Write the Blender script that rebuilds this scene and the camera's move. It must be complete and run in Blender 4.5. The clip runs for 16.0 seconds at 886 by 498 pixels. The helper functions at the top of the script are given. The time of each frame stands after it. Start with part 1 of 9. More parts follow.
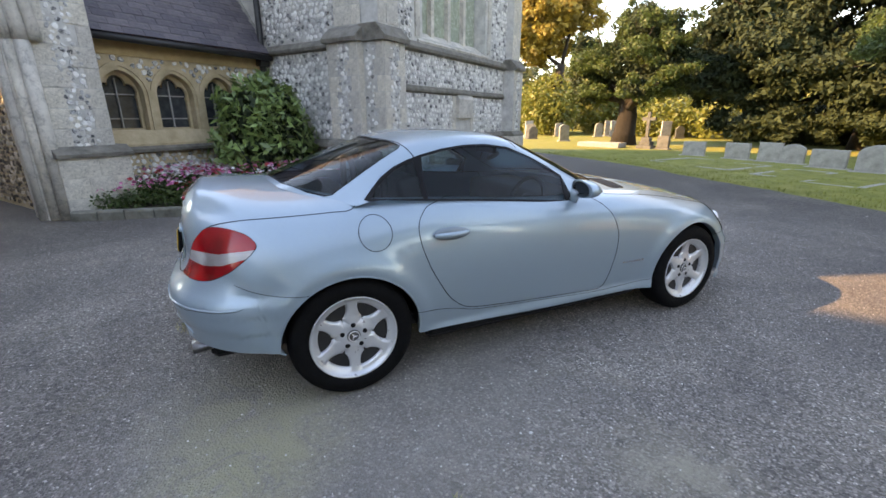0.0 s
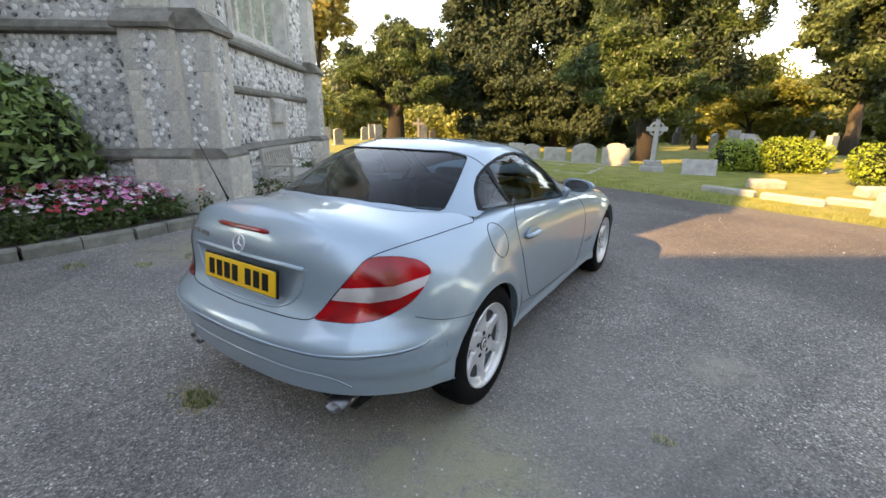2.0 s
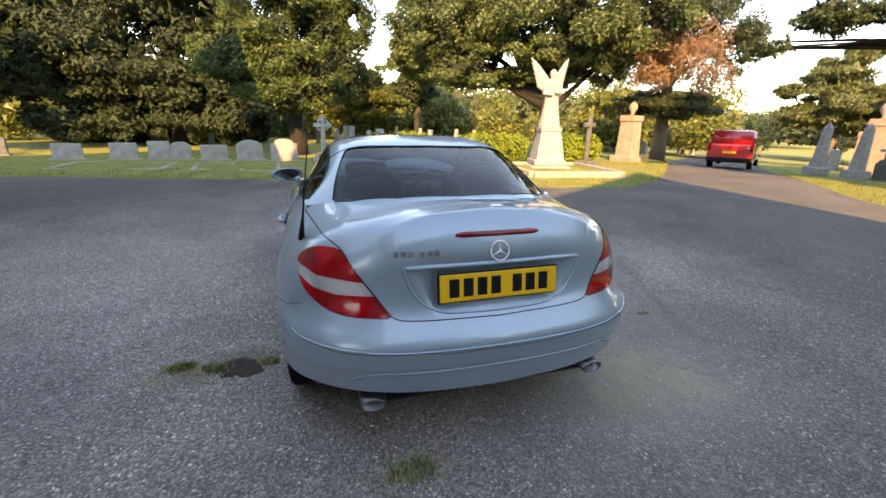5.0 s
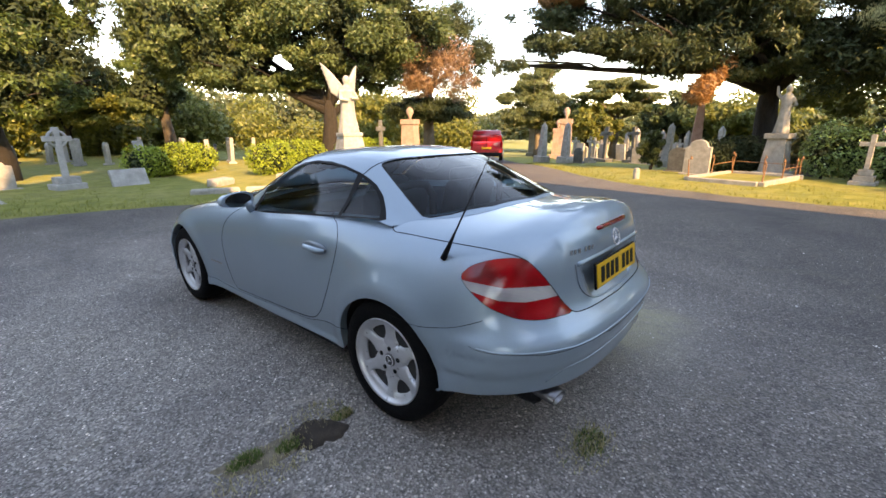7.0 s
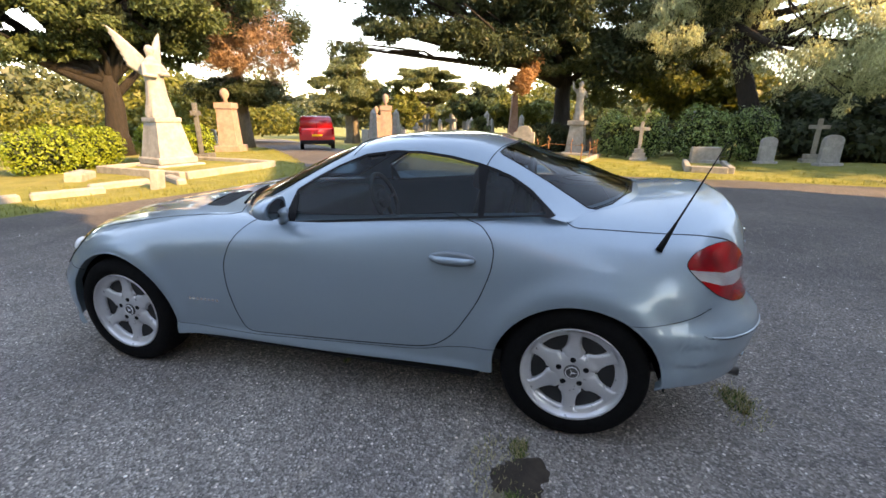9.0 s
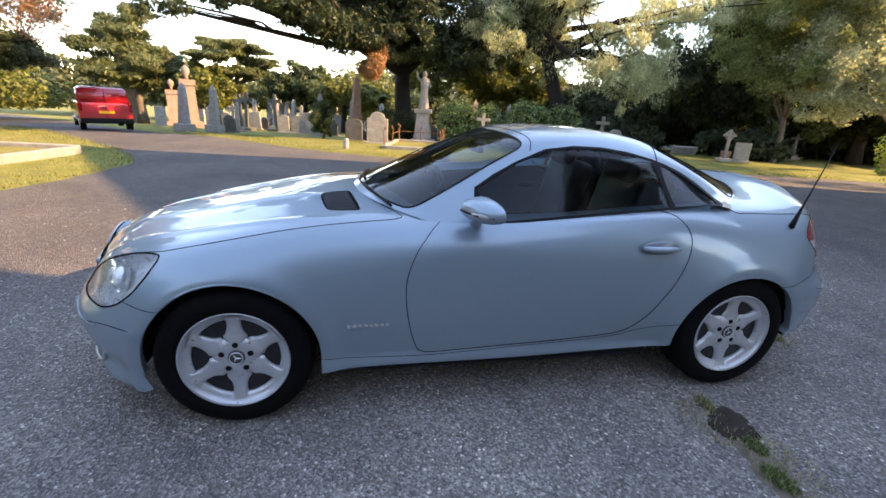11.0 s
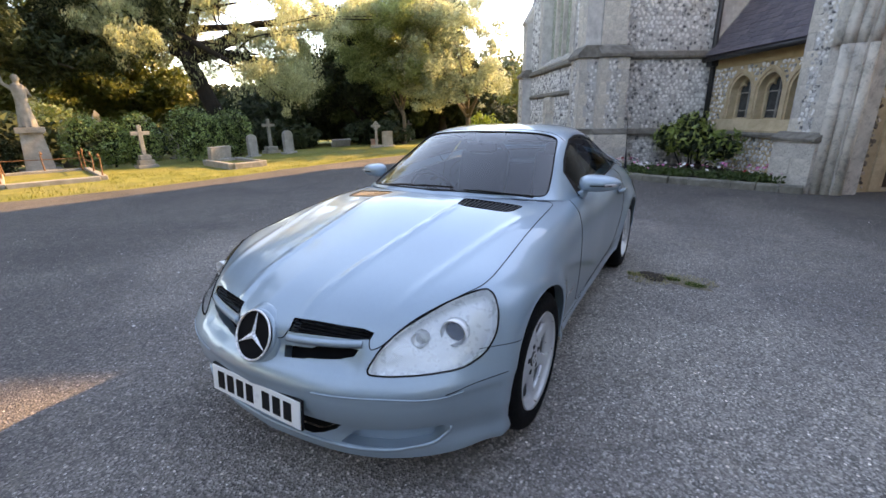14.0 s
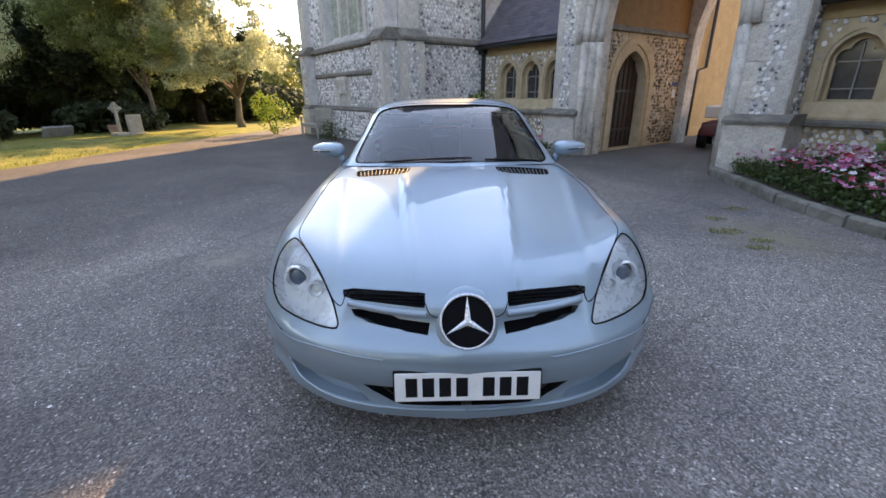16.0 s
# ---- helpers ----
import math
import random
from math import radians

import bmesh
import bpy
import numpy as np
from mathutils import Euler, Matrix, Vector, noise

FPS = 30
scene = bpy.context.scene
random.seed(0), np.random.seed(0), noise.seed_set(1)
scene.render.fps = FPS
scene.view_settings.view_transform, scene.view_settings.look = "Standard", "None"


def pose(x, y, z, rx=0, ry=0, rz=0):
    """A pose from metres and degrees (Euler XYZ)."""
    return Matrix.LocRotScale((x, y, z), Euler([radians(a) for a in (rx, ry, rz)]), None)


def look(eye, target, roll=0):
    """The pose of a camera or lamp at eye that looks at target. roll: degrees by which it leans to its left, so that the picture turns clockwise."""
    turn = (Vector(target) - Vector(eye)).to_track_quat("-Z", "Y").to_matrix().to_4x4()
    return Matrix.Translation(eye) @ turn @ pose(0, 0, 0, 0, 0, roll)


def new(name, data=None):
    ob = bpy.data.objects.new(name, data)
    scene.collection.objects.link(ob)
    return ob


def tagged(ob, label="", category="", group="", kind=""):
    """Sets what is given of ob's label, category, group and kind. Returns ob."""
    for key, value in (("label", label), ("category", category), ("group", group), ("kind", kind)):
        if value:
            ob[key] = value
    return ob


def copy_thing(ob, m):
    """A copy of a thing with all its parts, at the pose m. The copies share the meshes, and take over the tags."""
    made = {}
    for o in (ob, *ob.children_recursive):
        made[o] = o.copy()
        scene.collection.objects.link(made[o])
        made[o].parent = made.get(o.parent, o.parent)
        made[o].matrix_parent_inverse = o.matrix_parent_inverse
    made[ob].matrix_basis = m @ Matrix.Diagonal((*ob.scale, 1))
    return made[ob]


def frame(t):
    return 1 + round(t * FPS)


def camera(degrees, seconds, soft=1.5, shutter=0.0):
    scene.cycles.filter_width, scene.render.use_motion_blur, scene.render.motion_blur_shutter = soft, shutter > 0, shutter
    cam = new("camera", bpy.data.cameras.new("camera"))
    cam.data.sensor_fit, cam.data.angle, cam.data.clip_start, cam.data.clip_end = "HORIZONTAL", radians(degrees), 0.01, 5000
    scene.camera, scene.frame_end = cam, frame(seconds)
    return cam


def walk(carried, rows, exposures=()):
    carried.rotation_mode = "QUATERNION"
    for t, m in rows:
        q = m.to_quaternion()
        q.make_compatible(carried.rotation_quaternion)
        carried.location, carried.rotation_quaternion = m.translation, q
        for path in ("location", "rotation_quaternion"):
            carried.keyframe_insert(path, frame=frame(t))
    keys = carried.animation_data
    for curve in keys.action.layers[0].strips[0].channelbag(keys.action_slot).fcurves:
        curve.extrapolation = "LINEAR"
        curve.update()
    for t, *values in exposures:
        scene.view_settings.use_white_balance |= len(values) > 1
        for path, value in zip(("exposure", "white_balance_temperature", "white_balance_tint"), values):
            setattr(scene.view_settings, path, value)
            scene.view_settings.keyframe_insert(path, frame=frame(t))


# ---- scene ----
PATH = [
    (0, (2.777, -1.608, 1.371), (1.04, -0.812, 0.779), -0.1),
    (0.5, (2.544, -1.972, 1.38), (0.919, -0.969, 0.786), -0.7),
    (1, (2.333, -2.355, 1.401), (0.87, -1.135, 0.791), -1.5),
    (1.5, (2.033, -2.666, 1.41), (0.724, -1.269, 0.829), -0.2),
    (2, (1.719, -2.977, 1.411), (0.684, -1.366, 0.835), 0.5),
    (2.5, (1.369, -3.19, 1.393), (0.577, -1.449, 0.809), -0.2),
    (3, (0.978, -3.363, 1.393), (0.464, -1.519, 0.812), 0.7),
    (3.5, (0.567, -3.533, 1.405), (0.342, -1.639, 0.802), 1.0),
    (4, (0.147, -3.531, 1.396), (0.163, -1.627, 0.782), 0.0),
    (4.2, (-0.03, -3.521, 1.392), (0.122, -1.619, 0.792), 0.6),
    (6.3, (-1.673, -3.043, 1.38), (-0.537, -1.492, 0.83), -0.4),
    (6.5, (-1.779, -2.924, 1.386), (-0.552, -1.441, 0.84), -0.4),
    (7, (-2.081, -2.622, 1.398), (-0.617, -1.371, 0.858), -0.3),
    (7.5, (-2.285, -2.274, 1.382), (-0.672, -1.23, 0.83), -0.7),
    (8, (-2.42, -1.875, 1.384), (-0.716, -0.996, 0.814), -0.8),
    (8.5, (-2.533, -1.479, 1.39), (-0.749, -0.79, 0.806), -0.4),
    (9, (-2.541, -1.076, 1.379), (-0.693, -0.596, 0.783), 0.2),
    (9.2, (-2.563, -0.914, 1.376), (-0.697, -0.518, 0.775), 0.4),
    (11.3, (-2.499, 0.928, 1.362), (-0.674, 0.405, 0.733), 2.1),
    (11.5, (-2.445, 1.07, 1.358), (-0.65, 0.451, 0.731), 1.0),
    (12, (-2.383, 1.537, 1.387), (-0.712, 0.635, 0.758), 1.0),
    (12.5, (-2.193, 1.909, 1.376), (-0.654, 0.799, 0.745), 0.1),
    (13, (-1.978, 2.296, 1.393), (-0.581, 0.999, 0.788), -1.0),
    (13.5, (-1.699, 2.614, 1.375), (-0.486, 1.14, 0.78), -1.4),
    (14, (-1.362, 2.867, 1.374), (-0.382, 1.23, 0.773), -1.0),
    (14.2, (-1.226, 2.999, 1.376), (-0.36, 1.303, 0.765), -0.6),
    (14.5, (-1.028, 3.107, 1.363), (-0.318, 1.349, 0.726), -0.1),
    (15, (-0.651, 3.198, 1.352), (-0.2, 1.364, 0.693), -0.1),
    (15.5, (-0.292, 3.297, 1.353), (-0.119, 1.423, 0.677), -0.3),
    (16, (0.105, 3.296, 1.334), (0.073, 1.417, 0.648), -0.5),
]
cam = camera(92.2, 16.0, soft=1.6)
walk(cam, [(t, look(eye, target, roll)) for t, eye, target, roll in PATH], exposures=[(0.0, 2.73, 9600, 20), (1.5, 2.85, 10400, 19), (3.5, 2.57, 10000, 18), (6.8, 2.62, 9300, 20), (8.7, 2.64, 9500, 20), (11.5, 2.54, 7900, 22), (13.5, 2.58, 8700, 22), (15.0, 2.60, 9000, 21), (16.0, 2.55, 8700, 22)])


# ---- world and sun ----
SUN_WAY = Vector((0.60, 1.68, -1.0)).normalized()
world = bpy.data.worlds.new("daylight")
scene.world = world
world.use_nodes = True
wn = world.node_tree
sky = wn.nodes.new("ShaderNodeTexSky")
sky.sky_type = "NISHITA"
sky.sun_disc = False
sky.sun_elevation = math.asin(-SUN_WAY.z)
sky.sun_rotation = math.atan2(-SUN_WAY.x, -SUN_WAY.y)
sky.air_density, sky.dust_density, sky.ozone_density = 1.0, 0.05, 1.0
wn.nodes["Background"].inputs["Strength"].default_value = 0.15
wn.links.new(sky.outputs["Color"], wn.nodes["Background"].inputs["Color"])
sun = new("sun", bpy.data.lights.new("sun", "SUN"))
sun.data.energy, sun.data.angle, sun.data.color = 2.7, radians(0.6), (1.0, 0.72, 0.40)
sun.matrix_world = look((0, 0, 30), Vector((0, 0, 30)) + SUN_WAY)


# ---- materials ----
def rgba(c):
    return (c[0], c[1], c[2], 1.0)


class Mat:
    """A small builder for procedural node materials."""

    def __init__(self, name):
        self.m = bpy.data.materials.new(name)
        self.m.use_nodes = True
        self.t = self.m.node_tree
        self.b = self.t.nodes["Principled BSDF"]
        self.co = self.t.nodes.new("ShaderNodeTexCoord").outputs["Object"]

    def node(self, kind, **values):
        n = self.t.nodes.new(kind)
        for k, v in values.items():
            n.inputs[k.replace("_", " ")].default_value = v
        return n

    def noise(self, scale, detail=4.0, rough=0.6, warp=0.0, vec=None):
        n = self.node("ShaderNodeTexNoise", Scale=scale, Detail=detail, Roughness=rough, Distortion=warp)
        self.t.links.new(vec or self.co, n.inputs["Vector"])
        return n.outputs["Fac"]

    def cells(self, scale, out="Distance", feature="F1"):
        n = self.node("ShaderNodeTexVoronoi", Scale=scale)
        n.feature = feature
        self.t.links.new(self.co, n.inputs["Vector"])
        return n.outputs[out]

    def ramp(self, fac, *stops):
        n = self.t.nodes.new("ShaderNodeValToRGB")
        e = n.color_ramp.elements
        while len(e) < len(stops):
            e.new(0.5)
        for i, (p, c) in enumerate(stops):
            e[i].position, e[i].color = p, rgba(c if hasattr(c, "__len__") else (c, c, c))
        self.t.links.new(fac, n.inputs["Fac"])
        return n.outputs["Color"]

    def mix(self, fac, a, b, mode="MIX"):
        n = self.t.nodes.new("ShaderNodeMix")
        n.data_type, n.blend_type = "RGBA", mode
        for sock, v in ((n.inputs[0], fac), (n.inputs[6], a), (n.inputs[7], b)):
            if hasattr(v, "is_linked"):
                self.t.links.new(v, sock)
            else:
                sock.default_value = rgba(v) if hasattr(v, "__len__") else v
        return n.outputs[2]

    def random(self, island=False):
        if island:
            return self.t.nodes.new("ShaderNodeNewGeometry").outputs["Random Per Island"]
        return self.t.nodes.new("ShaderNodeObjectInfo").outputs["Random"]

    def set(self, name, v):
        if hasattr(v, "is_linked"):
            self.t.links.new(v, self.b.inputs[name])
        else:
            self.b.inputs[name].default_value = rgba(v) if hasattr(v, "__len__") else v
        return self

    def bump(self, height, strength=0.4, dist=0.01):
        n = self.node("ShaderNodeBump", Strength=strength, Distance=dist)
        self.t.links.new(height, n.inputs["Height"])
        self.t.links.new(n.outputs["Normal"], self.b.inputs["Normal"])
        return self


def simple(name, color, rough=0.5, metal=0.0, vary=0.15, scale=6.0, bump=0.0, coat=0.0):
    k = Mat(name)
    lo, hi = [c * (1 - vary) for c in color], [min(1, c * (1 + vary)) for c in color]
    n = k.noise(scale, 6, 0.65)
    k.set("Base Color", k.ramp(n, (0.3, lo), (0.7, hi))).set("Metallic", metal).set("Coat Weight", coat)
    r = k.ramp(k.noise(scale * 3.1, 3), (0.3, max(0.02, rough - 0.08)), (0.7, min(1, rough + 0.08)))
    k.set("Roughness", r)
    if bump:
        k.bump(k.noise(scale * 8, 5, 0.7), bump, 0.01)
    return k.m


def asphalt_material():
    k = Mat("asphalt")
    mid, big = k.noise(9, 5, 0.7), k.noise(0.55, 4, 0.6, 0.8)
    chips = k.t.nodes.new("ShaderNodeTexVoronoi")
    chips.inputs["Scale"].default_value = 108
    k.t.links.new(k.co, chips.inputs["Vector"])
    grit = k.ramp(chips.outputs["Color"], (0.15, 0.056), (0.45, 0.130), (0.72, 0.225), (0.90, 0.36), (0.97, 0.74))
    edge = k.ramp(chips.outputs["Distance"], (0.25, 1.0), (0.75, 0.72))
    c = k.mix(1.0, grit, edge, "MULTIPLY")
    # Larger pale stones show here and there between the chips.
    pebble = k.t.nodes.new("ShaderNodeTexVoronoi")
    pebble.inputs["Scale"].default_value = 46
    k.t.links.new(k.co, pebble.inputs["Vector"])
    rare = k.ramp(pebble.outputs["Color"], (0.80, 0.0), (0.90, 0.9))
    c = k.mix(k.mix(1.0, rare, k.ramp(pebble.outputs["Distance"], (0.28, 1.0), (0.42, 0.0)), "MULTIPLY"), c, (0.50, 0.48, 0.45))
    tone = k.ramp(big, (0.3, (0.58, 0.58, 0.61)), (0.7, (1.30, 1.27, 1.22)))
    c = k.mix(k.ramp(k.noise(3.1, 7, 0.8, 1.8), (0.57, 0.0), (0.70, 0.50)), c, (0.34, 0.32, 0.28))
    c = k.mix(1.0, c, tone, "MULTIPLY")
    c = k.mix(k.ramp(mid, (0.35, 0.0), (0.75, 0.40)), c, (0.20, 0.19, 0.18))
    # The yard is paler round the parking place and darkens outwards.
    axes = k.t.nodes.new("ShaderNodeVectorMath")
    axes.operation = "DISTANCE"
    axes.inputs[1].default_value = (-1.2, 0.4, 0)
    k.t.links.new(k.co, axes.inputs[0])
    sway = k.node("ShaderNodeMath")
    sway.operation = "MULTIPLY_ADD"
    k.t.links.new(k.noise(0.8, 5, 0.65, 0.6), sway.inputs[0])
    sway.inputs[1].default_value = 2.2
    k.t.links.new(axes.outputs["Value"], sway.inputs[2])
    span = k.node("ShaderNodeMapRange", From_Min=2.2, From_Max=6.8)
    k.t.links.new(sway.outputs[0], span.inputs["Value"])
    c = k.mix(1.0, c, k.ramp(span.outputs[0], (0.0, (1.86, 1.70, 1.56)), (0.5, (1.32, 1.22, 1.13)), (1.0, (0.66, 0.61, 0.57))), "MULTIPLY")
    c = k.mix(k.ramp(k.noise(1.3, 6, 0.75, 1.5), (0.58, 0.0), (0.78, 0.40)), c, (0.25, 0.22, 0.155))
    c = k.mix(k.ramp(k.noise(2.4, 5, 0.7, 2.5), (0.60, 0.0), (0.70, 0.30)), c, (0.07, 0.07, 0.075))
    # Fine brown dust worn smooth behind and beside the parking place.
    d = k.t.nodes.new("ShaderNodeVectorMath")
    d.operation = "DISTANCE"
    d.inputs[1].default_value = (0.9, -1.2, 0)
    k.t.links.new(k.co, d.inputs[0])
    edge = k.node("ShaderNodeMath")
    edge.operation = "MULTIPLY_ADD"
    k.t.links.new(k.noise(1.6, 7, 0.7, 1.2), edge.inputs[0])
    edge.inputs[1].default_value = 1.5
    k.t.links.new(d.outputs["Value"], edge.inputs[2])
    zone = k.node("ShaderNodeMapRange", From_Min=1.5, From_Max=2.2)
    k.t.links.new(edge.outputs[0], zone.inputs["Value"])
    c = k.mix(k.ramp(zone.outputs[0], (0.0, 0.55), (1.0, 0.0)), c, k.ramp(k.noise(4.0, 6, 0.7, 0.6), (0.3, (0.17, 0.155, 0.14)), (0.7, (0.27, 0.25, 0.225))))
    # A darker stretch in front of the parking place, and a paler one beside.
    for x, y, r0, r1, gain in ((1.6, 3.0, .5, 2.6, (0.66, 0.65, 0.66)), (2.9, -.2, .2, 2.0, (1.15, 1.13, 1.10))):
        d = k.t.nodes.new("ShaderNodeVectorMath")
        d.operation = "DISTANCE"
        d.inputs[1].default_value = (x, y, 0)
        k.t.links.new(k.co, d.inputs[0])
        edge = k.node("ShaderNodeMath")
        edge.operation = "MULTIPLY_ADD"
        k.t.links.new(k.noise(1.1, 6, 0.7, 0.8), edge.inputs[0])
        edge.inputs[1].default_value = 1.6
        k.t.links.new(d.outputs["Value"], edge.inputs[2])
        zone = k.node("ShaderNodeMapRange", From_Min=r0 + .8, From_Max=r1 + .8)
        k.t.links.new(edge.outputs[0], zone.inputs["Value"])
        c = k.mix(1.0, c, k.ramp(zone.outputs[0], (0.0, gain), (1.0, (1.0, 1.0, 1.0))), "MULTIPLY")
    # Old tar joints and two mossy stains of their own shape.
    for x, y, r, col in ((1.02, -1.64, 0.46, (0.33, 0.30, 0.195)), (1.22, -1.84, 0.42, (0.31, 0.285, 0.18)), (0.75, -1.80, 0.5, (0.28, 0.255, 0.18)), (-3.2, -0.6, 0.8, (0.27, 0.24, 0.15)), (1.9, -0.15, 0.35, (0.31, 0.28, 0.22))):
        d = k.t.nodes.new("ShaderNodeVectorMath")
        d.operation = "DISTANCE"
        d.inputs[1].default_value = (x, y, 0)
        k.t.links.new(k.co, d.inputs[0])
        spot = k.ramp(d.outputs["Value"], (0.0, 1.0), (r, 0.0))
        c = k.mix(k.mix(1.0, spot, k.ramp(k.noise(5.5, 6, 0.75, 1.0), (0.36, 0.0), (0.56, 0.95)), "MULTIPLY"), c, col)
    cracks = k.t.nodes.new("ShaderNodeTexVoronoi")
    cracks.feature = "DISTANCE_TO_EDGE"
    cracks.inputs["Scale"].default_value = 0.33
    warp = k.mix(0.12, k.co, k.node("ShaderNodeTexNoise", Scale=2.0, Detail=4.0).outputs["Color"])
    k.t.links.new(warp, cracks.inputs["Vector"])
    c = k.mix(k.mix(1.0, k.ramp(cracks.outputs["Distance"], (0.0, 1.0), (0.012, 0.0)), k.ramp(k.noise(0.7, 3), (0.45, 0.0), (0.6, 0.25)), "MULTIPLY"), c, (0.05, 0.048, 0.045))
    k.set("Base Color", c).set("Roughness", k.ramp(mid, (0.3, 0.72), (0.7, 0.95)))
    k.bump(chips.outputs["Distance"], 0.8, 0.011)
    return k.m


def grass_ground_material():
    k = Mat("mown_grass_ground")
    c = k.ramp(k.noise(2.2, 6, 0.7), (0.25, (0.085, 0.105, 0.016)), (0.5, (0.175, 0.185, 0.030)), (0.75, (0.29, 0.26, 0.065)))
    c = k.mix(k.ramp(k.noise(0.35, 5, 0.6), (0.45, 0.0), (0.7, 0.40)), c, (0.27, 0.22, 0.10))
    k.set("Base Color", c).set("Roughness", 0.95)
    k.bump(k.noise(60, 4, 0.8), 0.8, 0.02)
    return k.m


def limestone_material():
    k = Mat("weathered_limestone")
    c = k.ramp(k.noise(3.0, 7, 0.7, 0.5), (0.25, (0.50, 0.47, 0.41)), (0.55, (0.70, 0.66, 0.59)), (0.8, (0.82, 0.78, 0.70)))
    c = k.mix(k.ramp(k.noise(1.1, 8, 0.75, 0.8), (0.47, 0.0), (0.68, 0.55)), c, (0.26, 0.255, 0.24))
    c = k.mix(0.6, c, k.ramp(k.random(), (0.0, (0.72, 0.72, 0.74)), (1.0, (1.1, 1.06, 1.0))), "MULTIPLY")
    k.set("Base Color", c).set("Roughness", 0.9)
    c = k.mix(k.ramp(k.noise(7.5, 8, 0.8, 0.4), (0.50, 0.0), (0.62, 0.50)), c, (0.15, 0.145, 0.13))
    k.set("Base Color", c)
    k.bump(k.noise(14, 9, 0.8), 0.75, 0.025)
    return k.m


def mortar_material(name="lime_mortar", a=(0.37, 0.36, 0.34), b=(0.65, 0.635, 0.60)):
    k = Mat(name)
    k.set("Base Color", k.ramp(k.noise(5, 7, 0.7), (0.3, a), (0.7, b))).set("Roughness", 0.95)
    k.bump(k.noise(45, 5, 0.75), 0.6, 0.012)
    return k.m


def flint_material():
    k = Mat("knapped_flint")
    c = k.ramp(k.random(True), (0.0, (0.030, 0.032, 0.038)), (0.15, (0.085, 0.087, 0.095)), (0.30, (0.40, 0.395, 0.39)), (0.60, (0.77, 0.755, 0.73)), (1.0, (0.92, 0.90, 0.87)))
    c = k.mix(k.ramp(k.noise(26, 5, 0.7), (0.46, 0.0), (0.62, 0.75)), c, (0.80, 0.785, 0.75))
    k.set("Base Color", c).set("Roughness", 0.55)
    k.bump(k.noise(60, 3, 0.7), 0.3, 0.006)
    return k.m


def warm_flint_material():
    # Darker and browner than the flint outside.
    k = Mat("brown_passage_flint")
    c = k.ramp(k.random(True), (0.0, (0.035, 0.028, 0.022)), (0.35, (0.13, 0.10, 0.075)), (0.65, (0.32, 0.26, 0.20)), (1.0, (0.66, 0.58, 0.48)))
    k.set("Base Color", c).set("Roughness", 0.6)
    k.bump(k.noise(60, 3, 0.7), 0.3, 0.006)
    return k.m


def flint_piece_material():
    k = Mat("knapped_flint_piece")
    c = k.ramp(k.random(), (0.0, (0.030, 0.032, 0.038)), (0.15, (0.085, 0.087, 0.095)), (0.30, (0.40, 0.395, 0.39)), (0.60, (0.77, 0.755, 0.73)), (1.0, (0.92, 0.90, 0.87)))
    c = k.mix(k.ramp(k.noise(26, 5, 0.7), (0.46, 0.0), (0.62, 0.75)), c, (0.80, 0.785, 0.75))
    k.set("Base Color", c).set("Roughness", 0.55)
    k.bump(k.noise(60, 3, 0.7), 0.3, 0.006)
    return k.m


def leaf_material(name, dark, light, rough=0.5, trans=0.30, sheer=1.0):
    k = Mat(name)
    c = k.ramp(k.random(True), (0.0, dark), (0.55, [(a + b) / 2 for a, b in zip(dark, light)]), (1.0, light))
    c = k.mix(k.ramp(k.noise(0.6, 3, 0.6), (0.35, 0.0), (0.75, 0.5)), c, [min(1, v * 1.25) for v in light])
    k.set("Base Color", c).set("Roughness", rough)
    t = k.t.nodes.new("ShaderNodeBsdfTranslucent")
    mixer = k.t.nodes.new("ShaderNodeMixShader")
    mixer.inputs[0].default_value = trans
    k.t.links.new(k.mix(1.0, c, (sheer, sheer, sheer * .92), "MULTIPLY") if sheer != 1.0 else c, t.inputs["Color"])
    k.t.links.new(k.b.outputs["BSDF"], mixer.inputs[1])
    k.t.links.new(t.outputs["BSDF"], mixer.inputs[2])
    k.t.links.new(mixer.outputs["Shader"], k.t.nodes["Material Output"].inputs["Surface"])
    return k.m


def glass_material(name, tint=(0.8, 0.85, 0.85), ior=1.5, rough=0.0):
    k = Mat(name)
    clear = k.t.nodes.new("ShaderNodeBsdfTransparent")
    clear.inputs["Color"].default_value = rgba(tint)
    gloss = k.t.nodes.new("ShaderNodeBsdfGlossy")
    gloss.inputs["Roughness"].default_value = rough
    fres = k.node("ShaderNodeFresnel", IOR=ior)
    mixer = k.t.nodes.new("ShaderNodeMixShader")
    k.t.links.new(fres.outputs["Fac"], mixer.inputs[0])
    k.t.links.new(clear.outputs["BSDF"], mixer.inputs[1])
    k.t.links.new(gloss.outputs["BSDF"], mixer.inputs[2])
    k.t.links.new(mixer.outputs["Shader"], k.t.nodes["Material Output"].inputs["Surface"])
    return k.m


def slate_material():
    k = Mat("roof_slate")
    c = k.mix(0.75, k.ramp(k.noise(4, 6, 0.7), (0.3, (0.075, 0.070, 0.085)), (0.7, (0.135, 0.125, 0.14))), k.ramp(k.random(), (0.0, (0.6, 0.6, 0.65)), (1.0, (1.3, 1.2, 1.15))), "MULTIPLY")
    c = k.mix(k.ramp(k.noise(1.7, 6, 0.7), (0.6, 0.0), (0.75, 0.35)), c, (0.16, 0.16, 0.11))
    k.set("Base Color", c).set("Roughness", 0.6)
    k.bump(k.noise(30, 4, 0.6), 0.25, 0.008)
    return k.m


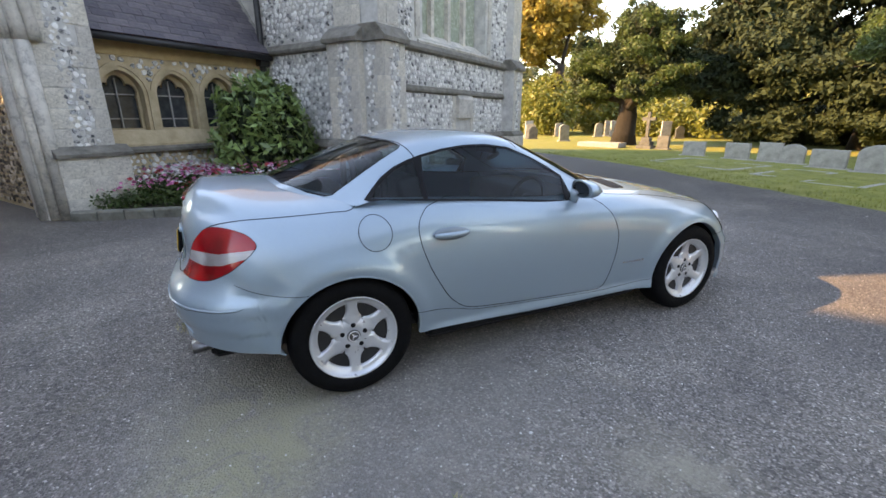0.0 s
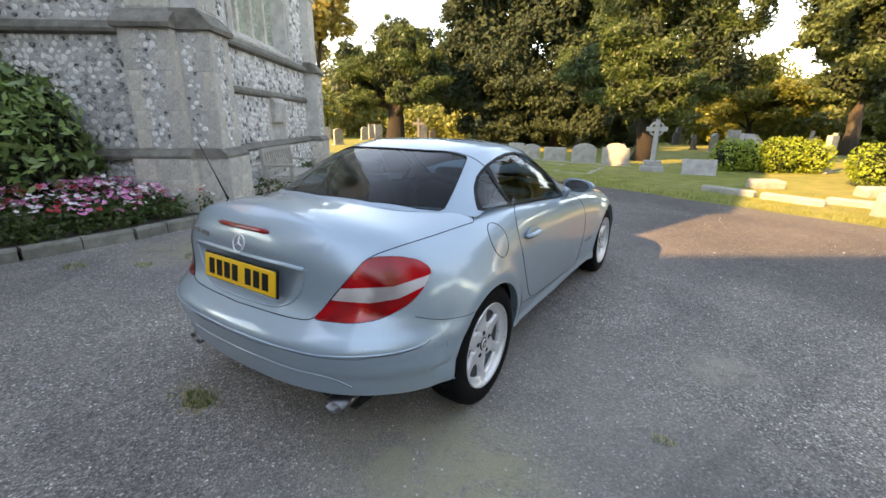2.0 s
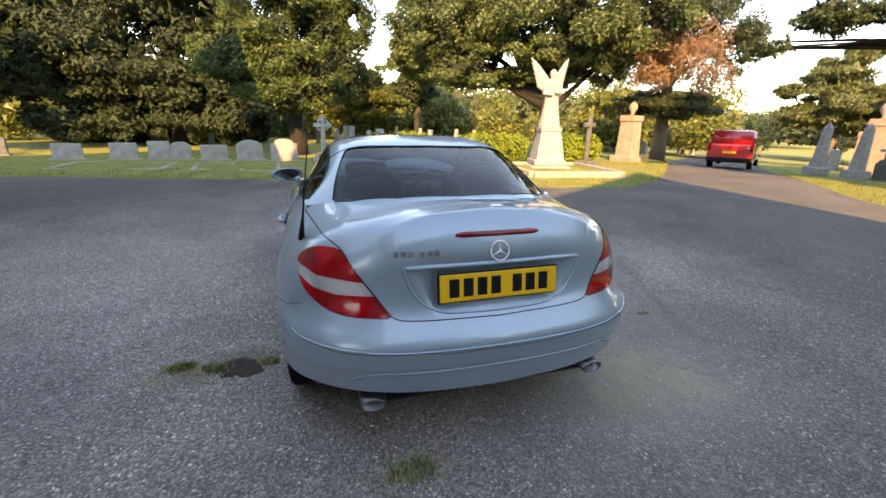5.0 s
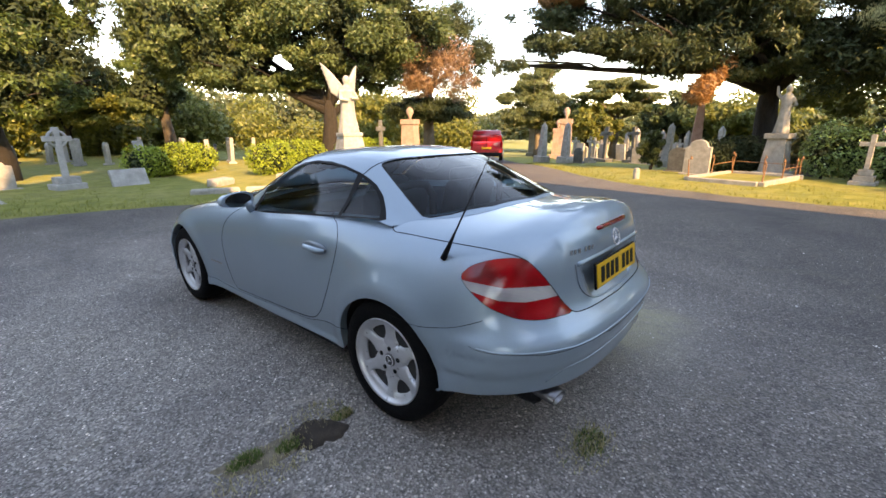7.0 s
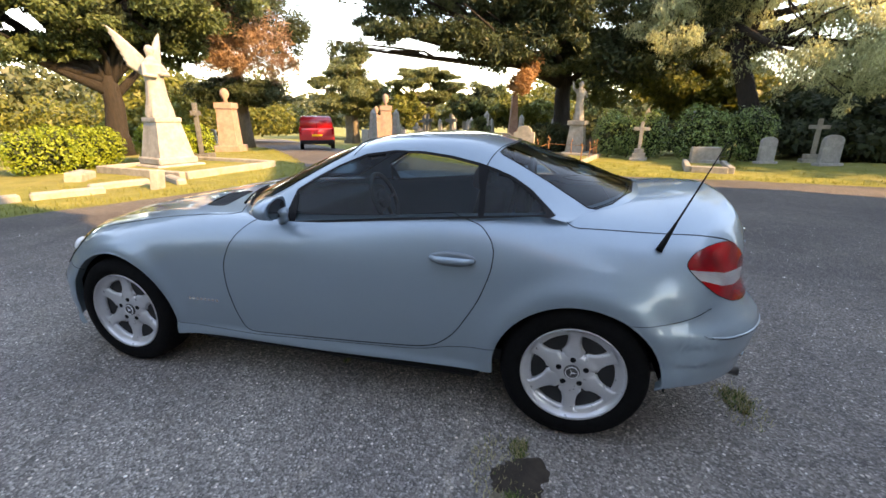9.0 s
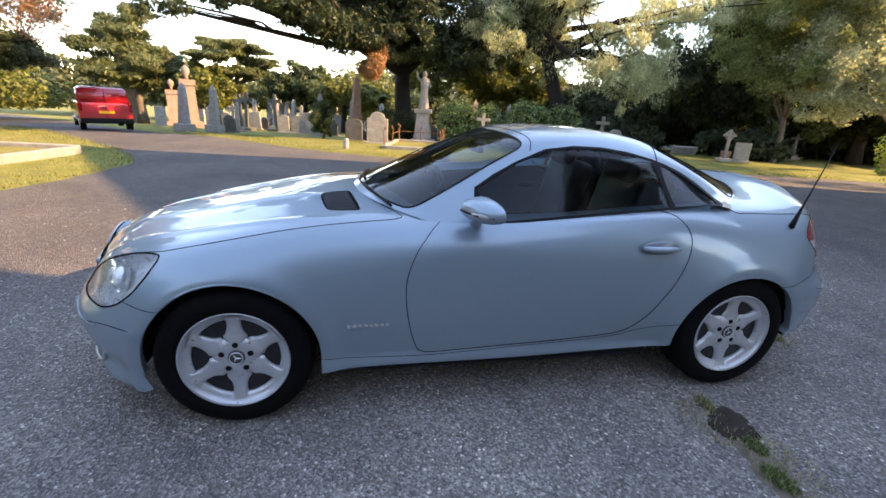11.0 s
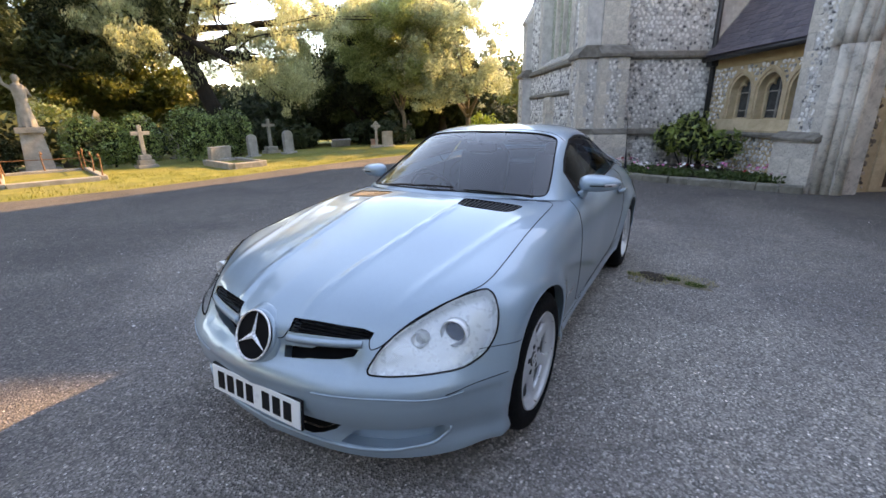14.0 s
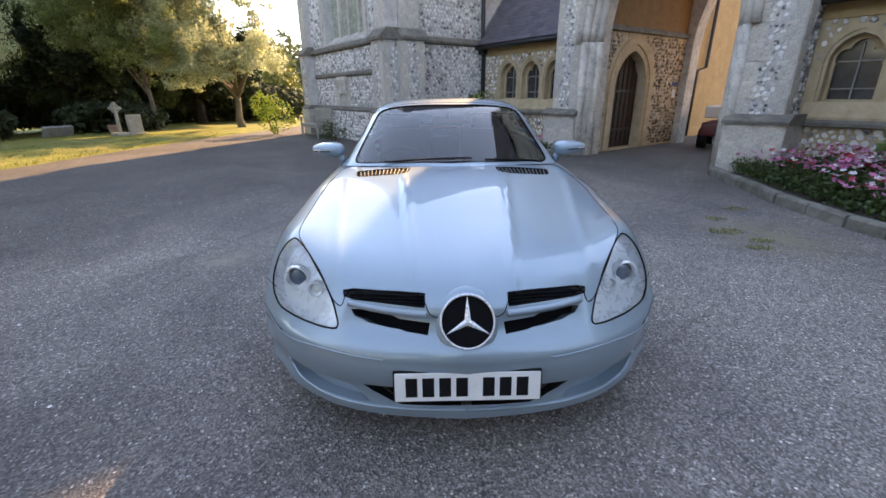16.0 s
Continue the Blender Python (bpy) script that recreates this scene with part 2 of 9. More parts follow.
def wood_material(name, a, b, rough=0.7):
    k = Mat(name)
    n = k.t.nodes.new("ShaderNodeMapping")
    n.inputs["Scale"].default_value = (14, 14, 1.2)
    k.t.links.new(k.co, n.inputs["Vector"])
    g = k.noise(3.0, 6, 0.7, 0.4, n.outputs["Vector"])
    k.set("Base Color", k.ramp(g, (0.3, a), (0.7, b))).set("Roughness", rough)
    k.bump(g, 0.4, 0.004)
    return k.m


def bark_material(name, a, b):
    k = Mat(name)
    n = k.t.nodes.new("ShaderNodeMapping")
    n.inputs["Scale"].default_value = (9, 9, 1.8)
    k.t.links.new(k.co, n.inputs["Vector"])
    g = k.noise(2.0, 7, 0.75, 0.6, n.outputs["Vector"])
    k.set("Base Color", k.ramp(g, (0.3, a), (0.7, b))).set("Roughness", 0.95)
    k.bump(g, 0.9, 0.05)
    return k.m


ASPHALT, TURF = asphalt_material(), grass_ground_material()
STONE, MORTAR, FLINT, FLINT_PIECE = limestone_material(), mortar_material(), flint_material(), flint_piece_material()
WARM_FLINT = warm_flint_material()
PLASTER = mortar_material("ochre_plaster", (0.36, 0.25, 0.12), (0.50, 0.36, 0.19))
# The passage plaster is darker and browner than the ochre plaster.
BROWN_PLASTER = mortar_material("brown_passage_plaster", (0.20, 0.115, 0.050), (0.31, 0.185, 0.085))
SLATE = slate_material()
GRIT = leaf_material("pale_grit", (0.16, 0.15, 0.14), (0.72, 0.69, 0.64), 0.8, 0.0)
SOIL = simple("dark_soil", (0.045, 0.033, 0.024), 0.95, vary=0.4, scale=14, bump=0.8)
IRON = simple("black_iron_pipe", (0.02, 0.02, 0.022), 0.5, vary=0.3)
RUST = simple("rusty_iron", (0.20, 0.10, 0.05), 0.85, vary=0.5, scale=20, bump=0.5)
DOOR_WOOD = wood_material("dark_oak_door", (0.022, 0.014, 0.010), (0.055, 0.035, 0.024))
BENCH_WOOD = wood_material("weathered_teak", (0.26, 0.24, 0.205), (0.46, 0.43, 0.38))
DARK_GLASS = simple("leaded_window_glass", (0.05, 0.055, 0.06), 0.10, vary=0.4, scale=9)
PALE_GLASS = simple("old_pale_window_glass", (0.34, 0.38, 0.30), 0.25, vary=0.25, scale=5)
GRAVE_GREY = mortar_material("grey_gravestone", (0.20, 0.195, 0.175), (0.40, 0.38, 0.335))
GRAVE_WHITE = mortar_material("weathered_white_marble", (0.21, 0.21, 0.20), (0.39, 0.385, 0.37))
DARK_STONE = mortar_material("stained_moulding_stone", (0.10, 0.09, 0.075), (0.26, 0.24, 0.205))
WARM_STONE = mortar_material("warm_sandstone", (0.40, 0.31, 0.19), (0.60, 0.48, 0.32))
PINKISH = mortar_material("pale_pinkish_stone", (0.24, 0.165, 0.13), (0.38, 0.275, 0.225))
GRAVE_DARK = mortar_material("dark_gravestone", (0.06, 0.062, 0.06), (0.15, 0.15, 0.14))
GRAVE_PINK = mortar_material("pink_granite", (0.26, 0.155, 0.12), (0.41, 0.27, 0.22))
YEW = leaf_material("yew_needles", (0.018, 0.040, 0.010), (0.100, 0.142, 0.034))
# Also on inner leaves and undergrowth: shade is put into this dark green.
DEEP_AND_SHADED = leaf_material("deep_green_and_shaded_leaves", (0.010, 0.022, 0.010), (0.036, 0.054, 0.020), 0.85, 0.15)
HOLM = leaf_material("holm_oak_leaves", (0.026, 0.048, 0.014), (0.130, 0.172, 0.062))
PALE = leaf_material("pale_weeping_leaves", (0.145, 0.170, 0.092), (0.46, 0.49, 0.31), 0.5, 0.58, 1.5)
SAGE = leaf_material("grey_green_leaves", (0.135, 0.160, 0.096), (0.42, 0.45, 0.30), 0.5, 0.58, 1.5)
OLIVE_LEAF = leaf_material("mid_olive_leaves", (0.085, 0.115, 0.042), (0.31, 0.35, 0.150), 0.5, 0.58, 1.6)
# Lighter copy of the pine needles: sun on far trees is coloured in.
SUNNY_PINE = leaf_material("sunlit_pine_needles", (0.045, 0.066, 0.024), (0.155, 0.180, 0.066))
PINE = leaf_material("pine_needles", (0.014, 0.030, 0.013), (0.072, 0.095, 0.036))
TWIG = leaf_material("grey_brown_dead_twigs", (0.13, 0.075, 0.045), (0.33, 0.21, 0.125))
DEAD = leaf_material("brown_dead_needles", (0.16, 0.075, 0.025), (0.36, 0.19, 0.075))
BRIGHT = leaf_material("bright_hedge_leaves", (0.11, 0.175, 0.018), (0.29, 0.37, 0.045))
VARIEGATED = leaf_material("pale_laurel_leaves", (0.08, 0.14, 0.03), (0.30, 0.37, 0.10), 0.35, 0.2)
TUFT = leaf_material("fresh_grass_blades", (0.045, 0.090, 0.015), (0.13, 0.21, 0.04), 0.7)
DRY_DIRT = simple("dry_tan_dirt", (0.20, 0.165, 0.115), 0.95, vary=0.45, scale=22, bump=0.8)
LAUREL = leaf_material("glossy_laurel_leaves", (0.028, 0.070, 0.018), (0.25, 0.36, 0.12), 0.28, 0.2)
FLOWER_GREEN = leaf_material("bedding_foliage", (0.020, 0.050, 0.012), (0.085, 0.135, 0.035))
PINK = leaf_material("pink_petals", (0.55, 0.07, 0.24), (0.85, 0.34, 0.56), 0.6)
WHITE_PETAL = leaf_material("white_petals", (0.62, 0.55, 0.58), (0.85, 0.82, 0.80), 0.6)
RED_PETAL = leaf_material("red_petals", (0.35, 0.02, 0.03), (0.60, 0.05, 0.06), 0.6)
BLADE = leaf_material("grass_blades", (0.075, 0.10, 0.018), (0.27, 0.27, 0.055), 0.7)
STRAW = leaf_material("dry_grass_blades", (0.28, 0.24, 0.12), (0.52, 0.45, 0.25), 0.8)
BARK = bark_material("dark_bark", (0.010, 0.008, 0.007), (0.034, 0.027, 0.021))
OAK_BARK = bark_material("grey_oak_bark", (0.030, 0.025, 0.020), (0.085, 0.070, 0.055))
PALE_BARK = bark_material("pale_bark", (0.09, 0.075, 0.058), (0.21, 0.175, 0.135))


# ---- building helpers ----
def mesh_data(name, verts, faces, mats, smooth=False, mat_index=None):
    me = bpy.data.meshes.new(name)
    me.from_pydata([tuple(v) for v in verts], [], faces)
    for m in mats if isinstance(mats, (list, tuple)) else [mats]:
        me.materials.append(m)
    if mat_index is not None:
        me.polygons.foreach_set("material_index", mat_index)
    if smooth:
        me.polygons.foreach_set("use_smooth", [True] * len(me.polygons))
    me.update()
    return me


def under(ob, parent):
    ob.parent = parent
    return ob


def solid(name, verts, faces, mats, parent=None, smooth=False, label="", mat_index=None):
    ob = new(name, mesh_data(name, verts, faces, mats, smooth, mat_index))
    if parent is not None:
        ob.parent = parent
    if label:
        ob["label"] = label
    return ob


def part(name, bm, mats, parent=None, label="", smooth=False):
    me = bpy.data.meshes.new(name)
    bm.to_mesh(me)
    bm.free()
    for m in mats if isinstance(mats, (list, tuple)) else [mats]:
        me.materials.append(m)
    if smooth:
        me.polygons.foreach_set("use_smooth", [True] * len(me.polygons))
    ob = new(name, me)
    if parent is not None:
        ob.parent = parent
    if label:
        ob["label"] = label
    return ob


def bm_box(x0, x1, y0, y1, z0, z1, bev=0.0, seg=1, bm=None, m=None):
    bm = bm or bmesh.new()
    made = bmesh.ops.create_cube(bm, size=1.0)["verts"]
    for v in made:
        v.co = Vector(((x0 + x1) / 2 + v.co.x * (x1 - x0), (y0 + y1) / 2 + v.co.y * (y1 - y0), (z0 + z1) / 2 + v.co.z * (z1 - z0)))
    if bev:
        es = list({e for v in made for e in v.link_edges})
        got = bmesh.ops.bevel(bm, geom=es, offset=bev, segments=seg, affect="EDGES", profile=0.6)
        made = list({v for f in got["faces"] for v in f.verts} | {v for v in made if v.is_valid})
    if m is not None:
        bmesh.ops.transform(bm, matrix=m, verts=made)
    return bm


def bm_cyl(r0, r1, z0, z1, n=16, bm=None, m=None, bev=0.0):
    bm = bm or bmesh.new()
    made = bmesh.ops.create_cone(bm, cap_ends=True, segments=n, radius1=r0, radius2=r1, depth=z1 - z0)["verts"]
    for v in made:
        v.co.z += (z0 + z1) / 2
    if m is not None:
        bmesh.ops.transform(bm, matrix=m, verts=made)
    return bm


def bm_lathe(profile, n=24, bm=None, m=None):
    """profile: (radius, height) pairs from bottom to top."""
    bm = bm or bmesh.new()
    rings = []
    for r, z in profile:
        rings.append([bm.verts.new((r * math.cos(2 * math.pi * i / n), r * math.sin(2 * math.pi * i / n), z)) for i in range(n)])
    for a, b in zip(rings, rings[1:]):
        for i in range(n):
            bm.faces.new((a[i], a[(i + 1) % n], b[(i + 1) % n], b[i]))
    bm.faces.new(list(reversed(rings[0])))
    bm.faces.new(rings[-1])
    if m is not None:
        bmesh.ops.transform(bm, matrix=m, verts=[v for ring in rings for v in ring])
    return bm


def tube(path, radius, n=6, closed=False):
    """Verts and faces of a tube along a path; radius is a number or one for each point."""
    pts = [Vector(p) for p in path]
    rad = radius if hasattr(radius, "__len__") else [radius] * len(pts)
    verts, faces, side = [], [], None
    for i, p in enumerate(pts):
        a = pts[i - 1] if (i or closed) else pts[i]
        b = pts[(i + 1) % len(pts)] if (i + 1 < len(pts) or closed) else pts[i]
        d = (b - a).normalized()
        if side is None:
            side = d.orthogonal().normalized()
        side = (side - d * side.dot(d))
        side = side.normalized() if side.length > 1e-6 else d.orthogonal().normalized()
        up = d.cross(side)
        for k in range(n):
            w = 2 * math.pi * k / n
            verts.append(p + (side * math.cos(w) + up * math.sin(w)) * rad[i])
    rows = len(pts) if closed else len(pts) - 1
    for i in range(rows):
        j = (i + 1) % len(pts)
        for k in range(n):
            faces.append((i * n + k, i * n + (k + 1) % n, j * n + (k + 1) % n, j * n + k))
    if not closed:
        faces += [tuple(reversed(range(n))), tuple(range((len(pts) - 1) * n, len(pts) * n))]
    return verts, faces


def joined(groups):
    """One verts and faces list out of several."""
    verts, faces = [], []
    for v, f in groups:
        k = len(verts)
        verts += list(v)
        faces += [tuple(i + k for i in face) for face in f]
    return verts, faces


def inside(p, poly):
    x, y, hit = p[0], p[1], False
    for (x0, y0), (x1, y1) in zip(poly, poly[1:] + poly[:1]):
        if (y0 > y) != (y1 > y) and x < (x1 - x0) * (y - y0) / (y1 - y0) + x0:
            hit = not hit
    return hit


def plate(outline, holes=(), thick=0.1):
    """A flat plate in the plane of u and w with holes through it: verts (u, depth, w) and faces; depth runs from 0 to thick."""
    from mathutils.geometry import delaunay_2d_cdt
    pts, edges = [], []
    for ring in (outline, *holes):
        k, n = len(pts), len(ring)
        pts += [Vector(p) for p in ring]
        edges += [(k + i, k + (i + 1) % n) for i in range(n)]
    vs, es, fs, *_ = delaunay_2d_cdt(pts, edges, [], 0, 1e-5)
    keep = []
    for f in fs:
        c = sum((vs[i] for i in f), Vector((0, 0))) / len(f)
        if inside(c, [tuple(p) for p in outline]) and not any(inside(c, [tuple(p) for p in h]) for h in holes):
            keep.append(f)
    n = len(vs)
    verts = [(v.x, 0.0, v.y) for v in vs] + [(v.x, thick, v.y) for v in vs]
    faces = [tuple(f) for f in keep] + [tuple(i + n for i in reversed(f)) for f in keep]
    count = {}
    for f in keep:
        for a, b in zip(f, list(f[1:]) + [f[0]]):
            count[(a, b)] = True
    for a, b in count:
        if (b, a) not in count:
            faces.append((b, a, a + n, b + n))
    return verts, faces


def gothic(cx, half, z0, spring, apex, n=10):
    """Outline of a pointed opening, from its lower left corner round."""
    h = apex - spring
    r = (half * half + h * h) / (2 * half)
    right = []
    top = math.asin(min(1.0, h / r))
    for i in range(n + 1):
        a = top * i / n
        right.append((cx + half - r + r * math.cos(a), spring + r * math.sin(a)))
    left = [(2 * cx - x, z) for x, z in reversed(right[:-1])]
    return [(cx - half, z0), (cx + half, z0)] + right + left


def empty(name, m, label, category, group="", kind=""):
    ob = new(name)
    ob.empty_display_size = 0.1
    ob.matrix_basis = m
    return tagged(ob, label, category, group, kind)


# ---- ground and road ----
def terrain(x, y):
    """Height of the ground: level round the car, falling gently away far to the east."""
    far = max(0.0, x - 12.0)
    return -0.045 * far * min(1.0, far / 4.0) if far < 40 else -1.8


ROAD_EDGE = [(-60.0, 11.5), (-30.0, 10.4), (-10.3, 9.1), (-5.7, 8.6), (-4.4, 8.1), (-1.6, 7.45), (-0.15, 7.0), (1.5, 6.3), (4.1, 5.3), (6.2, 5.0),
             (7.6, 5.4), (10.4, 7.6), (15.5, 12.6), (24.0, 19.6), (44.0, 36.0), (46.5, 33.0), (28.0, 17.8), (18.6, 10.2), (12.6, 4.6), (10.0, 1.6),
             (9.0, -0.6), (8.55, -3.0), (8.5, -5.2), (7.9, -9.8), (6.5, -15.6), (1.0, -34.0), (-12.0, -60.0), (-40.0, -60.0), (-60.0, -30.0)]


def smooth_ring(ring, n=6):
    out = []
    for i in range(len(ring)):
        p0, p1, p2, p3 = (Vector(ring[(i + k) % len(ring)]) for k in (-1, 0, 1, 2))
        for k in range(n):
            t = k / n
            out.append(tuple(0.5 * (2 * p1 + (p2 - p0) * t + (2 * p0 - 5 * p1 + 4 * p2 - p3) * t * t + (3 * p1 - p0 - 3 * p2 + p3) * t ** 3)))
    return out


def ragged(ring, amp=0.06):
    return [(x + amp * noise.noise((x * 1.7, y * 1.7, 3.1)), y + amp * noise.noise((x * 1.7, y * 1.7, 8.4))) for x, y in ring]


def build_ground():
    from mathutils.geometry import delaunay_2d_cdt
    ring = ragged(smooth_ring(ROAD_EDGE, 14), 0.10)
    pts = [Vector(p) for p in ring]
    edges = [(i, (i + 1) % len(ring)) for i in range(len(ring))]
    steps = [-900, -400, -200, -120, -80] + [i * 4.0 for i in range(-15, -5)] + [i * 1.0 for i in range(-20, 25)] + [i * 4.0 for i in range(7, 16)] + [80, 120, 200, 400, 900]
    pts += [Vector((x + 0.013, y + 0.017)) for x in steps for y in steps]
    vs, es, fs, *_ = delaunay_2d_cdt(pts, edges, [], 0, 1e-4)
    road_faces, turf_faces = [], []
    for f in fs:
        c = sum((vs[i] for i in f), Vector((0, 0))) / len(f)
        (road_faces if inside(c, ring) else turf_faces).append(tuple(f))
    road_pts = {i for f in road_faces for i in f}
    lift = []
    for i, v in enumerate(vs):
        z = terrain(v.x, v.y)
        if i not in road_pts:
            z += 0.035 + 0.03 * noise.noise((v.x * 0.6, v.y * 0.6, 0.0))
        lift.append((v.x, v.y, z))
    tagged(solid("ground", lift, turf_faces, TURF, smooth=True), "sunlit mown cemetery grass with dry patches", "grass", kind="structure")
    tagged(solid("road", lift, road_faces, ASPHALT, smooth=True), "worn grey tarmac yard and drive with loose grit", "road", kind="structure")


build_ground()


# ---- chapels ----
CHAPEL_M = pose(-1.57, -3.615, 0, 0, 0, -55.94)
RNG = random.Random(5)


def wall_y(vf, y):
    """A plate stood up facing +y: its outer face at y, its body behind."""
    v, f = vf
    return [(u, y - d, w) for u, d, w in v], [tuple(reversed(q)) for q in f]


def wall_x(vf, x, way):
    """A plate stood up across x: its outer face at x, its body on the side given by way."""
    v, f = vf
    return [(x + way * d, u, w) for u, d, w in v], [tuple(reversed(q)) for q in f] if way < 0 else f


def mirror(vf, m):
    if m > 0:
        return vf
    v, f = vf
    return [(-x, y, z) for x, y, z in v], [tuple(reversed(q)) for q in f]


def box_vf(x0, x1, y0, y1, z0, z1):
    v = [(x, y, z) for z in (z0, z1) for y in (y0, y1) for x in (x0, x1)]
    return v, [(0, 2, 3, 1), (4, 5, 7, 6), (0, 1, 5, 4), (1, 3, 7, 5), (3, 2, 6, 7), (2, 0, 4, 6)]


def prism(section, axis, a0, a1):
    """A closed section of (p, z) pushed along x or y from a0 to a1."""
    n = len(section)
    put = (lambda a, p, z: (a, p, z)) if axis == "x" else (lambda a, p, z: (p, a, z))
    v = [put(a0, p, z) for p, z in section] + [put(a1, p, z) for p, z in section]
    f = [tuple(range(n)), tuple(reversed(range(n, 2 * n)))] + [(i + n, (i + 1) % n + n, (i + 1) % n, i) for i in range(n)]
    bm = bmesh.new()
    bv = [bm.verts.new(p) for p in v]
    for q in f:
        bm.faces.new([bv[i] for i in q])
    bmesh.ops.recalc_face_normals(bm, faces=bm.faces)
    bm.verts.index_update()
    out = [tuple(p.co) for p in bm.verts], [tuple(x.index for x in q.verts) for q in bm.faces]
    bm.free()
    return out


def unit_block():
    bm = bm_box(-.5, .5, -.5, .5, -.5, .5, .035, 1)
    me = bpy.data.meshes.new("stone_block")
    bm.to_mesh(me)
    bm.free()
    me.materials.append(STONE)
    return me


BLOCK = None


class Face:
    """A wall face in the chapel's frame: a corner, the way along it and the way out of it; m mirrors it across the archway."""

    def __init__(self, corner, along, out, m=1):
        self.o, self.a, self.n = Vector(corner), Vector(along), Vector(out)
        if m < 0:
            for v in (self.o, self.a, self.n):
                v.x = -v.x

    def at(self, u, z, d=0.0):
        return self.o + self.a * u + self.n * d + Vector((0, 0, z))

    def basis(self):
        return Matrix((self.a, self.n, (0, 0, 1))).transposed()


def stone(face, parent, u0, u1, z0, z1, proud=0.012, deep=0.05, name="stone_block"):
    """One dressed block that stands a little proud of its face."""
    global BLOCK
    if BLOCK is None:
        BLOCK = unit_block()
    ob = new(name, BLOCK)
    ob.parent = parent
    p = proud * RNG.uniform(0.6, 1.4)
    c = face.at((u0 + u1) / 2, (z0 + z1) / 2, (p - deep) / 2)
    b = face.basis().to_4x4()
    if b.determinant() < 0:
        b = b @ Matrix.Diagonal((-1, 1, 1, 1))
    ob.matrix_basis = Matrix.Translation(c) @ b @ Matrix.Diagonal((u1 - u0 - .007, p + deep, z1 - z0 - .007, 1))
    return ob


def ashlar(face, parent, u0, u1, z0, z1, course=0.27, long=(0.3, 0.6), proud=0.008):
    n = max(1, round((z1 - z0) / course))
    h = (z1 - z0) / n
    for k in range(n):
        u = u0
        while u < u1 - 0.02:
            w = RNG.uniform(*long)
            if u1 - u - w < long[0] * 0.6:
                w = u1 - u
            stone(face, parent, u, min(u1, u + w), z0 + k * h, z0 + (k + 1) * h, proud)
            u += w


def quoins(face, parent, u_edge, way, z0, z1, course=0.26, long=0.34, short=0.19, start=0):
    n = max(1, round((z1 - z0) / course))
    h = (z1 - z0) / n
    for k in range(n):
        w = (long if (k + start) % 2 else short) * RNG.uniform(0.9, 1.1)
        a, b = sorted((u_edge, u_edge + way * w))
        stone(face, parent, a, b, z0 + k * h, z0 + (k + 1) * h)


def flint_shape(face, u, z, r, rng):
    """A knapped nodule set in the mortar: a lumpy dome on an uneven ring."""
    n = 7
    base, top = [], []
    turn, squash = rng.uniform(0, 6.28), rng.uniform(0.6, 0.95)
    tilt = rng.uniform(0, 3.14)
    for k in range(n):
        a = turn + 2 * math.pi * k / n
        rr = r * rng.uniform(0.78, 1.15)
        x, y = rr * math.cos(a), rr * squash * math.sin(a)
        x, y = x * math.cos(tilt) - y * math.sin(tilt), x * math.sin(tilt) + y * math.cos(tilt)
        base.append(face.at(u + x, z + y, -0.004))
        top.append(face.at(u + x * 0.72, z + y * 0.72, rng.uniform(0.010, 0.022)))
    verts = base + top
    faces = [(k, (k + 1) % n, n + (k + 1) % n, n + k) for k in range(n)] + [tuple(range(n, 2 * n))]
    if face.a.cross(Vector((0, 0, 1))).dot(face.n) > 0:
        return verts, faces
    return verts, [tuple(reversed(f)) for f in faces]


def flints(face, wall, u0, u1, z0, z1, skip=(), gap=0.102, singles=None, mat=None):
    """Flint facing between u0..u1 and z0..z1; skip(u, z) leaves places bare; singles(u, z) marks the ones made as parts of their own."""
    groups = []
    rows = int((z1 - z0) / (gap * 0.82))
    for i in range(rows):
        z = z0 + (i + 0.5) * (z1 - z0) / rows
        cols = int((u1 - u0) / gap)
        for j in range(cols + 1):
            u = u0 + (j + 0.5 * (i % 2)) * (u1 - u0) / max(1, cols)
            uu, zz = u + RNG.uniform(-.022, .022), z + RNG.uniform(-.018, .018)
            r = gap * RNG.uniform(0.36, 0.60)
            if not (u0 + r * .8 < uu < u1 - r * .8 and z0 + r * .6 < zz < z1 - r * .6) or any(s(uu, zz) for s in skip):
                continue
            shape = flint_shape(face, uu, zz, r, RNG)
            if singles and singles(uu, zz):
                solid("flint", *shape, FLINT_PIECE, wall)
            else:
                groups.append(shape)
    if groups:
        tagged(solid("flint_facing", *joined(groups), mat or FLINT, wall, label="grey and white knapped flints in mortar"), kind="stuff")


def in_ring(ring, grow=0.0):
    cx, cz = sum(p[0] for p in ring) / len(ring), sum(p[1] for p in ring) / len(ring)
    big = [(cx + (x - cx) * (1 + grow), cz + (z - cz) * (1 + grow)) for x, z in ring]
    return lambda u, z: inside((u, z), big)


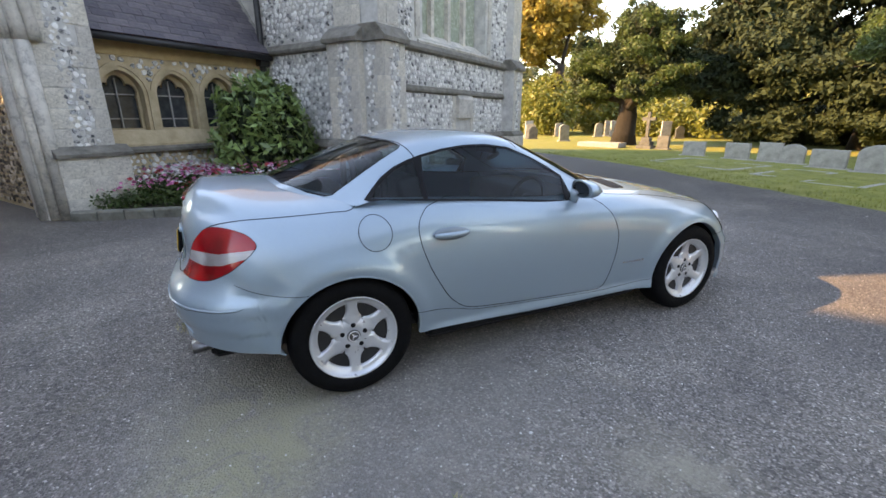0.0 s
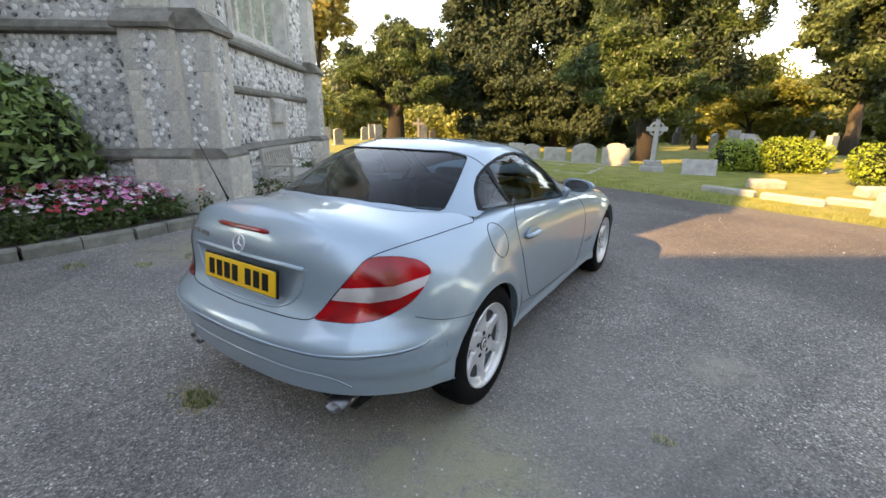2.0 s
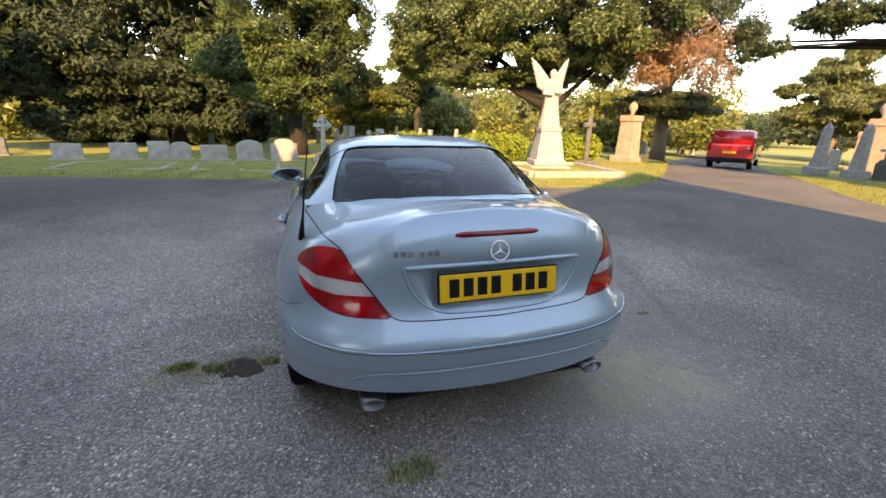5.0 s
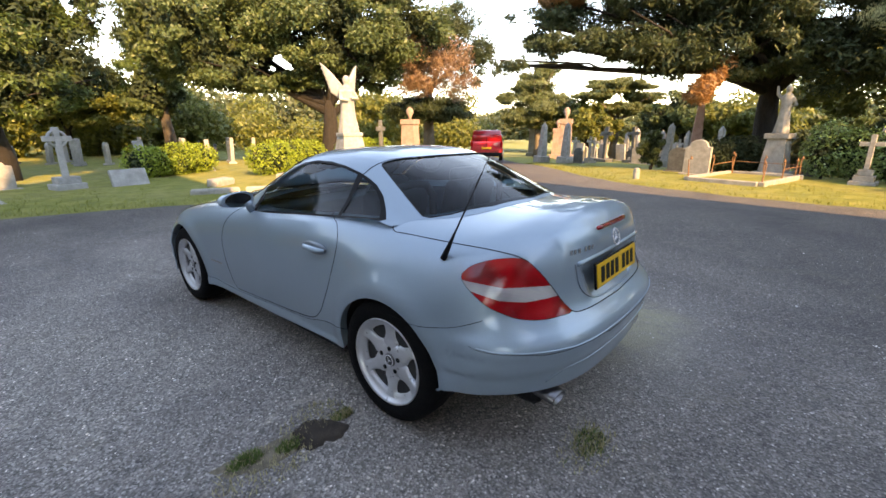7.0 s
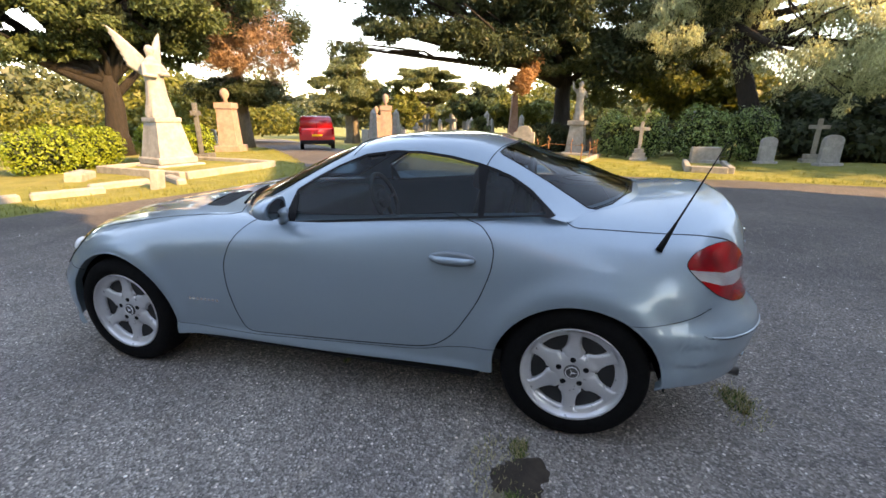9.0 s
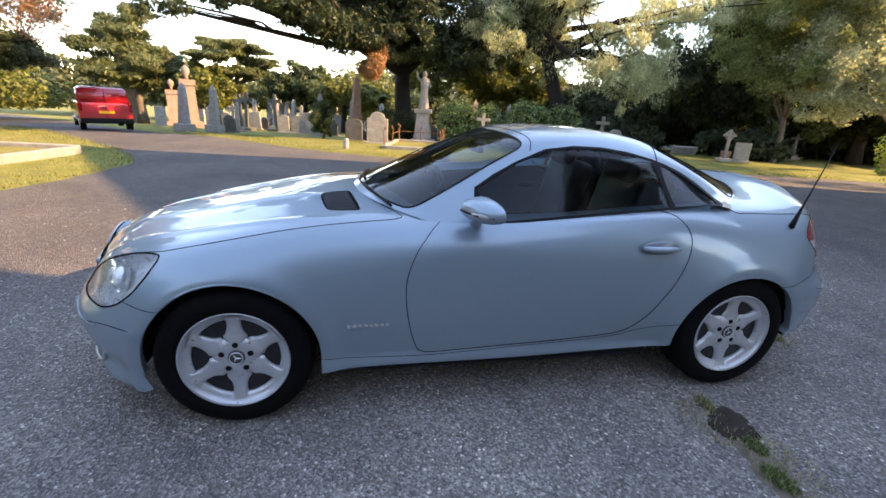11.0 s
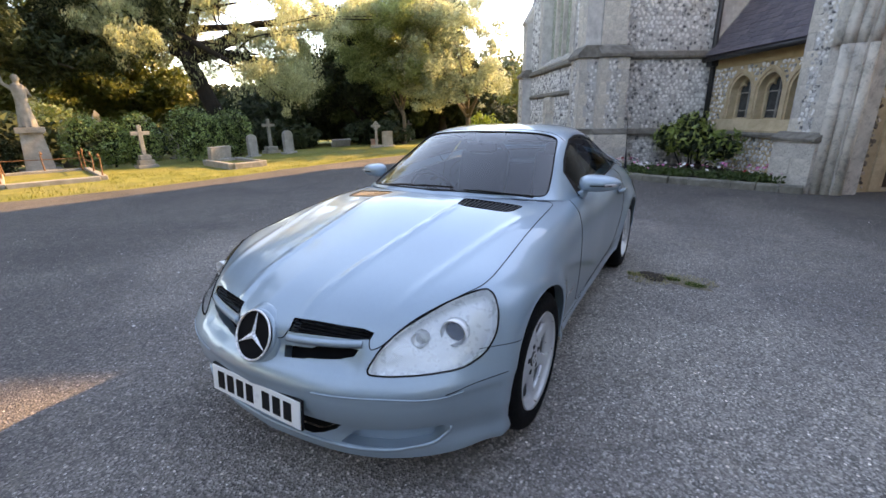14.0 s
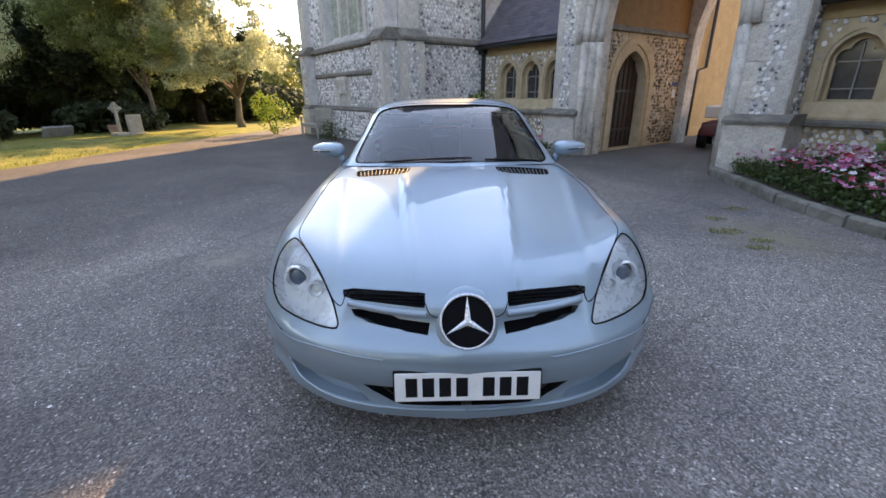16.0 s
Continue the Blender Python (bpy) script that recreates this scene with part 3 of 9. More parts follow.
def surround(parent, put, cx, half, z0, spring, apex, w, depth, m, name="window_surround", mat=None):
    """A dressed stone frame of width w round a pointed opening, as one moulded ring; put(u, d, z) places it."""
    inner, outer = gothic(cx, half, z0, spring, apex, 8), gothic(cx, half + w, z0, spring, apex + w * 1.25, 8)
    mid = gothic(cx, half + w * .45, z0, spring, apex + w * .56, 8)
    loops = [[put(u, -depth, z) for u, z in inner[1:] + inner[:1]], [put(u, 0.0, z) for u, z in mid[1:] + mid[:1]], [put(u, 0.03, z) for u, z in mid[1:] + mid[:1]], [put(u, 0.03, z) for u, z in outer[1:] + outer[:1]], [put(u, -0.03, z) for u, z in outer[1:] + outer[:1]]]
    n = len(loops[0])
    verts = [p for ring in loops for p in ring]
    faces = [(a * n + i, a * n + i + 1, (a + 1) * n + i + 1, (a + 1) * n + i) for a in range(4) for i in range(n - 1)]
    if m < 0:
        faces = [tuple(reversed(f)) for f in faces]
    return solid(name, verts, faces, mat or STONE, parent)


def build_chapel(m, root):
    mm = lambda vf: mirror(vf, m)
    # Gable end with its great window.
    win = gothic(8.1, 1.36, 2.82, 4.8, 7.4)
    gable = [(5.5, 0), (10.9, 0), (10.9, 5.0), (8.2, 10.55), (5.5, 5.0)]
    front = solid("gable_wall", *mm(wall_y(plate(gable, [win], 0.55), -0.3)), MORTAR, root, label="flint gable wall with limestone dressings")
    f_front = Face((0, -0.3, 0), (1, 0, 0), (0, 1, 0), m)
    side = solid("side_wall", *mm(box_vf(5.5, 6.0, -12.0, -0.85, 0, 5.0)), MORTAR, root, label="flint side wall of chapel")
    f_side = Face((5.5, 0, 0), (0, 1, 0), (-1, 0, 0), m)
    solid("outer_wall", *mm(box_vf(10.4, 10.9, -12.0, -0.85, 0, 5.0)), MORTAR, root)
    solid("back_wall", *mm(wall_y(plate(gable, [], 0.5), -12.0)), MORTAR, root)
    for x_eave in (5.2, 11.2):
        v = [(x_eave, y, 4.6 + dz) for y in (-12.2, -0.35) for dz in (0, 0.2)] + [(8.2, y, 10.55 + dz) for y in (-12.2, -0.35) for dz in (0, 0.2)]
        f = [(0, 2, 3, 1), (4, 5, 7, 6), (0, 4, 6, 2), (1, 3, 7, 5), (0, 1, 5, 4), (2, 6, 7, 3)]
        solid("chapel_roof", *mm((v, f)), SLATE, root)
    # Plinth, string courses.
    solid("plinth", *mm(prism([(-.3, 0), (-.2, 0), (-.2, .86), (-.24, .93), (-.3, .97)], "x", 5.7, 10.8)), MORTAR, root)
    solid("plinth_course", *mm(prism([(-.3, .86), (-.19, .86), (-.17, .90), (-.24, .96), (-.3, .99)], "x", 5.6, 10.9)), DARK_STONE, root)
    solid("string_course", *mm(prism([(-.3, 2.55), (-.21, 2.58), (-.20, 2.63), (-.26, 2.72), (-.3, 2.74)], "x", 5.6, 10.9)), DARK_STONE, root)
    solid("string_course", *mm(prism([(-.3, 1.82), (-.235, 1.85), (-.23, 1.89), (-.27, 1.95), (-.3, 1.96)], "x", 5.74, 10.6)), DARK_STONE, root)
    solid("plinth_course", *mm(prism([(5.5, .80), (5.40, .80), (5.39, .85), (5.44, .92), (5.5, .96)], "y", -3.4, -1.1)), DARK_STONE, root)
    solid("string_course", *mm(prism([(5.5, 2.55), (5.41, 2.58), (5.40, 2.63), (5.46, 2.72), (5.5, 2.74)], "y", -3.4, -1.1)), DARK_STONE, root)
    # A small blind niche under the second string.
    solid("niche_hood", *mm(prism([(-.3, 1.35), (-.22, 1.35), (-.2, 1.75), (-.26, 1.86), (-.3, 1.88)], "x", 8.05, 8.75)), STONE, root)
    quoins(f_front, front, 8.05, -1, .97, 1.82, long=.26, short=.16)
    quoins(f_front, front, 8.75, 1, .97, 1.82, long=.26, short=.16)
    bare = in_ring(gothic(8.1, 1.72, 2.74, 4.8, 7.9))
    flints(f_front, front, 5.78, 10.6, .99, 1.82, (lambda u, z: 7.9 < u < 8.9,))
    flints(f_front, front, 5.78, 10.6, 1.96, 2.55)
    flints(f_front, front, 5.78, 10.85, 2.76, 5.2, (bare,), 0.108)
    near = (lambda u, z: -2.25 < u < -1.15 and 1.05 < z < 2.5) if m < 0 else None
    flints(f_side, side, -3.4, -1.1, .97, 2.55, singles=near)
    flints(f_side, side, -3.9, -1.0, 2.76, 5.0, (lambda u, z: z > 2.62 + (-3.4 - u) * 1.31 and u < -3.35,), 0.106)
    flints(Face((5.48, 0, 0), (0, 1, 0), (-1, 0, 0), m), side, -3.4, -1.1, .02, .80)
    flints(Face((0, -0.2, 0), (1, 0, 0), (0, 1, 0), m), front, 5.75, 10.6, .02, .85)
    # Great window: splayed stone surround, sill, mullions and pale glass.
    put = lambda u, d, z: (m * u, -0.3 + d, z)
    w = empty("great_window", pose(0, 0, 0), "", "")
    w.parent = root
    surround(w, put, 8.1, 1.36, 2.82, 4.8, 7.4, .26, .30, -m)
    solid("window_sill", *mm(prism([(-.62, 2.72), (-.27, 2.70), (-.25, 2.76), (-.60, 3.0)], "x", 6.55, 9.65)), STONE, w)
    for x in (7.42, 8.1, 8.78):
        solid("mullion", *mm(box_vf(x - .055, x + .055, -.64, -.50, 2.8, 6.6)), STONE, w)
    solid("pane", *mm(wall_y(plate(gothic(8.1, 1.35, 2.83, 4.8, 7.39), [], .02), -.60)), PALE_GLASS, w)
    # Paired angle buttresses at both front corners.
    for cx, s in ((5.5, 1), (10.9, -1)):
        buttress(root, m, cx, s)


def buttress(root, m, cx, s):
    """s: 1 for the corner next to the archway, -1 for the outer one; the pair stands on a chamfered foot with two weathered set-offs."""
    mm = lambda vf: mirror(vf, m)
    bx = lambda a, b: tuple(sorted((cx + s * a, cx + s * b)))
    out = -s
    # Forward-facing leg.
    x0, x1 = bx(-.35, .24)
    body = solid("buttress", *mm(joined([box_vf(x0, x1, -.45, 0.0, 0, 2.58), box_vf(*bx(-.33, .20), -.45, -.10, 2.58, 4.4)])), MORTAR, root, label="stepped flint and limestone corner buttress")
    solid("buttress_foot", *mm(box_vf(x0 - .07, x1 + .07, -.45, .09, 0, .86)), STONE, body)
    solid("foot_weathering", *mm(prism([(-.45, .86), (.10, .86), (.10, .90), (0, .99), (-.45, .99)], "x", x0 - .08, x1 + .08)), DARK_STONE, body)
    solid("set_off", *mm(prism([(-.45, 2.56), (.07, 2.56), (.08, 2.62), (.05, 2.66), (-.10, 2.82), (-.45, 2.82)], "x", x0 - .06, x1 + .06)), DARK_STONE, body)
    solid("cap", *mm(prism([(-.45, 4.3), (-.06, 4.3), (-.04, 4.36), (-.34, 4.9), (-.45, 4.9)], "x", *bx(-.36, .23))), STONE, body)
    ff = Face((0, 0, 0), (1, 0, 0), (0, 1, 0), m)
    quoins(ff, body, x0, 1, 1.0, 2.55, long=.25, short=.17)
    quoins(ff, body, x1, -1, 1.0, 2.55, long=.25, short=.17, start=1)
    flints(ff, body, x0 + .14, x1 - .14, 1.0, 2.55, gap=.088)
    ff2 = Face((0, -.10, 0), (1, 0, 0), (0, 1, 0), m)
    a, b = bx(-.33, .20)
    ashlar(ff2, body, a, b, 2.84, 4.3, .27, (.18, .34))
    ashlar(Face((0, .09, 0), (1, 0, 0), (0, 1, 0), m), body, x0 - .07, x1 + .07, 0, .86, .29, (.24, .5))
    fx = Face((cx + out * .35, 0, 0), (0, 1, 0), (out, 0, 0), m)
    quoins(fx, body, 0.0, -1, 1.0, 2.55, long=.24, short=.15, start=1)
    flints(fx, body, -.42, -.16, 1.0, 2.55, gap=.088)
    # Sideways leg.
    xa, xb = sorted((cx + out * .5, cx + s * .1))
    leg = solid("buttress", *mm(joined([box_vf(xa, xb, -1.1, -.42, 0, 2.58), box_vf(*sorted((cx + out * .34, cx + s * .1)), -1.05, -.46, 2.58, 4.4)])), MORTAR, root)
    xo = cx + out * .5
    fs = Face((xo, 0, 0), (0, 1, 0), (out, 0, 0), m)
    solid("buttress_foot", *mm(box_vf(*sorted((xo + out * .09, cx + s * .1)), -1.17, -.36, 0, .86)), STONE, leg)
    ashlar(Face((xo + out * .09, 0, 0), (0, 1, 0), (out, 0, 0), m), leg, -1.17, -.36, 0, .86, .29, (.24, .5))
    solid("foot_weathering", *mm(prism([(cx + s * .1, .86), (xo + out * .10, .86), (xo + out * .10, .90), (xo, .99), (cx + s * .1, .99)], "y", -1.18, -.35)), DARK_STONE, leg)
    solid("set_off", *mm(prism([(cx + s * .1, 2.56), (xo + out * .07, 2.56), (xo + out * .08, 2.62), (xo + out * .05, 2.66), (xo - out * .14, 2.82), (cx + s * .1, 2.82)], "y", -1.16, -.38)), DARK_STONE, leg)
    solid("cap", *mm(prism([(cx + s * .1, 4.3), (cx + out * .38, 4.3), (cx + out * .40, 4.36), (cx + out * .1, 4.9), (cx + s * .1, 4.9)], "y", -1.08, -.43)), STONE, leg)
    quoins(fs, leg, -1.1, 1, 1.0, 2.55, long=.28, short=.18)
    quoins(fs, leg, -.42, -1, 1.0, 2.55, long=.28, short=.18, start=1)
    flints(fs, leg, -.95, -.57, 1.0, 2.55, gap=.088)
    ashlar(Face((cx + out * .34, 0, 0), (0, 1, 0), (out, 0, 0), m), leg, -1.05, -.46, 2.84, 4.3, .27, (.2, .4))
    # Return faces of the legs.
    fr = Face((0, -.42, 0), (1, 0, 0), (0, 1, 0), m)
    ashlar(fr, leg, *sorted((xo, cx + out * .36)), 1.0, 2.55, .26, (.14, .3))


def build_link(m, root):
    mm = lambda vf: mirror(vf, m)
    centres = (2.76, 3.58, 4.40)
    holes = [gothic(c, 0.31, 1.17, 1.72, 2.09, 8) for c in centres]
    wall = solid("link_wall", *mm(wall_y(plate([(2.2, 0), (5.5, 0), (5.5, 2.62), (2.2, 2.62)], holes, 0.34), -3.4)), WARM_STONE, root, label="low flint wall with three pointed windows")
    face = Face((0, -3.4, 0), (1, 0, 0), (0, 1, 0), m)
    put = lambda u, d, z: (m * u, -3.4 + d, z)
    for c in centres:
        w = empty("window", pose(0, 0, 0), "", "")
        w.parent = root
        surround(w, put, c, .31, 1.17, 1.72, 2.09, .105, .20, -m, mat=WARM_STONE)
        solid("pane", *mm(wall_y(plate(gothic(c, .305, 1.175, 1.72, 2.085, 8), [], .012), -3.64)), DARK_GLASS, w)
        cusp = trefoil(c, .31, 1.17, 1.72, 2.09)
        solid("tracery", *mm(wall_y(plate(gothic(c, .309, 1.171, 1.72, 2.089, 8), [cusp], .06), -3.56)), WARM_STONE, w)
        solid("glazing_bar", *mm(joined([box_vf(c - .010, c + .010, -3.63, -3.60, 1.18, 1.98), box_vf(c - .25, c + .25, -3.63, -3.60, 1.34, 1.36), box_vf(c - .25, c + .25, -3.63, -3.60, 1.72, 1.74)])), GRAVE_WHITE, w)
    solid("window_sill", *mm(prism([(-3.44, .93), (-3.30, .90), (-3.29, .95), (-3.38, 1.17), (-3.44, 1.17)], "x", 2.3, 5.0)), WARM_STONE, root)
    solid("plinth_course", *mm(prism([(-3.4, .80), (-3.27, .82), (-3.26, .87), (-3.31, .93), (-3.4, .93)], "x", 2.3, 5.42)), DARK_STONE, root)
    flints(face, wall, 2.3, 5.42, .03, .80)
    arcs = [in_ring(gothic(c, .42, 1.0, 1.72, 2.25)) for c in centres]
    flints(face, wall, 2.3, 5.42, 1.5, 2.30, (*arcs, lambda u, z: z < 1.7 and u < 4.75))
    flints(face, wall, 4.85, 5.42, .96, 1.5)
    solid("eaves_board", *mm(box_vf(2.2, 5.42, -3.4, -3.37, 2.30, 2.56)), PLASTER, root)
    solid("gutter", *mm(tube([(2.1, -3.14, 2.53), (5.46, -3.14, 2.51)], .055, 8)), IRON, root, True)
    v = [(x, y, z + dz) for x in (1.9, 5.5) for y, z in ((-3.15, 2.52), (-5.5, 5.60)) for dz in (0, 0.07)]
    f = [(0, 1, 3, 2), (4, 6, 7, 5), (0, 4, 5, 1), (2, 3, 7, 6), (1, 5, 7, 3), (0, 2, 6, 4)]
    roof = solid("link_roof", *mm((v, f)), SLATE, root, label="steep slate roof of the low link")
    slates(m, roof)
    v = [(x, y, z) for x in (1.9, 5.5) for y, z in ((-7.7, 2.9), (-5.5, 5.60), (-5.5, 5.67), (-7.7, 2.97))]
    solid("link_roof", *mm((v, [(0, 1, 2, 3), (7, 6, 5, 4), (0, 4, 5, 1), (1, 5, 6, 2), (2, 6, 7, 3), (3, 7, 4, 0)])), SLATE, root)
    back_holes = [gothic(c, 0.30, 1.1, 1.75, 2.2, 8) for c in (2.9, 4.2)]
    solid("link_back_wall", *mm(wall_y(plate([(1.9, 0), (5.5, 0), (5.5, 3.0), (1.9, 3.0)], back_holes, 0.35), -7.25)), MORTAR, root)
    solid("link_floor", *mm(box_vf(1.9, 5.5, -7.3, -3.7, 0, .05)), GREY_FLOOR, root)
    solid("flashing", *mm(prism([(-3.2, 2.56), (-3.2, 2.68), (-5.5, 5.72), (-5.5, 5.60)], "x", 5.36, 5.5)), GRAVE_GREY, root)
    pipe = [(5.36, -3.28, 5.0), (5.36, -3.28, 2.75), (5.36, -3.30, 2.45), (5.38, -3.34, 2.3), (5.38, -3.34, .05)]
    solid("drainpipe", *mm(tube(pipe, .058, 10)), IRON, root, True, "black iron drainpipe")
    solid("hopper", *mm(prism([(-3.40, 2.36), (-3.22, 2.36), (-3.18, 2.58), (-3.40, 2.58)], "x", 5.26, 5.46)), IRON, root)


def trefoil(c, half, z0, spring, apex):
    """A cusped head for a small window."""
    pts = [(c - half * .86, z0 + .03), (c + half * .86, z0 + .03), (c + half * .86, spring - .04)]
    for cx, cz, r, a0, a1 in ((c + half * .48, spring + .05, half * .42, -40, 100), (c, spring + .17, half * .42, -10, 190), (c - half * .48, spring + .05, half * .42, 80, 220)):
        pts += [(cx + r * math.cos(radians(a0 + (a1 - a0) * i / 7)), cz + r * math.sin(radians(a0 + (a1 - a0) * i / 7))) for i in range(8)]
    return pts + [(c - half * .86, spring - .04)]


def slates(m, roof):
    """Courses of slates, each a thin tilted piece over the one below."""
    me = mesh_data("slate", *box_vf(-.5, .5, -.5, .5, -.5, .5), SLATE)
    run, rise = 2.35, 3.08
    length = math.hypot(run, rise)
    up = Vector((0, -run / length, rise / length))
    n = Vector((0, rise / length, run / length))
    across = Vector((1, 0, 0))
    rows = 14
    for k in range(rows):
        d = (k + 0.5) * 1.95 / rows
        x = 2.22 + (0.15 if k % 2 else 0.0)
        while x < 5.36:
            w = min(.30, 5.40 - x)
            c = Vector((m * (x + w / 2), -3.13, 2.60)) + up * d + n * (.012 + RNG.uniform(0, .004))
            ob = new("slate", me)
            ob.parent = roof
            tilt = Matrix((across, up, across.cross(up))).transposed().to_4x4()
            ob.matrix_basis = Matrix.Translation(c) @ tilt @ Matrix.Rotation(radians(2.2 + RNG.uniform(-.5, .5)), 4, "X") @ Matrix.Diagonal((w - .006, .185, .008, 1))
            x += .30


def build_archway(root):
    for m in (1, -1):
        mm = lambda vf: mirror(vf, m)
        pier = solid("pier", *mm(joined([box_vf(1.52, 2.25, -3.45, -2.80, 0, 7.4)])), MORTAR, root, label="tall limestone and flint pier of the archway")
        ff = Face((0, -2.80, 0), (1, 0, 0), (0, 1, 0), m)
        fo = Face((2.25, 0, 0), (0, 1, 0), (1, 0, 0), m)
        quoins(ff, pier, 1.52, 1, .95, 5.5, .27, .40, .26)
        quoins(ff, pier, 2.25, -1, .95, 5.5, .27, .30, .18, 1)
        flints(ff, pier, 1.74, 2.10, .95, 4.6, gap=.088)
        quoins(fo, pier, -2.80, -1, .95, 5.2, .27, .34, .22)
        flints(fo, pier, -3.38, -3.0, .95, 4.2, gap=.088)
        solid("pier_foot", *mm(box_vf(1.50, 2.36, -3.40, -2.68, 0, .84)), STONE, pier)
        ashlar(Face((0, -2.68, 0), (1, 0, 0), (0, 1, 0), m), pier, 1.50, 2.36, 0, .84, .28, (.26, .5))
        ashlar(Face((2.36, 0, 0), (0, 1, 0), (1, 0, 0), m), pier, -3.40, -2.68, 0, .84, .28, (.26, .5))
        solid("pier_weathering", *mm(prism([(-3.4, .84), (-2.63, .84), (-2.62, .89), (-2.79, .99), (-3.4, .99)], "x", 1.48, 2.40)), DARK_STONE, pier)
        # Moulded jamb: three rounded rolls stepping into the opening.
        for k, (x, y) in enumerate(((1.50, -2.82), (1.42, -2.94), (1.34, -3.06))):
            solid("jamb_roll", *mm(tube([(x, y, 0), (x, y, 2.3)], .085, 10)), STONE, pier, True)
        # Passage side walls: flint below, plaster above a string course.
        holes = [gothic(-4.65, .62, 0.02, 1.45, 2.22, 8)] if m > 0 else []
        wall = solid("passage_wall", *mm(wall_x(plate([(-7.25, 0), (-3.3, 0), (-3.3, 2.62), (-7.25, 2.62)], holes, .4), 1.5, 1)), WARM_STONE, root, label="flint and plaster wall inside the archway")
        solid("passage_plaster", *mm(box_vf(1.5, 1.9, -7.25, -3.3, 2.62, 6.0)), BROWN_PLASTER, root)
        solid("passage_string", *mm(prism([(1.5, 2.58), (1.42, 2.60), (1.42, 2.66), (1.5, 2.72)], "y", -7.2, -3.3)), DARK_STONE, root)
        fp = Face((1.5, 0, 0), (0, 1, 0), (-1, 0, 0), m)
        skip = (in_ring(gothic(-4.65, .98, -.1, 1.45, 2.62)),) if m > 0 else ()
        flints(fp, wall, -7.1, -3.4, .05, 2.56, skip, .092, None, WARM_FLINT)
        solid("tower_side", *mm(box_vf(1.9, 2.25, -7.2, -3.4, 4.0, 7.4)), MORTAR, root)
    put = lambda u, d, z: (1.5 - d, u, z)
    surround(root, put, -4.65, .62, .02, 1.45, 2.22, .26, .22, -1, "door_surround", WARM_STONE)
    door = solid("door", *wall_x(plate(gothic(-4.65, .61, .03, 1.45, 2.21, 8), [], .06), 1.74, 1), DOOR_WOOD, root, False, "dark oak boarded door in a pointed arch")
    for k in range(7):
        y = -5.20 + k * .18
        solid("door_batten", *box_vf(1.715, 1.742, y - .012, y + .012, .06, 1.75 if abs(y + 4.65) > .4 else 2.05), DOOR_WOOD, door)
    for z in (.45, 1.35):
        solid("strap_hinge", *box_vf(1.708, 1.742, -5.2, -4.35, z - .03, z + .03), IRON, door)
    arch = gothic(0, 1.32, -0.2, 2.3, 5.0, 14)
    outline = [(-2.25, -0.3), (2.25, -0.3), (2.25, 7.4), (-2.25, 7.4)]
    for y, t in ((-2.95, .45), (-6.85, .40)):
        solid("arch_wall", *wall_y(plate(outline, [arch], t), y), STONE, root, label="tower wall with a pointed arch through it")
    for k, (half, apex, y) in enumerate(((1.50, 5.30, -2.82), (1.42, 5.15, -2.94), (1.34, 5.02, -3.06))):
        ring = gothic(0, half, 2.3, 2.3, apex, 14)[2:]
        solid("arch_roll", *tube([(u, y, z) for u, z in ring], .085, 10), STONE, root, True)
    outer = gothic(0, 1.62, 2.3, 2.3, 5.5, 14)[2:]
    solid("hood_mould", *tube([(u, -2.76, z) for u, z in outer], .07, 8), STONE, root, True)
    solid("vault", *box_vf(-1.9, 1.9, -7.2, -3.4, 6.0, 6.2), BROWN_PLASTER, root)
    v = [(-2.4, -7.4, 7.4), (2.4, -7.4, 7.4), (2.4, -2.7, 7.4), (-2.4, -2.7, 7.4), (0, -5.0, 16.0)]
    solid("tower_roof", v, [(0, 1, 4), (1, 2, 4), (2, 3, 4), (3, 0, 4), (3, 2, 1, 0)], SLATE, root)
    solid("rear_range_wall", *box_vf(2.1, 2.5, -12.0, -7.6, 0, 4.6), PLASTER, root, label="ochre rear wall beyond the archway")
    solid("rear_range_eaves", *box_vf(1.85, 2.6, -12.0, -7.6, 4.6, 4.75), IRON, root)
    solid("rear_drainpipe", *tube([(2.0, -9.2, 4.6), (2.0, -9.2, 2.0), (2.0, -8.7, 1.9), (2.0, -8.7, .05)], .05, 8), IRON, root, True)
    for k in range(3):
        solid("sign", *box_vf(1.47, 1.485, -6.72 + k * .09, -6.64 + k * .09, 1.47, 1.56), SIGN_BLUE, root, label="small blue sign")
    solid("notice", *box_vf(1.47, 1.485, -6.66, -6.50, 1.18, 1.38), WHITE_PAPER, root, label="white paper notice")


GREY_FLOOR = mortar_material("stone_floor", (0.20, 0.19, 0.17), (0.32, 0.30, 0.27))
SIGN_BLUE = simple("blue_sign", (0.03, 0.06, 0.22), 0.4, vary=0.05)
WHITE_PAPER = simple("white_notice", (0.75, 0.75, 0.73), 0.6, vary=0.04)


def build_chapels():
    root = empty("cemetery_chapel", CHAPEL_M, "twin flint and limestone cemetery chapels joined by a pointed archway", "chapel")
    for m in (1, -1):
        build_chapel(m, root)
        build_link(m, root)
    build_archway(root)
    return root


build_chapels()


# ---- car materials ----
def paint_material(name, color, metal=0.7, rough=0.33):
    k = Mat(name)
    flake = k.ramp(k.cells(900, "Color"), (0.2, [c * 0.93 for c in color]), (0.8, [min(1, c * 1.06) for c in color]))
    k.set("Base Color", flake).set("Metallic", metal).set("Coat Weight", 1.0).set("Coat Roughness", 0.03).set("Coat IOR", 1.46)
    k.set("Roughness", k.ramp(k.noise(2.5, 5, 0.6), (0.3, rough - 0.03), (0.7, rough + 0.05)))
    return k.m


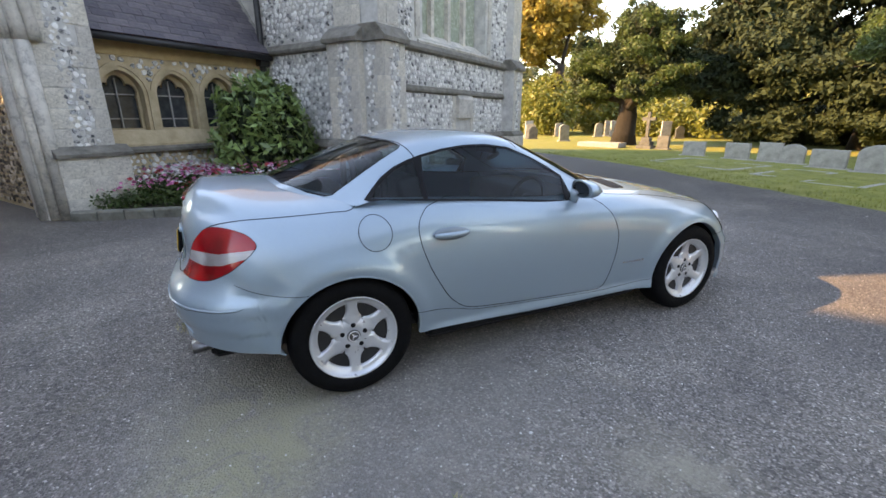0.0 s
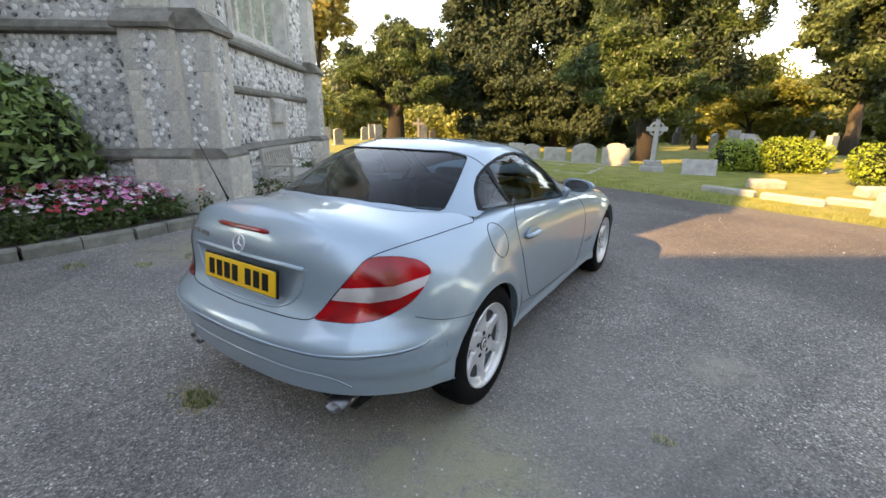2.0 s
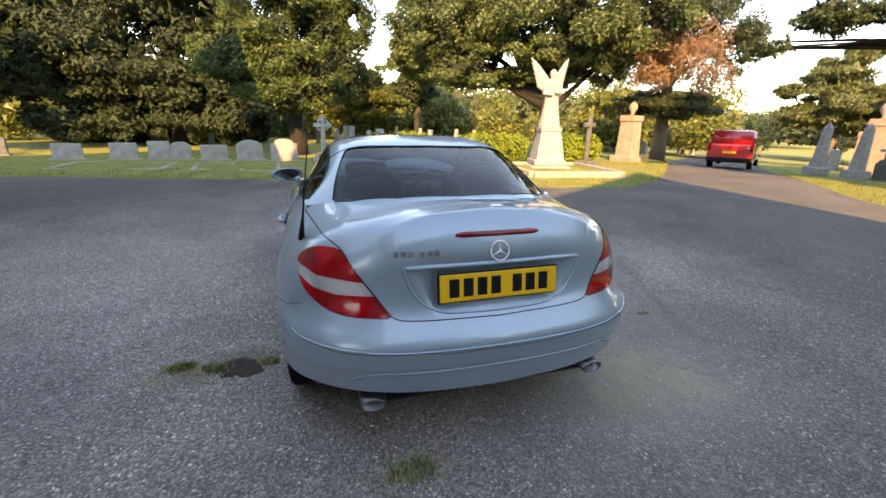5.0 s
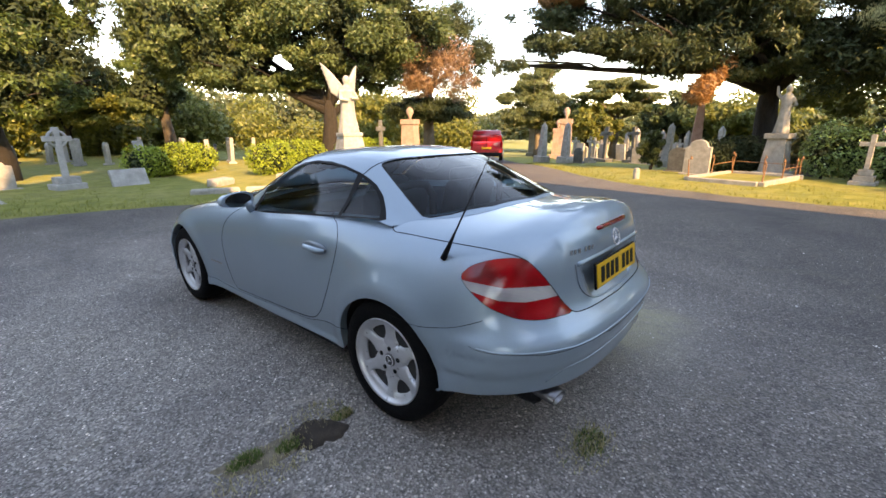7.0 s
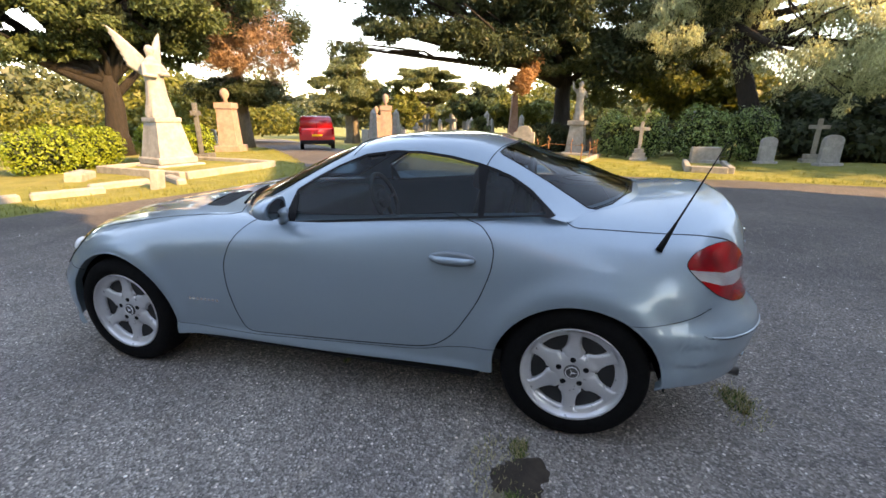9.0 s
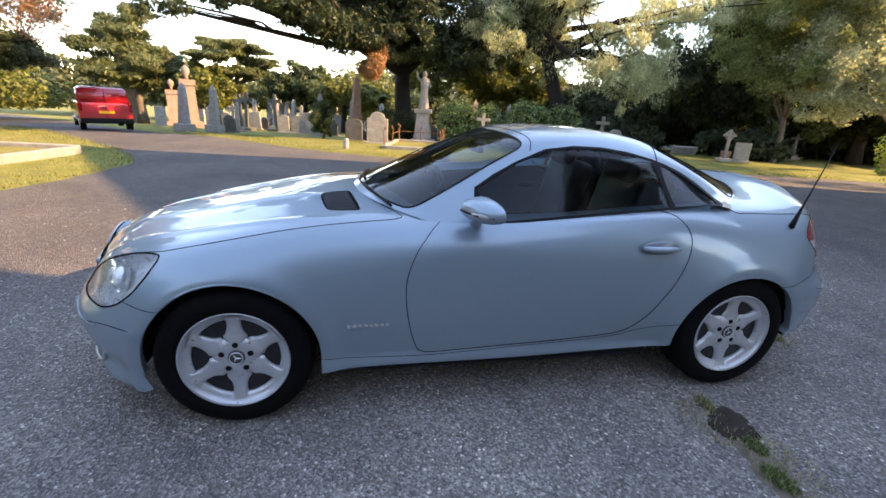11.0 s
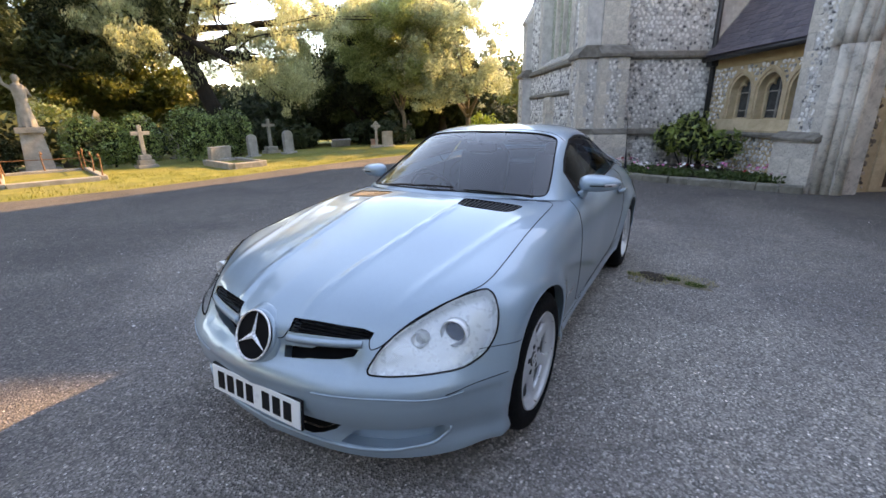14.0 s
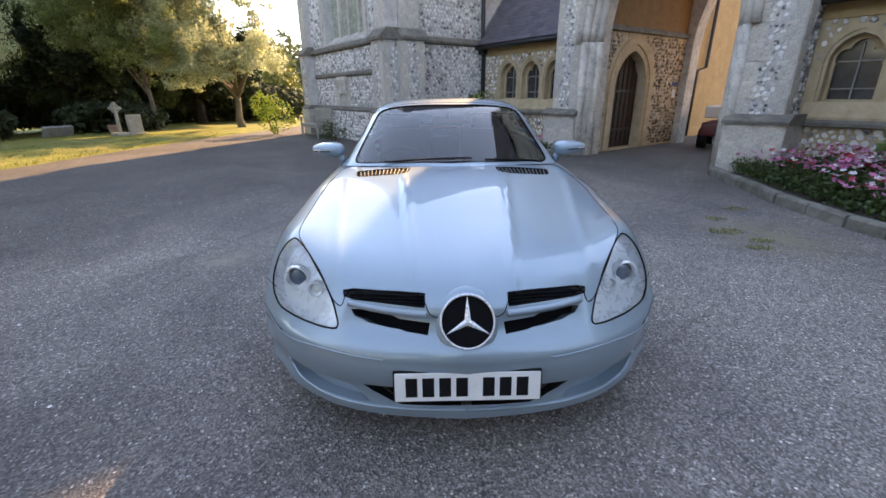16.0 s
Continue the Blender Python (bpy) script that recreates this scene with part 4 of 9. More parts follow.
def lamp_material(name, color, deep):
    """Moulded lamp plastic over a faceted reflector: broad bright and deep stretches with fine ribs."""
    k = Mat(name)
    w = k.t.nodes.new("ShaderNodeTexWave")
    w.bands_direction = "Z"
    w.inputs["Scale"].default_value = 55
    k.t.links.new(k.co, w.inputs["Vector"])
    c = k.ramp(k.noise(6, 2, 0.5, 0.4), (0.36, deep), (0.62, color))
    c = k.mix(0.35, c, k.ramp(w.outputs["Fac"], (0.0, 0.45), (1.0, 1.0)), "MULTIPLY")
    k.set("Base Color", c).set("Roughness", 0.10).set("Coat Weight", 0.5).set("Coat Roughness", 0.02).set("Specular IOR Level", 0.3)
    k.bump(w.outputs["Fac"], 0.10, 0.002)
    return k.m


PAINT = paint_material("silver_blue_paint", (0.284, 0.378, 0.442), 0.46, 0.41)
GLASS = glass_material("tinted_car_glass", (0.47, 0.60, 0.63), 1.40)
SCREEN_GLASS = glass_material("coated_windscreen_glass", (0.54, 0.68, 0.70), 1.72)
LENS = glass_material("clear_lamp_lens", (0.95, 0.97, 0.97), 1.5)
BOWL = simple("bright_lamp_reflector", (0.90, 0.91, 0.92), 0.30, 0.18, vary=0.03, scale=10, coat=0.6)
RED_LAMP = lamp_material("red_lamp_plastic", (0.50, 0.004, 0.009), (0.22, 0.001, 0.004))
CLEAR_LAMP = lamp_material("ribbed_clear_lamp_plastic", (0.56, 0.53, 0.52), (0.30, 0.27, 0.27))
BLACK = simple("black_plastic", (0.012, 0.012, 0.013), 0.45, vary=0.2, scale=30)
GAP = simple("shadow_gap_rubber", (0.006, 0.006, 0.007), 0.8, vary=0.1)
RUBBER = simple("tyre_rubber", (0.006, 0.006, 0.0065), 0.75, vary=0.25, scale=25, bump=0.25)
ALLOY = simple("painted_alloy", (0.60, 0.61, 0.63), 0.34, 0.5, vary=0.06, scale=9, coat=0.4)
for dull in (RUBBER, GAP, BLACK):
    dull.node_tree.nodes["Principled BSDF"].inputs["Specular IOR Level"].default_value = 0.08
CHROME = simple("chrome", (0.78, 0.78, 0.79), 0.10, 1.0, vary=0.04)
STEEL = simple("brake_steel", (0.12, 0.12, 0.12), 0.5, 0.8, vary=0.2, scale=30)
PROJECTOR = simple("projector_lens_glass", (0.13, 0.17, 0.24), 0.06, 0.2, vary=0.1, coat=1.0)
SILVER = simple("satin_badge_silver", (0.80, 0.80, 0.82), 0.30, 0.45, vary=0.05, scale=30)
YELLOW = simple("yellow_plate", (0.80, 0.43, 0.015), 0.35, vary=0.05)
WHITE_PLATE = simple("white_plate", (0.78, 0.78, 0.76), 0.35, vary=0.04)
EXHAUST = simple("sooty_exhaust_chrome", (0.15, 0.15, 0.155), 0.36, 1.0, vary=0.35, scale=25)
VENT_SLAT = simple("grey_vent_slat", (0.07, 0.075, 0.08), 0.5, vary=0.1)
# Darker than the body paint: the handle recess has its shade coloured in.
RECESS = simple("shaded_handle_recess", (0.17, 0.21, 0.24), 0.35, 0.3, vary=0.1, coat=0.6)
# Rim metal darkened: the shade behind the spokes is put into its colour.
BARREL = simple("shaded_rim_barrel", (0.035, 0.035, 0.037), 0.5, 0.5, vary=0.2)
LEATHER = simple("black_leather", (0.020, 0.020, 0.022), 0.5, vary=0.25, scale=18, bump=0.15)
GREY_TRIM = simple("grey_cabin_trim", (0.022, 0.022, 0.024), 0.6, vary=0.15, scale=12)


# ---- car skins ----
def spline(knots, vals, q):
    """Natural cubic spline through vals (first axis) at the places q."""
    k, v, q = np.asarray(knots, float), np.asarray(vals, float), np.asarray(q, float)
    n, h = len(k), np.diff(k)
    a, r = np.zeros((n, n)), np.zeros((n, *v.shape[1:]))
    a[0, 0] = a[-1, -1] = 1
    for i in range(1, n - 1):
        a[i, i - 1], a[i, i], a[i, i + 1] = h[i - 1], 2 * (h[i - 1] + h[i]), h[i]
        r[i] = 6 * ((v[i + 1] - v[i]) / h[i] - (v[i] - v[i - 1]) / h[i - 1])
    m = np.linalg.solve(a, r.reshape(n, -1)).reshape(r.shape)
    i = np.clip(np.searchsorted(k, q) - 1, 0, n - 2)
    shape = (-1,) + (1,) * (v.ndim - 1)
    hh, t0, t1 = h[i].reshape(shape), (k[i + 1] - q).reshape(shape), (q - k[i]).reshape(shape)
    return m[i] * t0 ** 3 / (6 * hh) + m[i + 1] * t1 ** 3 / (6 * hh) + (v[i] / hh - m[i] * hh / 6) * t0 + (v[i + 1] / hh - m[i + 1] * hh / 6) * t1


class Skin:
    """A smooth sheet over one half of the car (x >= 0), laid over its design stations; u runs lengthwise, v from the middle outwards."""

    def __init__(self, stations, nu, nv, relief=None):
        c = np.array(stations, float)
        du = np.linalg.norm(np.diff(c, axis=0), axis=2).mean(1)
        dv = np.linalg.norm(np.diff(c, axis=1), axis=2).mean(0)
        self.ku, self.kv = np.r_[0, np.cumsum(du)], np.r_[0, np.cumsum(dv)]
        self.lu, self.lv = self.ku[-1], self.kv[-1]
        self.us, self.vs = np.linspace(0, self.lu, nu), np.linspace(0, self.lv, nv)
        g = spline(self.ku, c, self.us)
        g = np.swapaxes(spline(self.kv, np.swapaxes(g, 0, 1), self.vs), 0, 1)
        g[:, 0, 0] = 0
        for _ in range(3):
            s = g.copy()
            s[1:-1] = (g[:-2] + 2 * g[1:-1] + g[2:]) / 4
            g = s.copy()
            g[:, 1:-1] = (s[:, :-2] + 2 * s[:, 1:-1] + s[:, 2:]) / 4
        if relief:
            g = relief(g)
        a, b = np.gradient(g, axis=0), np.gradient(g, axis=1)
        n = np.cross(a, b)
        n[:, 0, 0] = 0
        self.g, self.n = g, n / np.linalg.norm(n, axis=2, keepdims=True)

    def _mix(self, grid, u, v):
        x = np.clip(np.asarray(u, float) / self.lu * (len(self.us) - 1), 0, len(self.us) - 1.001)
        y = np.clip(np.asarray(v, float) / self.lv * (len(self.vs) - 1), 0, len(self.vs) - 1.001)
        i, j = x.astype(int), y.astype(int)
        fx, fy = (x - i)[..., None], (y - j)[..., None]
        return (grid[i, j] * (1 - fx) + grid[i + 1, j] * fx) * (1 - fy) + (grid[i, j + 1] * (1 - fx) + grid[i + 1, j + 1] * fx) * fy

    def at(self, u, v):
        return self._mix(self.g, u, v)

    def normal(self, u, v):
        n = self._mix(self.n, u, v)
        return n / np.linalg.norm(n, axis=-1, keepdims=True)

    def find(self, p, w=(1, 1, 1), where=None):
        """The (u, v) whose place is nearest to p, with weights for x, y and z."""
        w = np.array(w, float)
        d = ((self.g - np.array(p)) ** 2 * w).sum(2)
        if where is not None:
            d = np.where(where, d, 1e9)
        i, j = np.unravel_index(np.argmin(d), d.shape)
        u, v = self.us[i], self.vs[j]
        su, sv = self.us[1], self.vs[1]
        for _ in range(5):
            uu, vv = np.meshgrid(u + np.linspace(-su, su, 7), v + np.linspace(-sv, sv, 7), indexing="ij")
            uu, vv = np.clip(uu, 0, self.lu), np.clip(vv, 0, self.lv)
            e = ((self.at(uu, vv) - np.array(p)) ** 2 * w).sum(2)
            i, j = np.unravel_index(np.argmin(e), e.shape)
            u, v, su, sv = uu[i, j], vv[i, j], su / 2.5, sv / 2.5
        return (float(u), float(v))

    def trace(self, pts, w=(1, 1, 1), where=None, step=0.02, closed=True, curve=True):
        """A line on the sheet through the design points given."""
        pts = [np.array(p, float) for p in pts]
        if curve and len(pts) > 2:
            pts = [np.array(p) for p in rounded(pts, closed)]
        out = []
        ends = pts + [pts[0]] if closed else pts
        for a, b in zip(ends, ends[1:]):
            k = max(1, int(np.linalg.norm(b - a) / step))
            out += [a + (b - a) * t / k for t in range(k)]
        if not closed:
            out.append(ends[-1])
        line = [self.find(p, w, where) for p in out]
        kept = [line[0]]
        for q in line[1:]:
            if math.hypot(q[0] - kept[-1][0], q[1] - kept[-1][1]) > 0.004:
                kept.append(q)
        return kept


def rounded(pts, closed):
    """The corners of a polyline cut twice, so that it turns softly."""
    for _ in range(2):
        out = []
        n = len(pts)
        for i in range(n if closed else n - 1):
            a, b = pts[i], pts[(i + 1) % n]
            out += [a * 0.8 + b * 0.2, a * 0.2 + b * 0.8]
        pts = out if closed else [pts[0]] + out + [pts[-1]]
    return pts


def cut_skin(skin, regions, step, lines=()):
    """Splits a sheet along the outlines of its regions (name, [(u, v), ...]), first match wins; the rest is 'rest'. Gives name: (params, faces)."""
    from mathutils.geometry import delaunay_2d_cdt
    pts, edges = [], []
    for _, ring in regions:
        k, n = len(pts), len(ring)
        pts += [Vector(p) for p in ring]
        edges += [(k + i, k + (i + 1) % n) for i in range(n)]
    for line in lines:
        k = len(pts)
        pts += [Vector(p) for p in line]
        edges += [(k + i, k + i + 1) for i in range(len(line) - 1)]
    nu, nv = int(skin.lu / step), int(skin.lv / step)
    for i in range(nu + 1):
        for j in range(nv + 1):
            pts.append(Vector((skin.lu * i / nu, skin.lv * j / nv)))
    vs, es, fs, *_ = delaunay_2d_cdt(pts, edges, [], 0, 2e-4)
    boxes = [(name, ring, min(p[0] for p in ring), max(p[0] for p in ring), min(p[1] for p in ring), max(p[1] for p in ring)) for name, ring in regions]
    groups = {}
    for f in fs:
        c = sum((vs[i] for i in f), Vector((0, 0))) / len(f)
        if any(not (-1e-3 < vs[i].x < skin.lu + 1e-3 and -1e-3 < vs[i].y < skin.lv + 1e-3) for i in f):
            continue
        home = "rest"
        for name, ring, a, b, d, e in boxes:
            if a <= c[0] <= b and d <= c[1] <= e and inside(c, ring):
                home = name
                break
        groups.setdefault(home, []).append(tuple(f))
    par = np.array([(v.x, v.y) for v in vs])
    return par, groups


def skin_part(name, skin, par, faces, mat, parent, sides=(1, -1), lift=0.0, label=""):
    used = sorted({i for f in faces for i in f})
    index = {o: k for k, o in enumerate(used)}
    uv = par[used]
    p, n = skin.at(uv[:, 0], uv[:, 1]), skin.normal(uv[:, 0], uv[:, 1])
    p = p + n * lift
    verts, norms, out = [], [], []
    for s in sides:
        k = len(verts)
        verts += [(s * x, y, z) for x, y, z in p]
        norms += [(s * x, y, z) for x, y, z in n]
        for f in faces:
            g = tuple(index[i] + k for i in f)
            out.append(tuple(reversed(g)) if s < 0 else g)
    va, na = np.array(verts), np.array(norms)
    kept, turn = [], 0.0
    for f in out:
        c = np.cross(va[f[1]] - va[f[0]], va[f[2]] - va[f[0]])
        if np.linalg.norm(c) > 1e-8:
            kept.append(f)
            turn += float(np.dot(c, na[f[0]]))
    out = [tuple(reversed(f)) for f in kept] if turn < 0 else kept
    ob = solid(name, verts, out, mat, parent, True, label)
    ob.data.normals_split_custom_set_from_vertices(norms)
    return ob


def gap_line(skin, ring, parent, radius=0.0026, closed=True, sides=(1, -1), name="panel_gap", mat=None, lift=0.0):
    uv = np.array(ring)
    p = skin.at(uv[:, 0], uv[:, 1]) + skin.normal(uv[:, 0], uv[:, 1]) * lift
    keep = [p[0]]
    for q in p[1:]:
        if np.linalg.norm(q - keep[-1]) > 0.006:
            keep.append(q)
    for s in sides:
        solid(name, *tube([(s * x, y, z) for x, y, z in keep], radius, 5, closed), mat or GAP, parent, True)


# Body stations from the front lip over the bonnet and boot to the rear lip; across from the middle to the sill.
BODY_STATIONS = [
    [(0, 1.97, .165), (.30, 1.94, .167), (.52, 1.872, .172), (.66, 1.782, .178), (.74, 1.705, .185), (.79, 1.63, .19), (.82, 1.595, .19), (.832, 1.56, .19)],
    [(0, 1.995, .29), (.30, 1.975, .29), (.54, 1.895, .29), (.69, 1.79, .29), (.77, 1.70, .29), (.82, 1.635, .28), (.84, 1.59, .265), (.842, 1.54, .20)],
    [(0, 2.035, .42), (.31, 2.005, .425), (.56, 1.915, .43), (.71, 1.80, .44), (.79, 1.70, .445), (.835, 1.625, .44), (.85, 1.565, .38), (.846, 1.50, .21)],
    [(0, 2.025, .52), (.31, 1.965, .525), (.56, 1.86, .535), (.72, 1.735, .55), (.80, 1.64, .555), (.845, 1.56, .54), (.86, 1.50, .42), (.848, 1.45, .21)],
    [(0, 1.955, .655), (.31, 1.885, .655), (.56, 1.755, .665), (.705, 1.615, .685), (.795, 1.52, .675), (.852, 1.45, .61), (.868, 1.41, .45), (.85, 1.38, .21)],
    [(0, 1.62, .785), (.31, 1.55, .785), (.56, 1.43, .785), (.715, 1.32, .785), (.815, 1.25, .745), (.872, 1.22, .655), (.876, 1.215, .46), (.85, 1.21, .2)],
    [(0, 1.12, .885), (.31, 1.08, .882), (.56, .98, .87), (.725, .90, .85), (.822, .86, .79), (.868, .85, .665), (.862, .85, .45), (.835, .85, .232)],
    [(0, .74, .925), (.31, .68, .92), (.57, .56, .90), (.735, .46, .875), (.822, .42, .81), (.855, .40, .67), (.848, .40, .43), (.818, .40, .234)],
    [(0, -.2, .90), (.31, -.2, .905), (.57, -.2, .91), (.755, -.2, .915), (.832, -.2, .83), (.862, -.2, .68), (.850, -.2, .44), (.820, -.2, .241)],
    [(0, -.75, .96), (.31, -.75, .962), (.58, -.75, .965), (.757, -.75, .950), (.832, -.75, .86), (.866, -.75, .70), (.862, -.75, .45), (.83, -.75, .260)],
    [(0, -1.22, 1.035), (.31, -1.22, 1.025), (.57, -1.22, .992), (.715, -1.22, .945), (.812, -1.22, .865), (.878, -1.22, .71), (.885, -1.22, .47), (.855, -1.22, .262)],
    [(0, -1.63, 1.038), (.31, -1.62, 1.022), (.55, -1.595, .978), (.68, -1.565, .928), (.775, -1.54, .85), (.852, -1.52, .70), (.868, -1.50, .47), (.85, -1.47, .27)],
    [(0, -1.895, 1.012), (.31, -1.88, .992), (.53, -1.82, .945), (.655, -1.745, .893), (.745, -1.685, .82), (.825, -1.625, .68), (.858, -1.575, .46), (.85, -1.53, .30)],
    [(0, -1.948, .91), (.31, -1.935, .895), (.535, -1.88, .855), (.665, -1.80, .81), (.752, -1.725, .745), (.825, -1.645, .645), (.857, -1.595, .45), (.85, -1.545, .31)],
    [(0, -1.965, .675), (.31, -1.95, .675), (.54, -1.90, .675), (.675, -1.82, .67), (.762, -1.745, .65), (.828, -1.665, .585), (.856, -1.615, .44), (.848, -1.56, .32)],
    [(0, -2.03, .585), (.32, -2.015, .585), (.56, -1.96, .58), (.70, -1.87, .575), (.783, -1.78, .56), (.836, -1.695, .51), (.855, -1.64, .42), (.845, -1.58, .325)],
    [(0, -2.04, .45), (.32, -2.025, .45), (.56, -1.97, .45), (.70, -1.885, .445), (.783, -1.80, .435), (.834, -1.715, .425), (.848, -1.66, .385), (.84, -1.60, .328)],
    [(0, -1.995, .318), (.32, -1.985, .328), (.55, -1.935, .338), (.68, -1.86, .340), (.758, -1.785, .338), (.808, -1.71, .334), (.830, -1.655, .332), (.836, -1.615, .330)],
]
# Cabin stations from the foot of the windscreen over the roof to the foot of the rear window; across from the middle to the belt line.
CABIN_STATIONS = [
    [(0, .73, .925), (.30, .69, .922), (.54, .575, .908), (.665, .48, .896), (.715, .41, .885), (.752, .34, .872)],
    [(0, .44, 1.062), (.29, .405, 1.058), (.515, .315, 1.04), (.618, .255, 1.012), (.700, .235, .935), (.762, .23, .868)],
    [(0, .10, 1.205), (.28, .075, 1.202), (.485, .01, 1.183), (.578, -.02, 1.145), (.686, .02, 1.00), (.768, .06, .882)],
    [(0, -.09, 1.262), (.275, -.10, 1.258), (.468, -.125, 1.237), (.562, -.15, 1.195), (.680, -.13, 1.03), (.770, -.12, .90)],
    [(0, -.42, 1.297), (.27, -.42, 1.292), (.455, -.42, 1.270), (.555, -.42, 1.222), (.678, -.42, 1.06), (.772, -.42, .928)],
    [(0, -.70, 1.283), (.268, -.70, 1.277), (.452, -.70, 1.255), (.552, -.70, 1.205), (.675, -.71, 1.06), (.770, -.72, .953)],
    [(0, -.89, 1.238), (.268, -.885, 1.232), (.452, -.875, 1.212), (.552, -.87, 1.165), (.668, -.88, 1.05), (.762, -.90, .967)],
    [(0, -1.21, 1.140), (.285, -1.19, 1.132), (.478, -1.125, 1.112), (.572, -1.075, 1.085), (.668, -1.05, 1.02), (.748, -1.04, .975)],
    [(0, -1.52, 1.030), (.305, -1.475, 1.018), (.515, -1.365, .992), (.610, -1.265, .974), (.680, -1.185, .962), (.735, -1.14, .955)],
]


def bonnet_relief(g):
    """Two soft ridges along the bonnet, and a raised band above the wheels."""
    x, y, z = g[..., 0], g[..., 1], g[..., 2]
    on = np.clip((z - 0.62) / 0.06, 0, 1) * np.clip((y - 0.75) / 0.25, 0, 1)
    inner = 0.19 + (1.76 - y) * 0.11
    outer = 0.50 + (1.70 - y) * 0.17
    rise = 0.0080 * np.exp(-((x - inner) / 0.016) ** 2) + 0.0065 * np.exp(-((x - outer) / 0.024) ** 2)
    g = g.copy()
    g[..., 2] += rise * on
    for cy in (1.215, -1.215):
        d = np.hypot(y - cy, z - 0.316)
        flare = 0.016 * np.exp(-((d - 0.37) / 0.055) ** 2) * (x > 0.6)
        g[..., 0] += flare
    # Bumpers: a shelf that stands proud, with a hard upper edge, and a lip along the foot.
    step = lambda v, a, b: np.clip((v - a) / (b - a), 0, 1)
    x, y, z = g[..., 0], g[..., 1], g[..., 2]
    rear = (y < -1.25) * step(-y, 1.40, 1.60)
    out = rear * (0.015 * step(z, .506, .516) * (1 - step(z, .560, .602)) + 0.008 * step(z, .424, .430) * (1 - step(z, .506, .516)) + 0.018 * (1 - step(z, .32, .42)))
    front = (y > 1.35) * step(y, 1.45, 1.62)
    out2 = front * (0.014 * step(z, .440, .452) * (1 - step(z, .47, .53)) + 0.006 * step(z, .31, .33) * (1 - step(z, .440, .452)) + 0.020 * (1 - step(z, .215, .26)))
    length = np.hypot(x * .5, np.abs(y) - 1.3) + 1e-6
    g[..., 0] += (out + out2) * x * .5 / length
    g[..., 1] += (out2 - out) * (np.abs(y) - 1.3) / length
    # The grille sits in a dished panel, the rear plate in a shallow tray, and the sill stands out below the door.
    y, z = g[..., 1], g[..., 2]
    g[..., 1] -= (y > 1.7) * 0.022 * step(z, .492, .535) * (1 - step(z, .575, .61)) * step(.45 - x, 0, .06)
    wide = .27 + .10 * step(z, .655, .835)
    g[..., 1] += (y < -1.8) * 0.020 * step(z, .648, .675) * (1 - step(z, .828, .838)) * step(wide - x, 0, .035)
    g[..., 0] += (np.abs(y - .05) < 1.0) * 0.016 * (1 - step(z, .255, .292)) * step(.93 - np.abs(y - .05), 0, .12)
    y, z = g[..., 1], g[..., 2]
    # The boot lid ends in a crisp upturned edge.
    edge = np.exp(-((y + 1.845 + .10 * x * x) / .028) ** 2) * (z > .93) * step(.56 - x, 0, .1)
    g[..., 2] += 0.014 * edge
    return g


def arc(cy, cz, r, a0, a1, n=28):
    return [(cy + r * math.cos(radians(a0 + (a1 - a0) * i / n)), cz + r * math.sin(radians(a0 + (a1 - a0) * i / n))) for i in range(n + 1)]


def side_pts(yz, x=0.85):
    return [(x, y, z) for y, z in yz]




